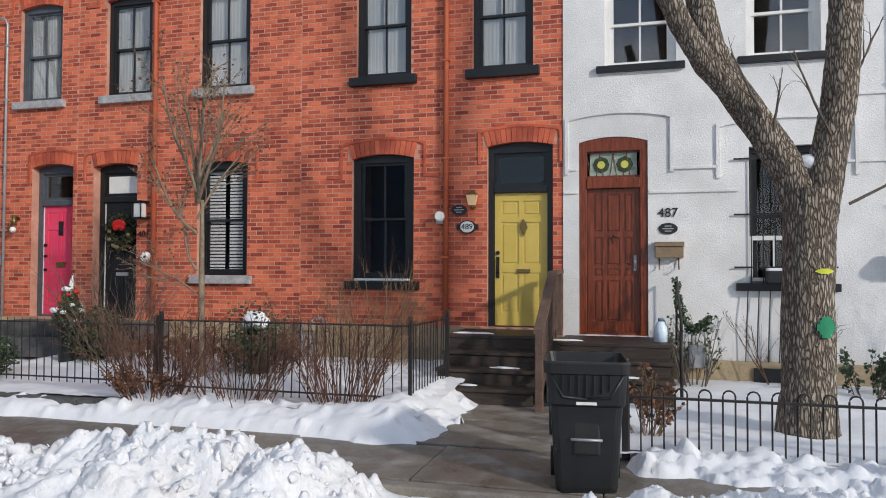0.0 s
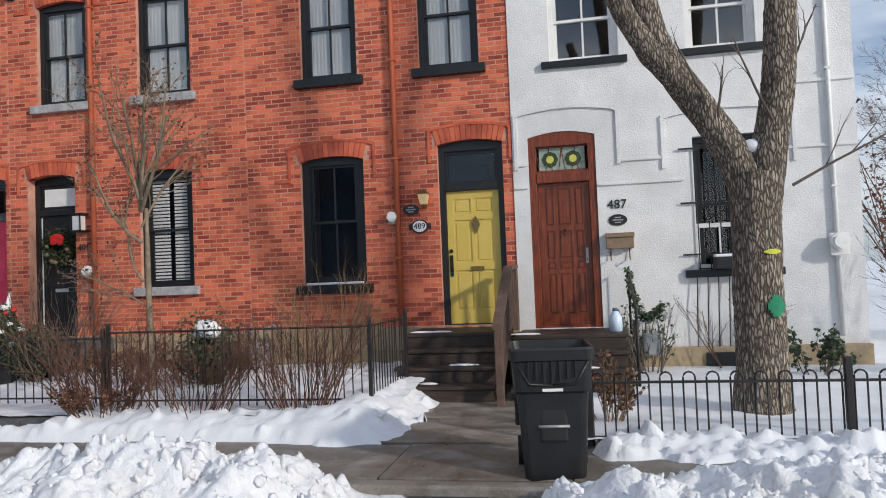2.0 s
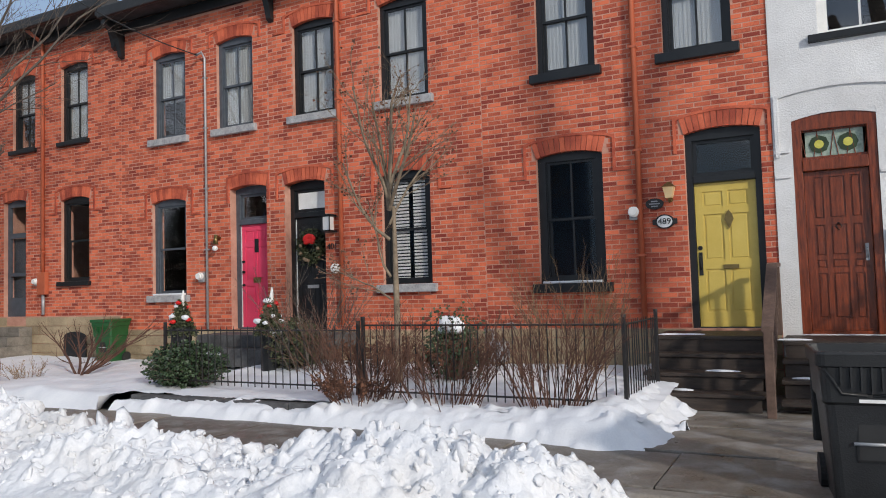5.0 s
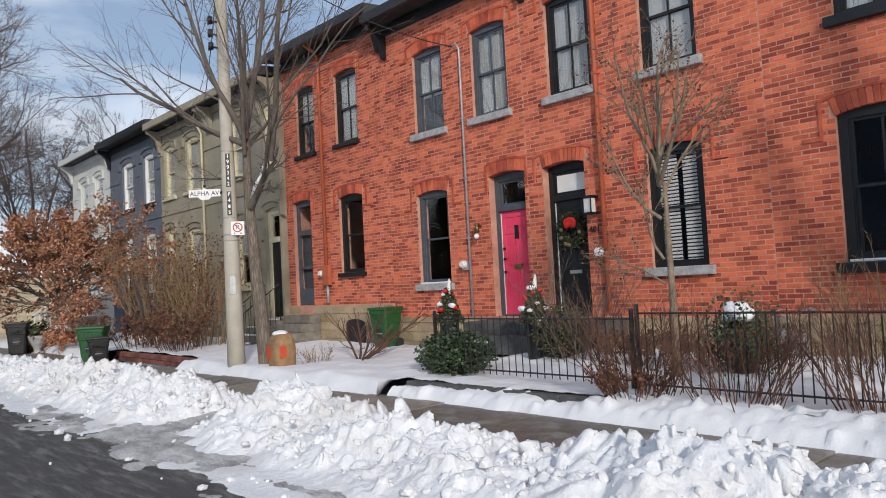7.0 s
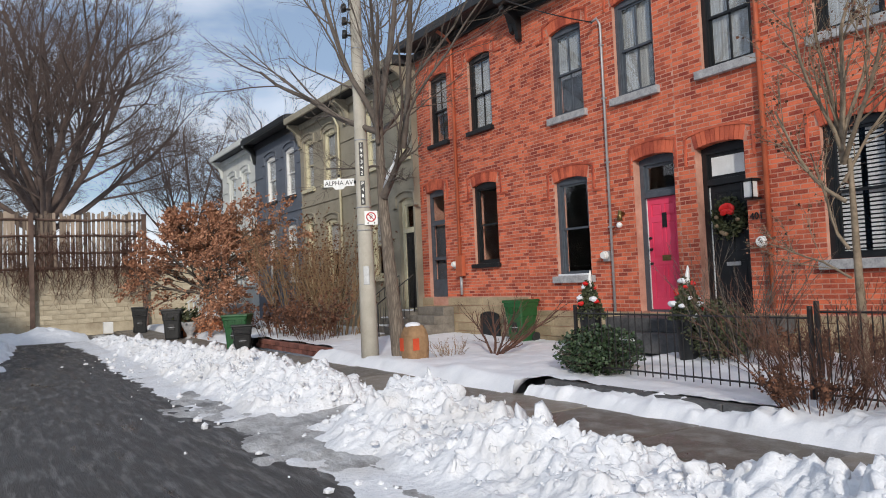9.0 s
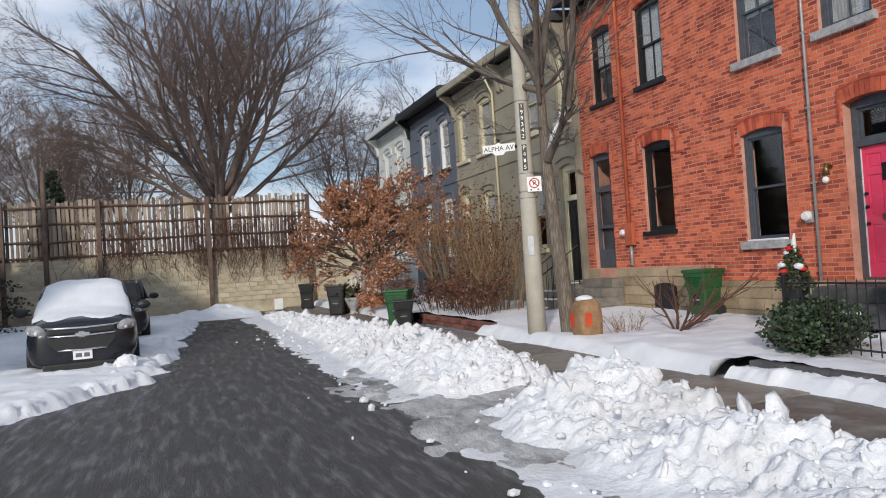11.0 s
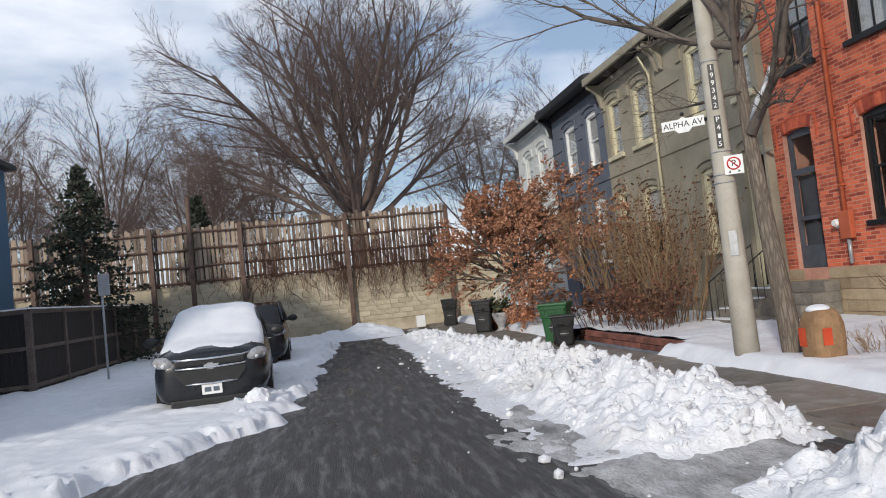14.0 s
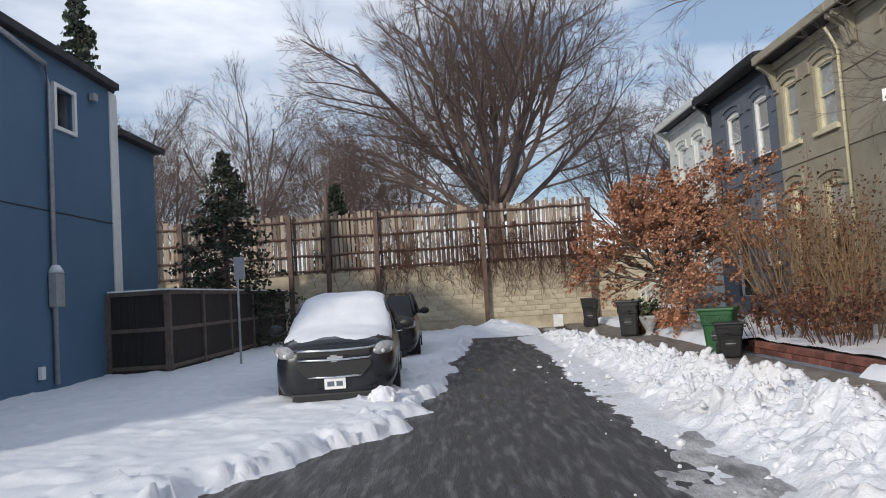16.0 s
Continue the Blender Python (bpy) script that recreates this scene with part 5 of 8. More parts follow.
# ---- front steps ----
def steps(x0, x1, ztop, n, y_edge, label, tread=0.3, rise=0.19):
    st = tagged(new("wooden_steps"), label, "steps")
    boxpart("landing", (x0, x1, y_edge, YF - 0.06, ztop - 0.05, ztop), M["deck"], st, bevel=0.008)
    for k in range(n):
        z, y = ztop - rise * (k + 1), y_edge - tread * (k + 1)
        boxpart("riser", (x0 + 0.03, x1 - 0.03, y + tread + 0.01, y + tread + 0.04, z, z + rise - 0.052), M["deck"], st)
        if z > 0.14:
            for q in range(2):
                boxpart("tread", (x0, x1, y - 0.02 + q * 0.165, y - 0.02 + q * 0.165 + 0.155, z - 0.045, z), M["deck"], st, bevel=0.008)
    for x in (x0 + 0.04, x1 - 0.09):
        bm = bmesh.new()
        pts = [(y_edge, 0.0), (YF - 0.1, 0.0), (YF - 0.1, ztop - 0.055), (y_edge + 0.02, ztop - 0.055)]
        va, vb = [bm.verts.new((x, y, z)) for y, z in pts], [bm.verts.new((x + 0.05, y, z)) for y, z in pts]
        bm.faces.new(va); bm.faces.new(vb[::-1])
        for i in range(4):
            bm.faces.new((va[i], va[(i + 1) % 4], vb[(i + 1) % 4], vb[i]))
        part("stringer", bm, M["deck"], st)
    for k in range(5):
        x = x0 + 0.1 + random.random() * (x1 - x0 - 0.5)
        j = random.randrange(0, n)
        z, y = ztop - rise * j, y_edge - tread * j
        bm = bmesh.new()
        bmesh.ops.create_icosphere(bm, subdivisions=2, radius=1, matrix=Matrix.Translation((x, y + 0.2, z)) @ Matrix.Diagonal((0.12 + 0.12 * random.random(), 0.05, 0.02, 1)))
        part("snow_patch", bm, M["snow"], st, "thin leftover snow")
    return st
steps(-2.85, -1.52, 0.85, 4, 10.12, "dark weathered wooden front steps with snow traces")
steps(-1.36, 0.08, 0.79, 3, 10.12, "dark weathered wooden steps to the varnished door")
rl = tagged(new("stair_railing"), "weathered wooden stair railing between the two stoops", "railing")
for x, y, z0, z1 in ((-1.44, 9.0, 0.05, 1.02), (-1.44, 11.0, 0.8, 1.72)):
    boxpart("post", (x - 0.045, x + 0.045, y - 0.045, y + 0.045, z0, z1), M["rail"], rl, bevel=0.008)
def sloped(bm, x0, x1, ya, za, yb, zb, h):
    va = [bm.verts.new(p) for p in ((x0, ya, za), (x1, ya, za), (x1, yb, zb), (x0, yb, zb))]
    vb = [bm.verts.new((v.co.x, v.co.y, v.co.z + h)) for v in va]
    bm.faces.new(va[::-1]); bm.faces.new(vb)
    for i in range(4):
        bm.faces.new((va[i], va[(i + 1) % 4], vb[(i + 1) % 4], vb[i]))
bm = bmesh.new(); sloped(bm, -1.5, -1.38, 8.95, 0.98, 10.3, 1.66, 0.05); part("handrail", bm, M["rail"], rl)
bm = bmesh.new(); sloped(bm, -1.5, -1.38, 10.3, 1.66, 11.08, 1.68, 0.05); part("handrail", bm, M["rail"], rl)
bm = bmesh.new(); sloped(bm, -1.47, -1.41, 9.0, 0.22, 10.3, 0.93, 0.07); part("bottom_rail", bm, M["rail"], rl)
for k in range(12):
    y = 9.12 + k * 0.155
    t = min(1, (y - 8.95) / 1.35)
    boxpart("baluster", (-1.457, -1.423, y, y + 0.035, 0.2 + 0.72 * t, 1.0 + 0.66 * t), M["rail"], rl)
hr = tagged(new("handrail"), "thin black iron handrail with a garland beside the steps", "railing")
bm = bmesh.new()
tube(bm, [(0.16, 9.6, 0.2), (0.16, 9.6, 1.1)], 0.02)
tube(bm, [(0.16, 11.0, 0.7), (0.16, 11.0, 1.62), (0.16, 9.6, 1.1), (0.16, 9.5, 1.02)], 0.018)
part("rail", bm, M["iron"], hr)

jug = tagged(new("water_jug"), "pale blue plastic jug of salt on the wooden landing", "jug")
bm = bmesh.new(); tube(bm, [(-0.06, 10.45, 0.79), (-0.06, 10.45, 0.8), (-0.06, 10.45, 0.98), (-0.06, 10.45, 1.04), (-0.06, 10.45, 1.06)], [0.07, 0.085, 0.085, 0.045, 0.04], 16); part("body", bm, M["bottle"], jug)
bm = bmesh.new(); tube(bm, [(-0.06, 10.45, 1.06), (-0.06, 10.45, 1.1)], 0.035, 12); part("cap", bm, M["blue"], jug)

# ---- leaves, twigs and trees ----
class Wood:
    def __init__(self):
        self.v, self.f = [], []
    def limb(self, pts, radii, sides):
        base = len(self.v)
        n = len(pts)
        for i in range(n):
            d = (pts[min(i + 1, n - 1)] - pts[max(i - 1, 0)])
            d = d / (d.length or 1)
            u = d.cross(Vector((0.3, 0.9, 0.1) if abs(d.z) > 0.9 else (0, 0, 1)))
            u.normalize()
            w = d.cross(u)
            for k in range(sides):
                a = 2 * math.pi * k / sides
                self.v.append(tuple(pts[i] + (u * math.cos(a) + w * math.sin(a)) * radii[i]))
        for i in range(n - 1):
            for k in range(sides):
                k2 = (k + 1) % sides
                self.f.append((base + i * sides + k, base + i * sides + k2, base + (i + 1) * sides + k2, base + (i + 1) * sides + k))
    def leaf(self, p, size, rnd):
        d = Vector((rnd.gauss(0, 1), rnd.gauss(0, 1), rnd.gauss(0, 0.7))).normalized() * size
        e = d.orthogonal().normalized() * size * 0.55
        b = len(self.v)
        q = d.cross(e).normalized() * size * 0.18
        self.v += [tuple(p), tuple(p + d * 0.5 + e + q), tuple(p + d), tuple(p + d * 0.5 - e + q)]
        self.f.append((b, b + 1, b + 2, b + 3))

RMIN = 0.003
def grow(wood, leaves, rnd, p, d, length, r, level, spec):
    """One branch and, along it, its children. spec: per level (children, length ratio, spread, segments, sides)."""
    kids, ratio, spread, segs, sides = spec[level][:5]
    wob, up = spec[level][5], spec[level][6]
    pts, radii, dirs = [p.copy()], [r], [d.copy()]
    end = 0.45 if level < len(spec) - 1 else 0.35
    for i in range(segs):
        d = (d + Vector((rnd.gauss(0, wob), rnd.gauss(0, wob), rnd.gauss(0, wob) + up))).normalized()
        p = p + d * (length / segs)
        pts.append(p.copy()); dirs.append(d.copy())
        radii.append(r * (1 - (1 - end) * (i + 1) / segs))
    wood[min(level, 1) if isinstance(wood, list) else 0].limb(pts, radii, sides)
    if level + 1 < len(spec):
        start = spec[level][7] if len(spec[level]) > 7 else 0.25
        for k in range(kids):
            t = start + (1 - start) * (k + rnd.random()) / kids
            i = min(int(t * segs), segs - 1)
            f = t * segs - i
            q = pts[i].lerp(pts[i + 1], f)
            dd = dirs[i + 1]
            side = dd.orthogonal().normalized()
            side.rotate(Matrix.Rotation(rnd.random() * 6.283, 3, dd))
            nd = (dd + side * spread * (0.7 + 0.6 * rnd.random())).normalized()
            grow(wood, leaves, rnd, q, nd, length * ratio * (1.15 - 0.5 * t) * (0.75 + 0.5 * rnd.random()), max(radii[i] * (0.55 if level < 1 else 0.45), RMIN), level + 1, spec)
    elif leaves is not None:
        w, n, size = leaves
        for _ in range(n):
            w.leaf(pts[-1].lerp(pts[0], rnd.random()), size * (0.6 + 0.8 * rnd.random()), rnd)

def tree(name, label, start, dirn, length, r, spec, mats, seed, limbs=None, leaves=None, extra=None):
    rnd = random.Random(seed)
    wood = [Wood(), Wood()]
    lw = Wood() if leaves else None
    lv = (lw, leaves[0], leaves[1]) if leaves else None
    grow(wood, lv, rnd, Vector(start), Vector(dirn).normalized(), length, r, 0, spec)
    if extra:
        for e in extra:
            grow(wood, lv, rnd, Vector(e[0]), Vector(e[1]).normalized(), e[2], e[3], 1, spec)
    t = new(name)
    if wood[0].v: pydata("trunk", wood[0].v, wood[0].f, mats[0], t, True)
    if wood[1].v: pydata("crown", wood[1].v, wood[1].f, mats[1], t, True)
    if lw and lw.v: pydata("foliage", lw.v, lw.f, mats[2], t)["kind"] = "stuff"
    return tagged(t, label, "tree")

gl = tagged(new("garland"), "drooping evergreen garland wound on the iron handrail", "garland")
rnd, lw, W = random.Random(91), Wood(), Wood()
line = [Vector(p) for p in ((0.16, 10.9, 1.6), (0.17, 10.7, 1.3), (0.22, 10.6, 1.1), (0.34, 10.6, 0.93), (0.45, 10.62, 0.98), (0.56, 10.65, 1.1))]
W.limb(line, [0.012] * 6, 5)
pydata("stem", W.v, W.f, M["twig"], gl)
for k in range(420):
    t = rnd.random() * 4.999
    p = line[int(t)].lerp(line[int(t) + 1], t % 1)
    lw.leaf(p + Vector((rnd.gauss(0, 0.025), rnd.gauss(0, 0.025), rnd.gauss(0, 0.025))), 0.05, rnd)
pydata("needles", lw.v, lw.f, M["green"], gl)["kind"] = "stuff"

# the maple in the railed yard: lofted by hand, then twigs
mp_ = tagged(new("maple_tree"), "large forked maple with ridged grey bark and spray marks", "tree")
def bark_limb(pts, radii, sides=40, per=0.06):
    """A limb with furrowed bark worked into its surface."""
    P = [Vector(p) for p in pts]
    ts, acc = [0.0], 0.0
    for a, b in zip(P, P[1:]):
        acc += (b - a).length
        ts.append(acc)
    n = int(acc / per)
    V, F = [], []
    for i in range(n + 1):
        s = acc * i / n
        px = [float(np.interp(s, ts, [q[k] for q in P])) for k in range(3)]
        s2 = min(s + 0.05, acc); s1 = max(s - 0.05, 0)
        d = Vector([float(np.interp(s2, ts, [q[k] for q in P])) - float(np.interp(s1, ts, [q[k] for q in P])) for k in range(3)]).normalized()
        rr = float(np.interp(s, ts, radii))
        u = d.cross(Vector((0, 1, 0))).normalized()
        w = d.cross(u)
        for k in range(sides):
            a = 2 * math.pi * k / sides
            q = Vector(px) + (u * math.cos(a) + w * math.sin(a)) * rr
            f = noise.noise(Vector((math.cos(a) * rr * 26, math.sin(a) * rr * 26, s * 4.5)))
            g = noise.noise(Vector((q.x * 3, q.y * 3, q.z * 2)))
            V.append(tuple(Vector(px) + (u * math.cos(a) + w * math.sin(a)) * (rr + 0.012 * (1 - abs(f) * 2.6) + 0.022 * g * (rr / 0.25))))
    for i in range(n):
        for k in range(sides):
            k2 = (k + 1) % sides
            F.append((i * sides + k, i * sides + k2, (i + 1) * sides + k2, (i + 1) * sides + k))
    return V, F
def joined(*vf):
    V, F = [], []
    for v, f in vf:
        b = len(V)
        V += v
        F += [tuple(i + b for i in q) for q in f]
    return V, F
TX, TY = 1.24, 8.22
V, F = joined(bark_limb([(TX, TY, -0.05), (TX, TY, 0.22), (TX + 0.02, TY, 0.6), (TX + 0.02, TY, 1.2), (TX + 0.03, TY, 2.0), (TX + 0.06, TY, 2.5)], [0.34, 0.268, 0.235, 0.228, 0.232, 0.255], 56, 0.04),
              bark_limb([(TX + 0.04, TY, 2.1), (TX - 0.1, TY, 2.62), (TX - 0.38, TY, 3.12), (TX - 0.66, TY - 0.02, 3.55), (TX - 0.84, TY, 3.95), (TX - 0.96, TY + 0.05, 4.5), (TX - 1.15, TY + 0.1, 6.0), (TX - 1.4, TY, 8.5)], [0.19, 0.165, 0.15, 0.145, 0.13, 0.12, 0.1, 0.07], 40, 0.05),
              bark_limb([(TX - 0.62, TY - 0.06, 3.42), (TX - 0.9, TY - 0.14, 3.75), (TX - 1.14, TY - 0.22, 4.15), (TX - 1.34, TY - 0.28, 4.6), (TX - 1.8, TY - 0.3, 6.0)], [0.1, 0.112, 0.105, 0.095, 0.07], 28, 0.05),
              bark_limb([(TX + 0.06, TY, 2.1), (TX + 0.2, TY, 2.75), (TX + 0.3, TY, 3.3), (TX + 0.38, TY, 4.2), (TX + 0.42, TY, 5.2), (TX + 0.7, TY + 0.1, 8.5)], [0.18, 0.16, 0.15, 0.152, 0.135, 0.09], 40, 0.05))
pydata("trunk", V, F, M["bark"], mp_, True)
rnd = random.Random(5)
W = Wood()
tw_spec = [(3, 0.5, 0.5, 5, 5, 0.08, 0.05), (2, 0.5, 0.5, 3, 4, 0.12, 0.05), (0, 0, 0, 3, 3, 0.1, 0.03)]
for p, d, l in (((TX - 0.4, TY - 0.15, 3.2), (-0.3, -0.4, 1), 0.7), ((TX - 0.3, TY - 0.2, 3.05), (0.05, -0.3, 1), 0.5), ((TX + 0.2, TY - 0.18, 3.0), (-0.5, -0.1, 1), 0.9), ((TX + 0.35, TY - 0.15, 2.35), (0.9, -0.1, 0.45), 1.1), ((TX + 0.45, TY, 3.6), (0.5, 0, 1), 0.6)):
    grow([W, W], None, rnd, Vector(p), Vector(d).normalized(), l, 0.016, 0, tw_spec)
pydata("twig_spray", W.v, W.f, M["twig"], mp_, True)
def spray(cx, cz, w, h, material, label):
    pts, n = [], 22
    V, F = [], []
    R = 0.25
    for j in range(7):
        for i in range(9):
            u, v = (i / 8 - 0.5), (j / 6 - 0.5)
            x = cx + u * w
            y = TY - math.sqrt(max(R * R - (x - TX - 0.03) ** 2, 0.0)) - 0.006
            V.append((x, y, cz + v * h))
    for j in range(6):
        for i in range(8):
            u, v = (i + 0.5) / 8 - 0.5, (j + 0.5) / 6 - 0.5
            if u * u + v * v < 0.235 + 0.03 * math.sin(i * 5 + j * 3):
                b = j * 9 + i
                F.append((b, b + 1, b + 10, b + 9))
    o = pydata("spray_mark", V, F, material, mp_)
    o["label"] = label
spray(TX + 0.13, 1.2, 0.17, 0.2, M["gpaint"], "round green spray-paint mark")
spray(TX + 0.12, 1.72, 0.17, 0.05, M["ypaint"], "yellow spray-paint squiggle")
bm = bmesh.new()
bmesh.ops.create_icosphere(bm, subdivisions=3, radius=1, matrix=Matrix.Translation((TX + 0.04, TY, 2.76)) @ Matrix.Diagonal((0.13, 0.11, 0.09, 1)))
part("snow", bm, M["snow"], mp_, "snow caught in the fork")

# the street tree by the pole
sp5 = [(0, 0, 0, 6, 12, 0.02, 0.02), (6, 0.62, 0.5, 7, 8, 0.07, 0.03, 0.12), (7, 0.55, 0.6, 6, 5, 0.1, 0.02), (6, 0.5, 0.6, 4, 3, 0.12, 0.02), (0, 0, 0, 3, 3, 0.12, 0.0)]
top, fork = Vector((-13.72, 7.55, 4.45)), Vector((-13.66, 7.6, 3.15))
st_tree = tree("street_tree", "bare young street tree leaning beside the concrete pole", (-13.55, 7.74, 0.1), (-0.17, -0.19, 4.4), 4.5, 0.148, sp5, (M["greybark"], M["twig"]), 11,
     extra=[(top - Vector((0, 0, 0.1)), (-1.0, -0.25, 0.42), 3.6, 0.062), (top, (-0.7, 0.35, 0.95), 3.7, 0.066), (top, (-0.4, -0.4, 1), 3.8, 0.06), (top, (0.05, 0.1, 1), 3.9, 0.068), (top - Vector((0, 0, 0.3)), (0.35, -0.35, 1), 3.2, 0.045), (top - Vector((0, 0, 0.2)), (-0.8, 0.7, 0.55), 3.2, 0.05),
            (fork, (0.85, 0.0, 0.8), 1.1, 0.075), (fork + Vector((0.78, 0.0, 0.75)), (0.35, 0.05, 1), 4.0, 0.06), (fork + Vector((0.5, 0.0, 0.48)), (0.8, -0.2, 0.75), 2.4, 0.032), (top - Vector((0, 0, 0.75)), (-1, 0.1, 0.2), 2.2, 0.026)])
for a, b, r in (((0.08, 0, 0.1), (0.5, 0.0, 0.5), 0.04), ((0.45, 0.0, 0.45), (0.74, 0.0, 0.75), 0.03)):
    bm = bmesh.new()
    tube(bm, [fork + Vector(a) + Vector((-0.03, -0.02, 0.05)), fork + Vector(a).lerp(Vector(b), 0.5) + Vector((-0.02, -0.02, 0.08)), fork + Vector(b) + Vector((-0.02, -0.02, 0.05))], [r * 0.6, r, r * 0.4], 10)
    part("snow", bm, M["snow"], st_tree, "snow lying along the limb")

# the slim sapling inside the iron fence
sps = [(0, 0, 0, 5, 8, 0.02, 0.03), (8, 0.55, 0.6, 6, 5, 0.1, 0.04, 0.15), (7, 0.55, 0.5, 4, 4, 0.1, 0.02), (0, 0, 0, 3, 3, 0.12, 0.0)]
fs = Vector((-6.02, 9.0, 2.6))
tree("sapling", "slim bare yard tree with a few withered seed clusters", (-5.93, 9.0, 0.25), (-0.03, 0, 1), 2.4, 0.055, sps, (M["paletwig"], M["paletwig"], M["deadleaf"]), 21,
     extra=[(fs, (0.05, 0, 1), 1.75, 0.035), (fs, (-0.3, 0.2, 1), 1.5, 0.03), (fs - Vector((0, 0, .4)), (-0.8, -0.1, 0.7), 1.3, 0.025), (fs - Vector((0, 0, .9)), (-0.8, -0.1, 0.8), 1.2, 0.02), (fs, (0.45, -0.1, 1), 1.4, 0.03), (fs - Vector((0, 0, .2)), (0.3, 0.3, 1), 1.2, 0.02), (fs + Vector((0, 0, .1)), (-0.15, -0.3, 1), 1.6, 0.025), (fs + Vector((0, 0, .2)), (0.2, 0.2, 1), 1.5, 0.025), (fs - Vector((0, 0, 1.2)), (-0.9, 0.1, 0.6), 1.1, 0.016)], leaves=(2, 0.03))

# the great tree and the woods beyond the wall
RMIN = 0.0065
def crowned(name, label, x, y, z, trunk, r, n, reach, spec, seed, wide=1.15):
    """A tree whose limbs fan out of a short trunk into a broad crown."""
    rnd = random.Random(seed + 500)
    limbs = []
    for k in range(n):
        az, tilt = 2.4 * k + rnd.random(), wide * ((k + 0.5) / n) ** 0.6
        limbs.append(((x, y, z + trunk * (0.97 - 0.35 * k / n)), (math.cos(az) * math.sin(tilt), math.sin(az) * math.sin(tilt), math.cos(tilt)), reach * (1.05 - 0.3 * k / n) * (0.9 + 0.2 * rnd.random()), r * (0.36 - 0.16 * k / n)))
    return tree(name, label, (x, y, z), (0.02, 0, 1), trunk, r, spec, (M["fartwig"], M["fartwig"]), seed, extra=limbs)
big = [(0, 0, 0, 5, 14, 0.02, 0.0), (12, 0.5, 0.7, 8, 7, 0.06, 0.015, 0.3), (8, 0.55, 0.7, 5, 4, 0.09, 0.02, 0.3), (6, 0.55, 0.65, 4, 3, 0.1, 0.03), (4, 0.55, 0.6, 3, 3, 0.12, 0.03), (0, 0, 0, 2, 3, 0.1, 0.02)]
crowned("shade_tree", "huge bare broad-crowned tree beyond the fence", -41, 3.9, 2.0, 3.6, 0.62, 16, 9.6, big, 3)
mid_spec = [(0, 0, 0, 5, 8, 0.03, 0.0), (9, 0.52, 0.7, 6, 5, 0.06, 0.02, 0.12), (8, 0.55, 0.7, 4, 3, 0.09, 0.03, 0.15), (6, 0.5, 0.55, 3, 3, 0.12, 0.03), (3, 0.5, 0.6, 2, 3, 0.12, 0.02), (0, 0, 0, 2, 3, 0.1, 0.02)]
woods = []
for i, (x, y, hgt, r) in enumerate(((-47, -9.5, 7.6, 0.3), (-46, -4.0, 5.6, 0.2), (-52, -1, 6.8, 0.3), (-55, -20, 8.6, 0.35), (-48, 17, 6.5, 0.3), (-60, -12, 8, 0.35), (-46, 24, 6.8, 0.3), (-40, 27, 7.0, 0.3), (-56, -6, 7, .3), (-66, -18, 8, .3), (-50, -15, 7, .3), (-56, 14, 7, .3), (16, 34, 7, .3), (9, 40, 7, .3))):
    if i < 4:
        t = crowned("bare_tree", "bare winter tree in the woods beyond the fence", x, y, 1.5, 2.8, r, 8, hgt, mid_spec, 40 + i, 0.8)
        tagged(t, group="bare trees beyond the fence")
        woods.append((t, x, y, hgt))
    else:
        src, sx, sy, sh = woods[i % 4]
        a = i * 1.3
        copy_thing(src, Matrix.Translation((x, y, 1.5 if x < 0 else -0.2)) @ Matrix.Rotation(a, 4, "Z") @ Matrix.Translation((-sx, -sy, -1.5)))

RMIN = 0.003
def conifer(x, y, z0, h, r, seed, name="spruce_tree", label="dark spruce dusted with snow behind the board fence"):
    rnd = random.Random(seed)
    w, n = Wood(), Wood()
    w.limb([Vector((x, y, z0)), Vector((x, y, z0 + h))], [0.14, 0.02], 8)
    z = 0.08
    while z < 0.98:
        rr = r * (1 - z) ** 0.85 * (0.75 + 0.5 * rnd.random())
        a = rnd.random() * 6.283
        tip = Vector((math.cos(a) * rr, math.sin(a) * rr, -0.25 * rr + 0.1))
        o = Vector((x, y, z0 + z * h))
        w.limb([o, o + tip * 0.5 + Vector((0, 0, -0.04)), o + tip], [0.02, 0.014, 0.005], 3)
        for k in range(int(46 * rr / r) + 9):
            t = 0.2 + 0.8 * rnd.random()
            p = o + tip * t + Vector((rnd.gauss(0, 0.07), rnd.gauss(0, 0.07), rnd.gauss(-0.04, 0.05)))
            n.leaf(p, (0.09 + 0.07 * rnd.random()) * max(1.0, h / 9), rnd)
        z += 0.0042 * (1.2 - 0.5 * z)
    t = new(name)
    pydata("trunk", w.v, w.f, M["fartwig"], t)
    pydata("foliage", n.v, n.f, M["needle"], t)["kind"] = "stuff"
    return tagged(t, label, "tree")
conifer(-30.6, -5.8, 0, 6.9, 2.9, 8)
conifer(-37.8, -3.2, 2.0, 4.6, 1.6, 18, label="dark cedar showing above the board fence")
c = conifer(-60, -25.6, 0, 28, 4.6, 9, label="tall dark spruce rising behind the blue house")

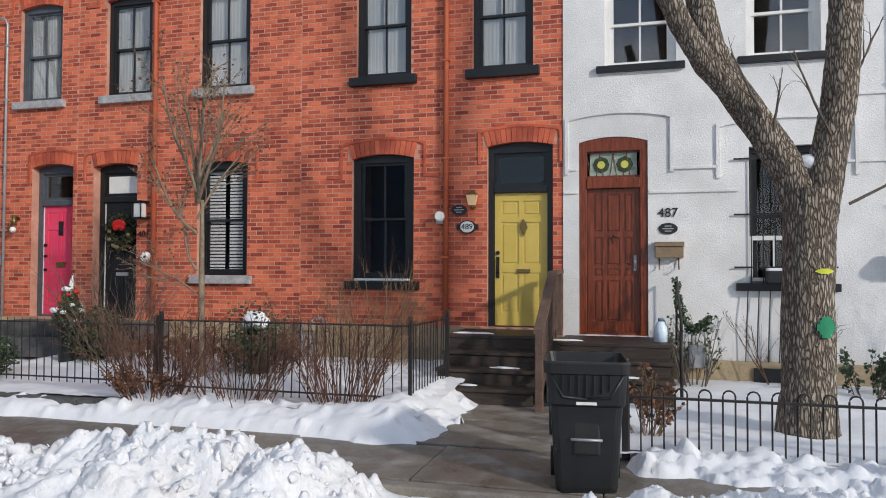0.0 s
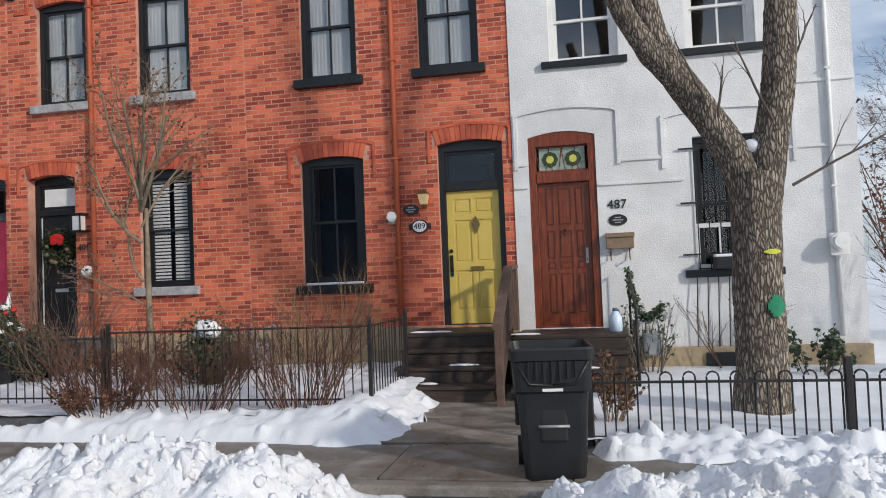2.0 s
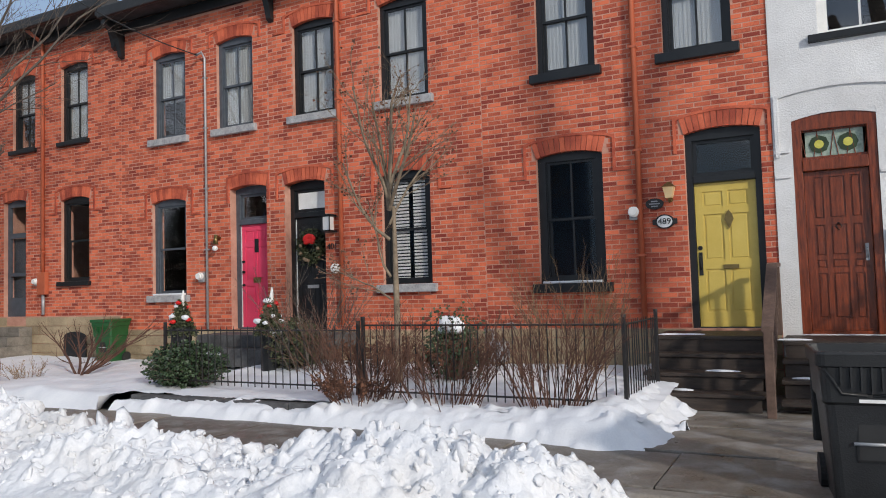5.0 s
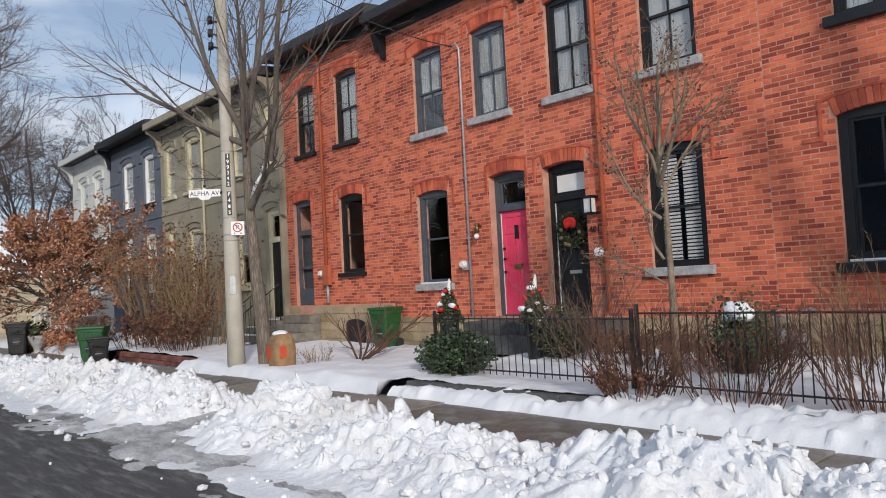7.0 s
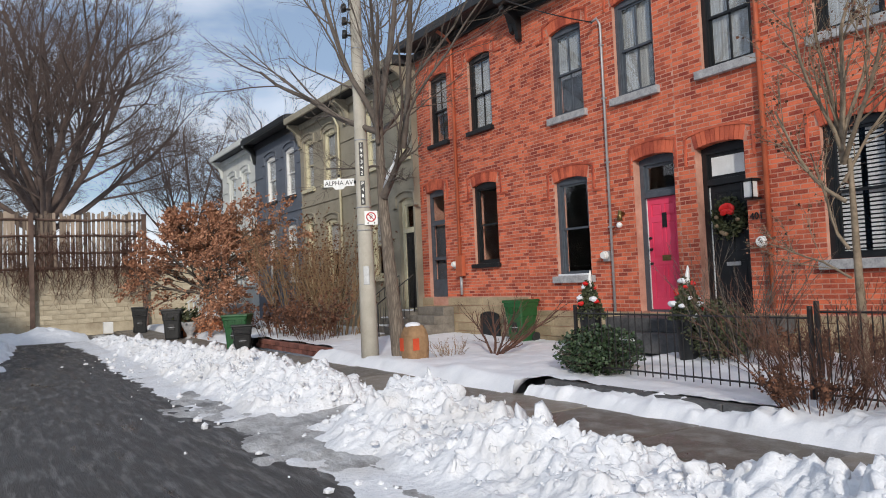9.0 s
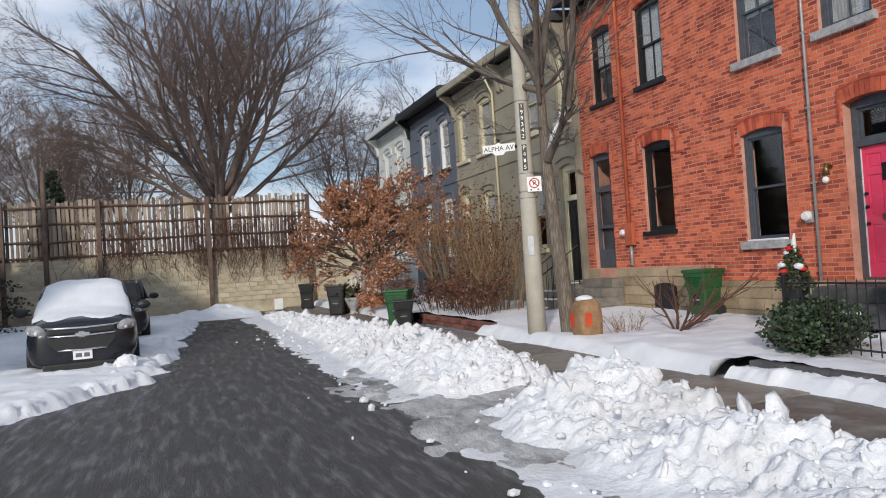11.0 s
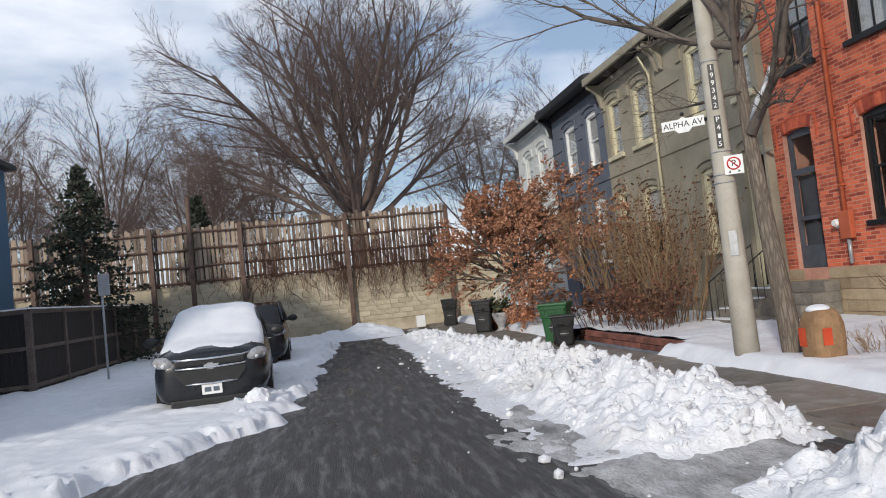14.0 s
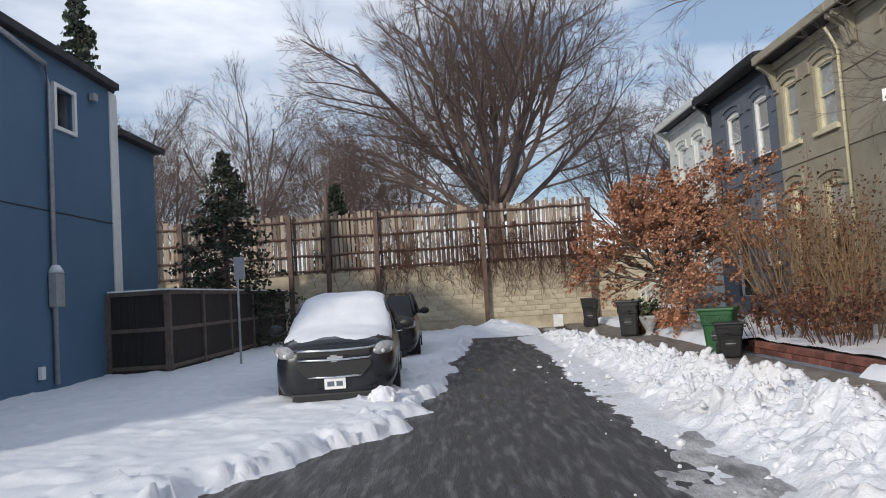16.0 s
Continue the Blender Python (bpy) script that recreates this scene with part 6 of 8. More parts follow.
# ---- copper beech, shrubs, small evergreens ----
bs = [(0, 0, 0, 4, 8, 0.06, 0.0), (8, 0.55, 0.6, 5, 5, 0.08, 0.0, 0.15), (7, 0.55, 0.6, 4, 4, 0.1, 0.0), (5, 0.5, 0.6, 3, 3, 0.12, 0.0), (0, 0, 0, 2, 3, 0.12, 0.0)]
bl = [((-27.1, 7.8, 1.3 + 0.06 * k), (math.cos(2.4 * k), math.sin(2.4 * k) * 0.8 - 0.1, 0.05 + 0.09 * k), 2.35 - 0.03 * k, 0.05) for k in range(17)]
bl += [((-27.0, 7.9, 2.2), (1.0, 0.25, 0.2), 3.6, 0.045), ((-27.0, 8.0, 2.5), (1.0, 0.4, 0.35), 3.2, 0.045), ((-27.0, 7.8, 2.0), (1.0, 0.0, 0.22), 3.4, 0.04)]
tree("beech_tree", "small tree holding its dry copper-orange leaves", (-27.2, 7.9, 0.1), (0, -0.05, 1), 2.0, 0.12, bs, (M["twig"], M["twig"], M["beech"]), 31, leaves=(8, 0.06), extra=bl)
def shrub(name, label, x, y, z, n, h, spread, material, seed, leaves=None, leafm=None, r=0.008, lean=0.35, cat="shrub", kids=4):
    rnd = random.Random(seed)
    w, lw = Wood(), Wood() if leaves else None
    spec = [(kids, 0.45, 0.35, 5, 4, 0.07, 0.03, 0.2), (3, 0.5, 0.45, 3, 3, 0.1, 0.03), (0, 0, 0, 2, 3, 0.1, 0.02)]
    for k in range(n):
        a = rnd.random() * 6.283
        rr = spread * math.sqrt(rnd.random())
        grow([w, w], (lw, *leaves) if leaves else None, rnd, Vector((x + math.cos(a) * rr * 0.6, y + math.sin(a) * rr * 0.4, z)), Vector((math.cos(a) * lean, math.sin(a) * lean, 1)).normalized(), h * (0.6 + 0.5 * rnd.random()), r, 0, spec)
    t = new(name)
    pydata("branchwork", w.v, w.f, material, t)
    if lw and lw.v:
        pydata("foliage", lw.v, lw.f, leafm, t)["kind"] = "stuff"
    return tagged(t, label, cat)
shrub("tall_shrub", "tall bare brown shrub in front of the olive house", -21.6, 9.2, 0.1, 60, 2.9, 1.9, M["grass"], 51, (2, 0.05), M["deadleaf"], 0.014, 0.22)
shrub("tall_shrub", "tall bare brown shrub in front of the olive house", -19.9, 9.3, 0.1, 50, 2.5, 1.5, M["grass"], 52, (2, 0.05), M["deadleaf"], 0.014, 0.22)
shrub("low_shrub", "low rusty-leaved shrub above the brick edging", -19.0, 8.4, 0.15, 30, 1.05, 1.1, M["shrub"], 53, (3, 0.06), M["deadleaf"], 0.01, 0.4)
shrub("low_shrub", "low rusty-leaved shrub above the brick edging", -21.0, 8.1, 0.15, 26, 1.0, 1.1, M["shrub"], 54, (3, 0.06), M["deadleaf"], 0.01, 0.4)
shrub("rose_bush", "tangled red-brown bare rose bush through the iron fence", -5.75, 7.85, 0.2, 46, 1.15, 0.75, M["shrub"], 55, None, None, 0.007, 0.5)
shrub("rose_bush", "red-brown bare canes in front of the iron fence", -4.6, 7.75, 0.2, 46, 0.9, 0.7, M["shrub"], 56, None, None, 0.006, 0.55)
shrub("rose_bush", "red-brown bare canes at the fence corner", -3.4, 7.85, 0.2, 56, 1.1, 0.6, M["shrub"], 57, None, None, 0.007, 0.4)
shrub("dry_clump", "clump of withered dark leaves at the fence foot", -5.7, 7.65, 0.22, 40, 0.36, 0.5, M["shrub"], 58, (2, 0.026), M["deadleaf"], 0.006, 0.6, "dry plants")
shrub("dry_clump", "withered brown perennials inside the fence", -5.4, 9.5, 0.28, 60, 0.5, 0.9, M["shrub"], 59, (2, 0.035), M["deadleaf"], 0.006, 0.5, "dry plants")
shrub("dry_clump", "withered brown perennials inside the fence", -6.7, 9.6, 0.28, 50, 0.5, 0.9, M["shrub"], 60, (2, 0.035), M["deadleaf"], 0.006, 0.5, "dry plants")
shrub("wispy_bush", "pale wispy bare bush under the ground-floor window", -4.0, 10.5, 0.3, 36, 1.35, 0.8, M["grass"], 61, None, None, 0.006, 0.35)
shrub("wispy_bush", "tangled bare bush beside the black door", -7.9, 9.6, 0.3, 22, 1.45, 0.6, M["twig"], 62, None, None, 0.008, 0.45)
shrub("gnarled_bush", "gnarled little bare shrub on the snowy lawn", -12.2, 8.87, 0.2, 6, 1.35, 0.2, M["shrub"], 63, None, None, 0.026, 1.7, kids=9)
shrub("dry_clump", "low dry twigs poking out of the lawn snow", -12.7, 8.3, 0.15, 18, 0.42, 0.6, M["grass"], 64, None, None, 0.005, 0.8, "dry plants")
shrub("bare_hedge", "big brown bare hedge at the corner of the stucco house", 4.4, 10.2, 0.1, 60, 1.8, 1.0, M["twig"], 65, None, None, 0.009, 0.45)
shrub("bare_hedge", "brown leafy hedge farther along the side yard", 7.5, 17, 0.0, 60, 4.2, 2.2, M["shrub"], 66, (3, 0.09), M["deadleaf"], 0.02, 0.35)
shrub("evergreen_shrub", "small dark evergreen behind the maple", 2.35, 10.3, 0.1, 14, 0.6, 0.3, M["twig"], 67, (4, 0.045), M["green"], 0.008, 0.4)
shrub("dry_clump", "frosted dead stalks behind the hooped railing", -0.25, 7.75, 0.1, 18, 0.6, 0.25, M["grass"], 68, (2, 0.04), M["deadleaf"], 0.006, 0.4, "dry plants")
shrub("climber", "dark climbing shrub against the stucco wall", 0.35, 10.7, 0.1, 20, 0.9, 0.3, M["twig"], 69, (1, 0.04), M["green"], 0.01, 0.3)
shrub("climber", "bare thorny climber under the barred window", 1.5, 10.9, 0.2, 14, 1.0, 0.5, M["shrub"], 70, None, None, 0.008, 0.5)
def bushball(name, label, x, y, z, rx, rz, n, size, material, seed, snow=0, cat="shrub"):
    rnd = random.Random(seed)
    w, lw, sw = Wood(), Wood(), Wood()
    for k in range(n):
        v = Vector((rnd.gauss(0, 1), rnd.gauss(0, 1), rnd.gauss(0, 1))).normalized() * (0.5 + 0.55 * rnd.random())
        p = Vector((x + v.x * rx, y + v.y * rx, max(z + rz + v.z * rz, z)))
        if k % 6 == 0:
            w.limb([Vector((x, y, z)), Vector((x, y, z)).lerp(p, 0.5) + Vector((0, 0, 0.05)), p], [0.012, 0.008, 0.003], 3)
        lw.leaf(p, size * (0.6 + 0.8 * rnd.random()), rnd)
    t = new(name)
    pydata("branchwork", w.v, w.f, M["twig"], t)
    pydata("foliage", lw.v, lw.f, material, t)["kind"] = "stuff"
    for k in range(snow):
        bm = bmesh.new()
        a, q = rnd.random() * 6.283, rnd.random() ** 0.5 * rx * 0.75
        s = 0.05 + 0.09 * rnd.random()
        bmesh.ops.create_icosphere(bm, subdivisions=2, radius=1, matrix=Matrix.Translation((x + math.cos(a) * q, y + math.sin(a) * q, z + rz * (1.75 - 0.5 * q / rx))) @ Matrix.Diagonal((s * 1.3, s * 1.2, s * 0.7, 1)))
        for vv in bm.verts:
            vv.co += Vector((rnd.gauss(0, 0.008), rnd.gauss(0, 0.008), rnd.gauss(0, 0.008)))
        part("snow", bm, M["snow"], t, "lump of snow")
    return tagged(t, label, cat)
bushball("evergreen_shrub", "dense dark green rhododendron by the low fence", -9.1, 8.35, 0.2, 0.58, 0.33, 4200, 0.042, M["green"], 71, 3)
bushball("cedar_shrub", "drooping olive-green cedar boughs beside the stoop", -8.4, 9.9, 0.3, 0.46, 0.42, 2200, 0.042, M["olivegreen"], 72, 2)
def planter_arrangement(x, y, seed, label):
    t = tagged(new("planter"), label, "planter")
    bm = bmesh.new()
    tube(bm, [(x, y, 0.25), (x, y, 0.3), (x, y, 0.92), (x, y, 1.0)], [0.13, 0.14, 0.17, 0.18], 16)
    part("pot", bm, M["black"], t)
    rnd = random.Random(seed)
    lw = Wood()
    for k in range(2400):
        up = rnd.random() ** 1.3
        a, q = rnd.random() * 6.283, 0.27 * (1 - up * 0.85) * rnd.random() ** 0.5
        lw.leaf(Vector((x + q * math.cos(a), y + q * math.sin(a), 0.96 + 0.5 * up - 0.1 * q / 0.27)), 0.04, rnd)
    pydata("greenery", lw.v, lw.f, M["olivegreen"], t)["kind"] = "stuff"
    for k in range(18):
        bm = bmesh.new()
        up = rnd.random()
        a, q = rnd.random() * 6.283, 0.24 * (1 - up * 0.8)
        p = (x + q * math.cos(a), y + q * math.sin(a), 1.0 + up * 0.42)
        bmesh.ops.create_icosphere(bm, subdivisions=2, radius=0.028 + 0.03 * rnd.random(), matrix=Matrix.Translation(p) @ Matrix.Diagonal((1.3, 1.1, 0.8, 1)))
        for v in bm.verts:
            v.co += Vector((rnd.gauss(0, 0.004), rnd.gauss(0, 0.004), rnd.gauss(0, 0.004)))
        part("bauble" if k < 6 else "snow", bm, M["red"] if k < 6 else M["snow"], t)
    bm = bmesh.new()
    tube(bm, [(x + 0.03, y, 1.0), (x + 0.03, y, 1.48), (x + 0.05, y, 1.62)], [0.03, 0.035, 0.012], 7)
    part("birch_stick", bm, M["white"], t, "pale birch stick")
    return t
planter_arrangement(-10.55, 9.6, 81, "winter planter of greens, red baubles and snow by the pink door")
planter_arrangement(-8.75, 9.75, 82, "winter planter of greens and red baubles between the doors")
pot = tagged(new("yard_urn"), "dark urn of evergreen capped with snow inside the fence", "planter")
bm = bmesh.new(); tube(bm, [(-5.25, 9.3, 0.25), (-5.25, 9.3, 0.8), (-5.25, 9.3, 0.86)], [0.13, 0.18, 0.19], 16); part("pot", bm, M["shrub"], pot)
rnd = random.Random(83); lw = Wood()
for k in range(1800):
    lw.leaf(Vector((-5.25 + rnd.gauss(0, 0.17), 9.25 + rnd.gauss(0, 0.15), 0.75 + rnd.gauss(0, 0.2))), 0.042, rnd)
pydata("greenery", lw.v, lw.f, M["green"], pot)["kind"] = "stuff"
for k in range(8):
    bm = bmesh.new()
    bmesh.ops.create_icosphere(bm, subdivisions=2, radius=1, matrix=Matrix.Translation((-5.25 + rnd.gauss(0, 0.11), 9.18 + rnd.gauss(0, 0.06), 0.98 + rnd.random() * 0.12)) @ Matrix.Diagonal((0.1, 0.09, 0.07, 1)))
    part("snow", bm, M["snow"], pot, "lump of snow")
# wreath on the black door
wr = tagged(new("door_wreath"), "evergreen wreath with a red bow on the black door", "wreath")
rnd = random.Random(84); lw = Wood()
for k in range(1400):
    a = rnd.random() * 6.283
    q = 0.22 + rnd.gauss(0, 0.05)
    lw.leaf(Vector((-9.15 + q * math.cos(a), dy2 - 0.06 + rnd.gauss(0, 0.03), 2.36 + q * math.sin(a))), 0.045, rnd)
pydata("greenery", lw.v, lw.f, M["olivegreen"], wr)["kind"] = "stuff"
bm = bmesh.new()
for sx, sz in ((-1, 0.3), (1, 0.3), (-0.7, -1), (0.7, -1), (0, 0.7)):
    bmesh.ops.create_icosphere(bm, subdivisions=2, radius=1, matrix=Matrix.Translation((-9.13 + 0.07 * sx, dy2 - 0.13, 2.5 + 0.05 * sz)) @ Matrix.Rotation(sx * 0.6, 4, "Y") @ Matrix.Diagonal((0.085, 0.03, 0.055, 1)))
part("bow", bm, M["red"], wr, "red ribbon bow")
for k in range(8):
    a = rnd.random() * 6.283
    bm = bmesh.new()
    bmesh.ops.create_icosphere(bm, subdivisions=2, radius=0.035, matrix=Matrix.Translation((-9.15 + 0.2 * math.cos(a), dy2 - 0.12, 2.3 + 0.2 * math.sin(a))))
    part("pine_cone", bm, M["brown"], wr)
bm = bmesh.new()
box(bm, -10.98, -8.0, 10.35, YF - 0.06, 0.6, 0.82, 0.01)
box(bm, -10.6, -8.3, 10.05, 10.35, 0.3, 0.6, 0.01)
tagged(link("stone_stoop", bm, M["kerb"]), "low dark shared stoop before the pink and black doors", "stoop")

# ---- iron fences ----
def picket_fence(label, pts, z0, z1, gap=0.115, spike=0.06, posts=True, rails=(0.06, 0.8), r=0.0095):
    f = tagged(new("iron_fence"), label, "fence")
    me = None
    rise = z1 - z0
    for (xa, ya), (xb, yb) in zip(pts, pts[1:]):
        L = math.hypot(xb - xa, yb - ya)
        n = int(L / gap)
        for fr in rails:
            bm = bmesh.new()
            tube(bm, [(xa, ya, z0 + rise * fr), (xb, yb, z0 + rise * fr)], 0.011, 4)
            part("rail", bm, M["iron"], f)
        for k in range(n + 1):
            t = k / n
            x, y = xa + (xb - xa) * t, ya + (yb - ya) * t
            if me is None:
                bm = bmesh.new()
                tube(bm, [(0, 0, 0), (0, 0, rise - spike), (0, 0, rise)], [r, r, 0.002], 5)
                me = bpy.data.meshes.new("picket"); bm.to_mesh(me); bm.free(); me.materials.append(M["iron"])
            p = new("picket", me); p.parent = f; p.location = (x, y, z0); p.rotation_euler = (0, radians(random.gauss(0, 0.5)), 0)
    if posts:
        for x, y in pts:
            bm = bmesh.new()
            box(bm, x - 0.02, x + 0.02, y - 0.02, y + 0.02, z0 - 0.15, z1 + 0.03, 0.004)
            disc(bm, (x, y, z1 + 0.03), 0.026, 0.03, 10, "z")
            part("post", bm, M["iron"], f)
    return f
picket_fence("black wrought-iron picket fence round the front yard", [(-5.88, 8.1), (-2.72, 8.1), (-2.68, 9.5)], 0.26, 1.15, rails=(0.07, 0.95), r=0.0075, gap=0.1)
picket_fence("low black iron picket fence along the pink house yard", [(-9.25, 8.1), (-5.95, 8.1)], 0.3, 1.1, gap=0.115, rails=(0.07, 0.93), r=0.0075)
hf = tagged(new("hooped_fence"), "low black hoop-topped iron railing before the maple", "fence")
hoop_me = None
FY = 7.1
for k in range(27):
    x = -0.34 + k * 0.192
    if hoop_me is None:
        bm = bmesh.new()
        R = 0.05
        tube(bm, [(-R, 0, 0.08), (-R, 0, 0.66)] + [(-R * math.cos(a), 0, 0.66 + R * math.sin(a)) for a in (0.5, 1.05, 1.57, 2.1, 2.64)] + [(R, 0, 0.66), (R, 0, 0.08)], 0.0085, 6)
        hoop_me = bpy.data.meshes.new("hoop"); bm.to_mesh(hoop_me); bm.free(); hoop_me.materials.append(M["iron"])
    o = new("hoop", hoop_me); o.parent = hf; o.location = (x, FY, 0)
for z in (0.14, 0.615):
    boxpart("rail", (-0.45, 4.85, FY - 0.018, FY + 0.018, z, z + 0.02), M["iron"], hf)
for x in (-0.42, 1.68, 3.8):
    boxpart("post", (x - 0.03, x + 0.03, FY - 0.03, FY + 0.03, 0.0, 0.82), M["iron"], hf, bevel=0.008)

# ---- wheeled bins ----
NB = 20
def rounded(hw, hd, c):
    """The outline of a rounded rectangle, from its front edge round."""
    return [(sx * (hw - c) + c * math.cos(a0 + k * math.pi / 8), sy * (hd - c) + c * math.sin(a0 + k * math.pi / 8)) for sx, sy, a0 in ((-1, -1, math.pi), (1, -1, 1.5 * math.pi), (1, 1, 0.0), (-1, 1, 0.5 * math.pi)) for k in range(5)]
def wheeled_bin(x, y, z, w, h, rot, body, lid, label, lid_open=False, number=False):
    """A tapering wheeled bin, its front towards -y."""
    t = tagged(new("wheeled_bin"), label, "bin")
    d = w * 1.12
    b = 0.8
    bm = bmesh.new()
    lev = [(0.0, b * 0.93), (0.015, b * 0.97), (0.06, b), (0.55, 0.9), (0.66, 0.93), (0.68, 0.99), (0.90, 1.03), (0.91, 1.09), (0.985, 1.1), (1.0, 1.08)]
    rings = []
    for fz, s in lev:
        hw, hd, c = w / 2 * s, d / 2 * s, 0.06 * w
        rings.append([bm.verts.new((px, py, h * fz)) for px, py in rounded(hw, hd, c * 1.6)])
    bm.faces.new(rings[0][::-1])
    for r, q in zip(rings, rings[1:]):
        for k in range(NB):
            bm.faces.new((r[k], r[(k + 1) % NB], q[(k + 1) % NB], q[k]))
    if lid_open:
        ins = []
        for fz, s in ((1.0, 1.02), (0.75, 0.88)):
            hw, hd = w / 2 * s, d / 2 * s
            ins.append([bm.verts.new((px, py, h * fz)) for px, py in rounded(hw, hd, 0.1 * w)])
        for k in range(NB):
            bm.faces.new((rings[-1][k], rings[-1][(k + 1) % NB], ins[0][(k + 1) % NB], ins[0][k]))
            bm.faces.new((ins[0][k], ins[0][(k + 1) % NB], ins[1][(k + 1) % NB], ins[1][k]))
        bm.faces.new(ins[1])
    else:
        bm.faces.new(rings[-1])
    part("body", bm, body, t)
    if not lid_open:
        bm = bmesh.new()
        vs = box(bm, -w * 0.58, w * 0.58, -d * 0.58, d * 0.58, h * 1.0, h * 1.07, 0.02)
        part("lid", bm, lid, t)
    else:
        bm = bmesh.new()
        box(bm, -w * 0.5, w * 0.5, d * 0.56, d * 0.6, h * 0.3, h * 1.0, 0.015)
        part("lid", bm, lid, t, "lid folded open at the back")
    bm = bmesh.new()
    for k in range(7):
        x0 = -w * 0.3 + k * w * 0.1
        box(bm, x0 - 0.006, x0 + 0.006, -d * 0.54, -d * 0.45, h * (0.74 + 0.05 * abs(k - 3) / 3), h * 0.905)
    part("ribs", bm, body, t)
    for s in (-1, 1):
        bm = bmesh.new()
        tube(bm, [(s * w * 0.46, -d * 0.512, h * 0.9), (s * w * 0.3, -d * 0.5, h * 0.735), (0, -d * 0.498, h * 0.725)], 0.012, 6)
        part("grip_edge", bm, body, t)
    # no real hollow: a black block gives the channel's shade by colour
    bm = bmesh.new()
    box(bm, -w * 0.18, w * 0.18, -d * 0.449, -d * 0.3, h * 0.3, h * 0.58, 0.02)
    part("front_recess", bm, M["ink"], t, "black front panel painted as a shaded channel")
    bm = bmesh.new()
    tube(bm, [(-w * 0.2, -d * 0.46, h * 0.42), (w * 0.2, -d * 0.46, h * 0.42)], 0.012, 6)
    part("catch_bar", bm, M["zinc"], t)
    for s in (-1, 1):
        bm = bmesh.new()
        disc(bm, (s * w * 0.42 - 0.03, d * 0.4, 0.12), 0.12, 0.06, 18, "x")
        part("wheel", bm, M["tyre"], t)
    bm = bmesh.new()
    tube(bm, [(-w * 0.4, d * 0.5, h * 0.94), (-w * 0.4, d * 0.66, h * 0.97), (w * 0.4, d * 0.66, h * 0.97), (w * 0.4, d * 0.5, h * 0.94)], 0.016, 6)
    part("handle", bm, body, t)
    if number:
        for k, ww_ in enumerate((0.15, 0.15)):
            boxpart("serial_label", (-ww_ / 2, ww_ / 2, -d * 0.497, -d * 0.492, h * (0.715 - 0.035 * k), h * (0.74 - 0.035 * k)), M["sign"], t, "white serial lettering")
    t.matrix_basis = pose(x, y, z, 0, 0, rot)
    return t
wheeled_bin(-0.7, 6.3, 0.05, 0.575, 1.0, 6, M["binblack"], M["binblack"], "large black wheeled garbage bin with open lid on the pavement", True, True)
wheeled_bin(-13.85, 10.8, 0.18, 0.46, 0.86, 10, M["bingreen"], M["bingreen"], "green wheeled bin against the stone plinth")
wheeled_bin(-20.5, 6.85, 0.08, 0.58, 0.8, 60, M["bingreen"], M["bingreen"], "green wheeled bin at the snowy kerb")
wheeled_bin(-19.65, 6.7, 0.08, 0.44, 0.58, 75, M["binblack"], M["binblack"], "small black wheeled bin at the snowy kerb")
wheeled_bin(-26.4, 6.5, 0.08, 0.55, 0.9, 70, M["binblack"], M["binblack"], "black wheeled bin by the orange planters")
wheeled_bin(-32.2, 6.5, 0.05, 0.55, 0.95, 80, M["binblack"], M["binblack"], "black wheeled bin near the retaining wall")
for x, y, s in ((-27.3, 7.1, 0.42), (-26.6, 7.7, 0.45), (-27.9, 8.0, 0.4)):
    t = tagged(new("clay_pot"), "large orange clay pot heaped with snow", "planter", "clay pots")
    bm = bmesh.new(); tube(bm, [(x, y, 0.05), (x, y, 0.3), (x, y, 0.62), (x, y, 0.7)], [s * 0.7, s, s * 0.95, s * 0.8], 20); part("pot", bm, M["terracotta"], t)
    bm = bmesh.new(); bmesh.ops.create_icosphere(bm, subdivisions=3, radius=1, matrix=Matrix.Translation((x, y, 0.7)) @ Matrix.Diagonal((s * 0.85, s * 0.85, 0.16, 1))); part("snow", bm, M["snow"], t)
t = tagged(new("stone_urn"), "pale stone urn with dry greens", "planter")
bm = bmesh.new(); tube(bm, [(-26.3, 7.0, 0.05), (-26.3, 7.0, 0.12), (-26.3, 7.0, 0.2), (-26.3, 7.0, 0.5), (-26.3, 7.0, 0.6)], [0.2, 0.1, 0.1, 0.26, 0.3], 16); part("bowl", bm, M["sillstone"], t)
rnd = random.Random(90); lw = Wood()
for k in range(200): lw.leaf(Vector((-26.3 + rnd.gauss(0, .2), 7 + rnd.gauss(0, .2), 0.65 + abs(rnd.gauss(0, .15)))), 0.12, rnd)
pydata("greenery", lw.v, lw.f, M["olivegreen"], t)["kind"] = "stuff"
boxpart("white_crate", (-34.0, -33.7, 5.4, 5.75, 0.05, 0.5), M["white"], None, bevel=0.02)
tagged(bpy.data.objects["white_crate"], "small white crate on the snow by the wall", "crate")

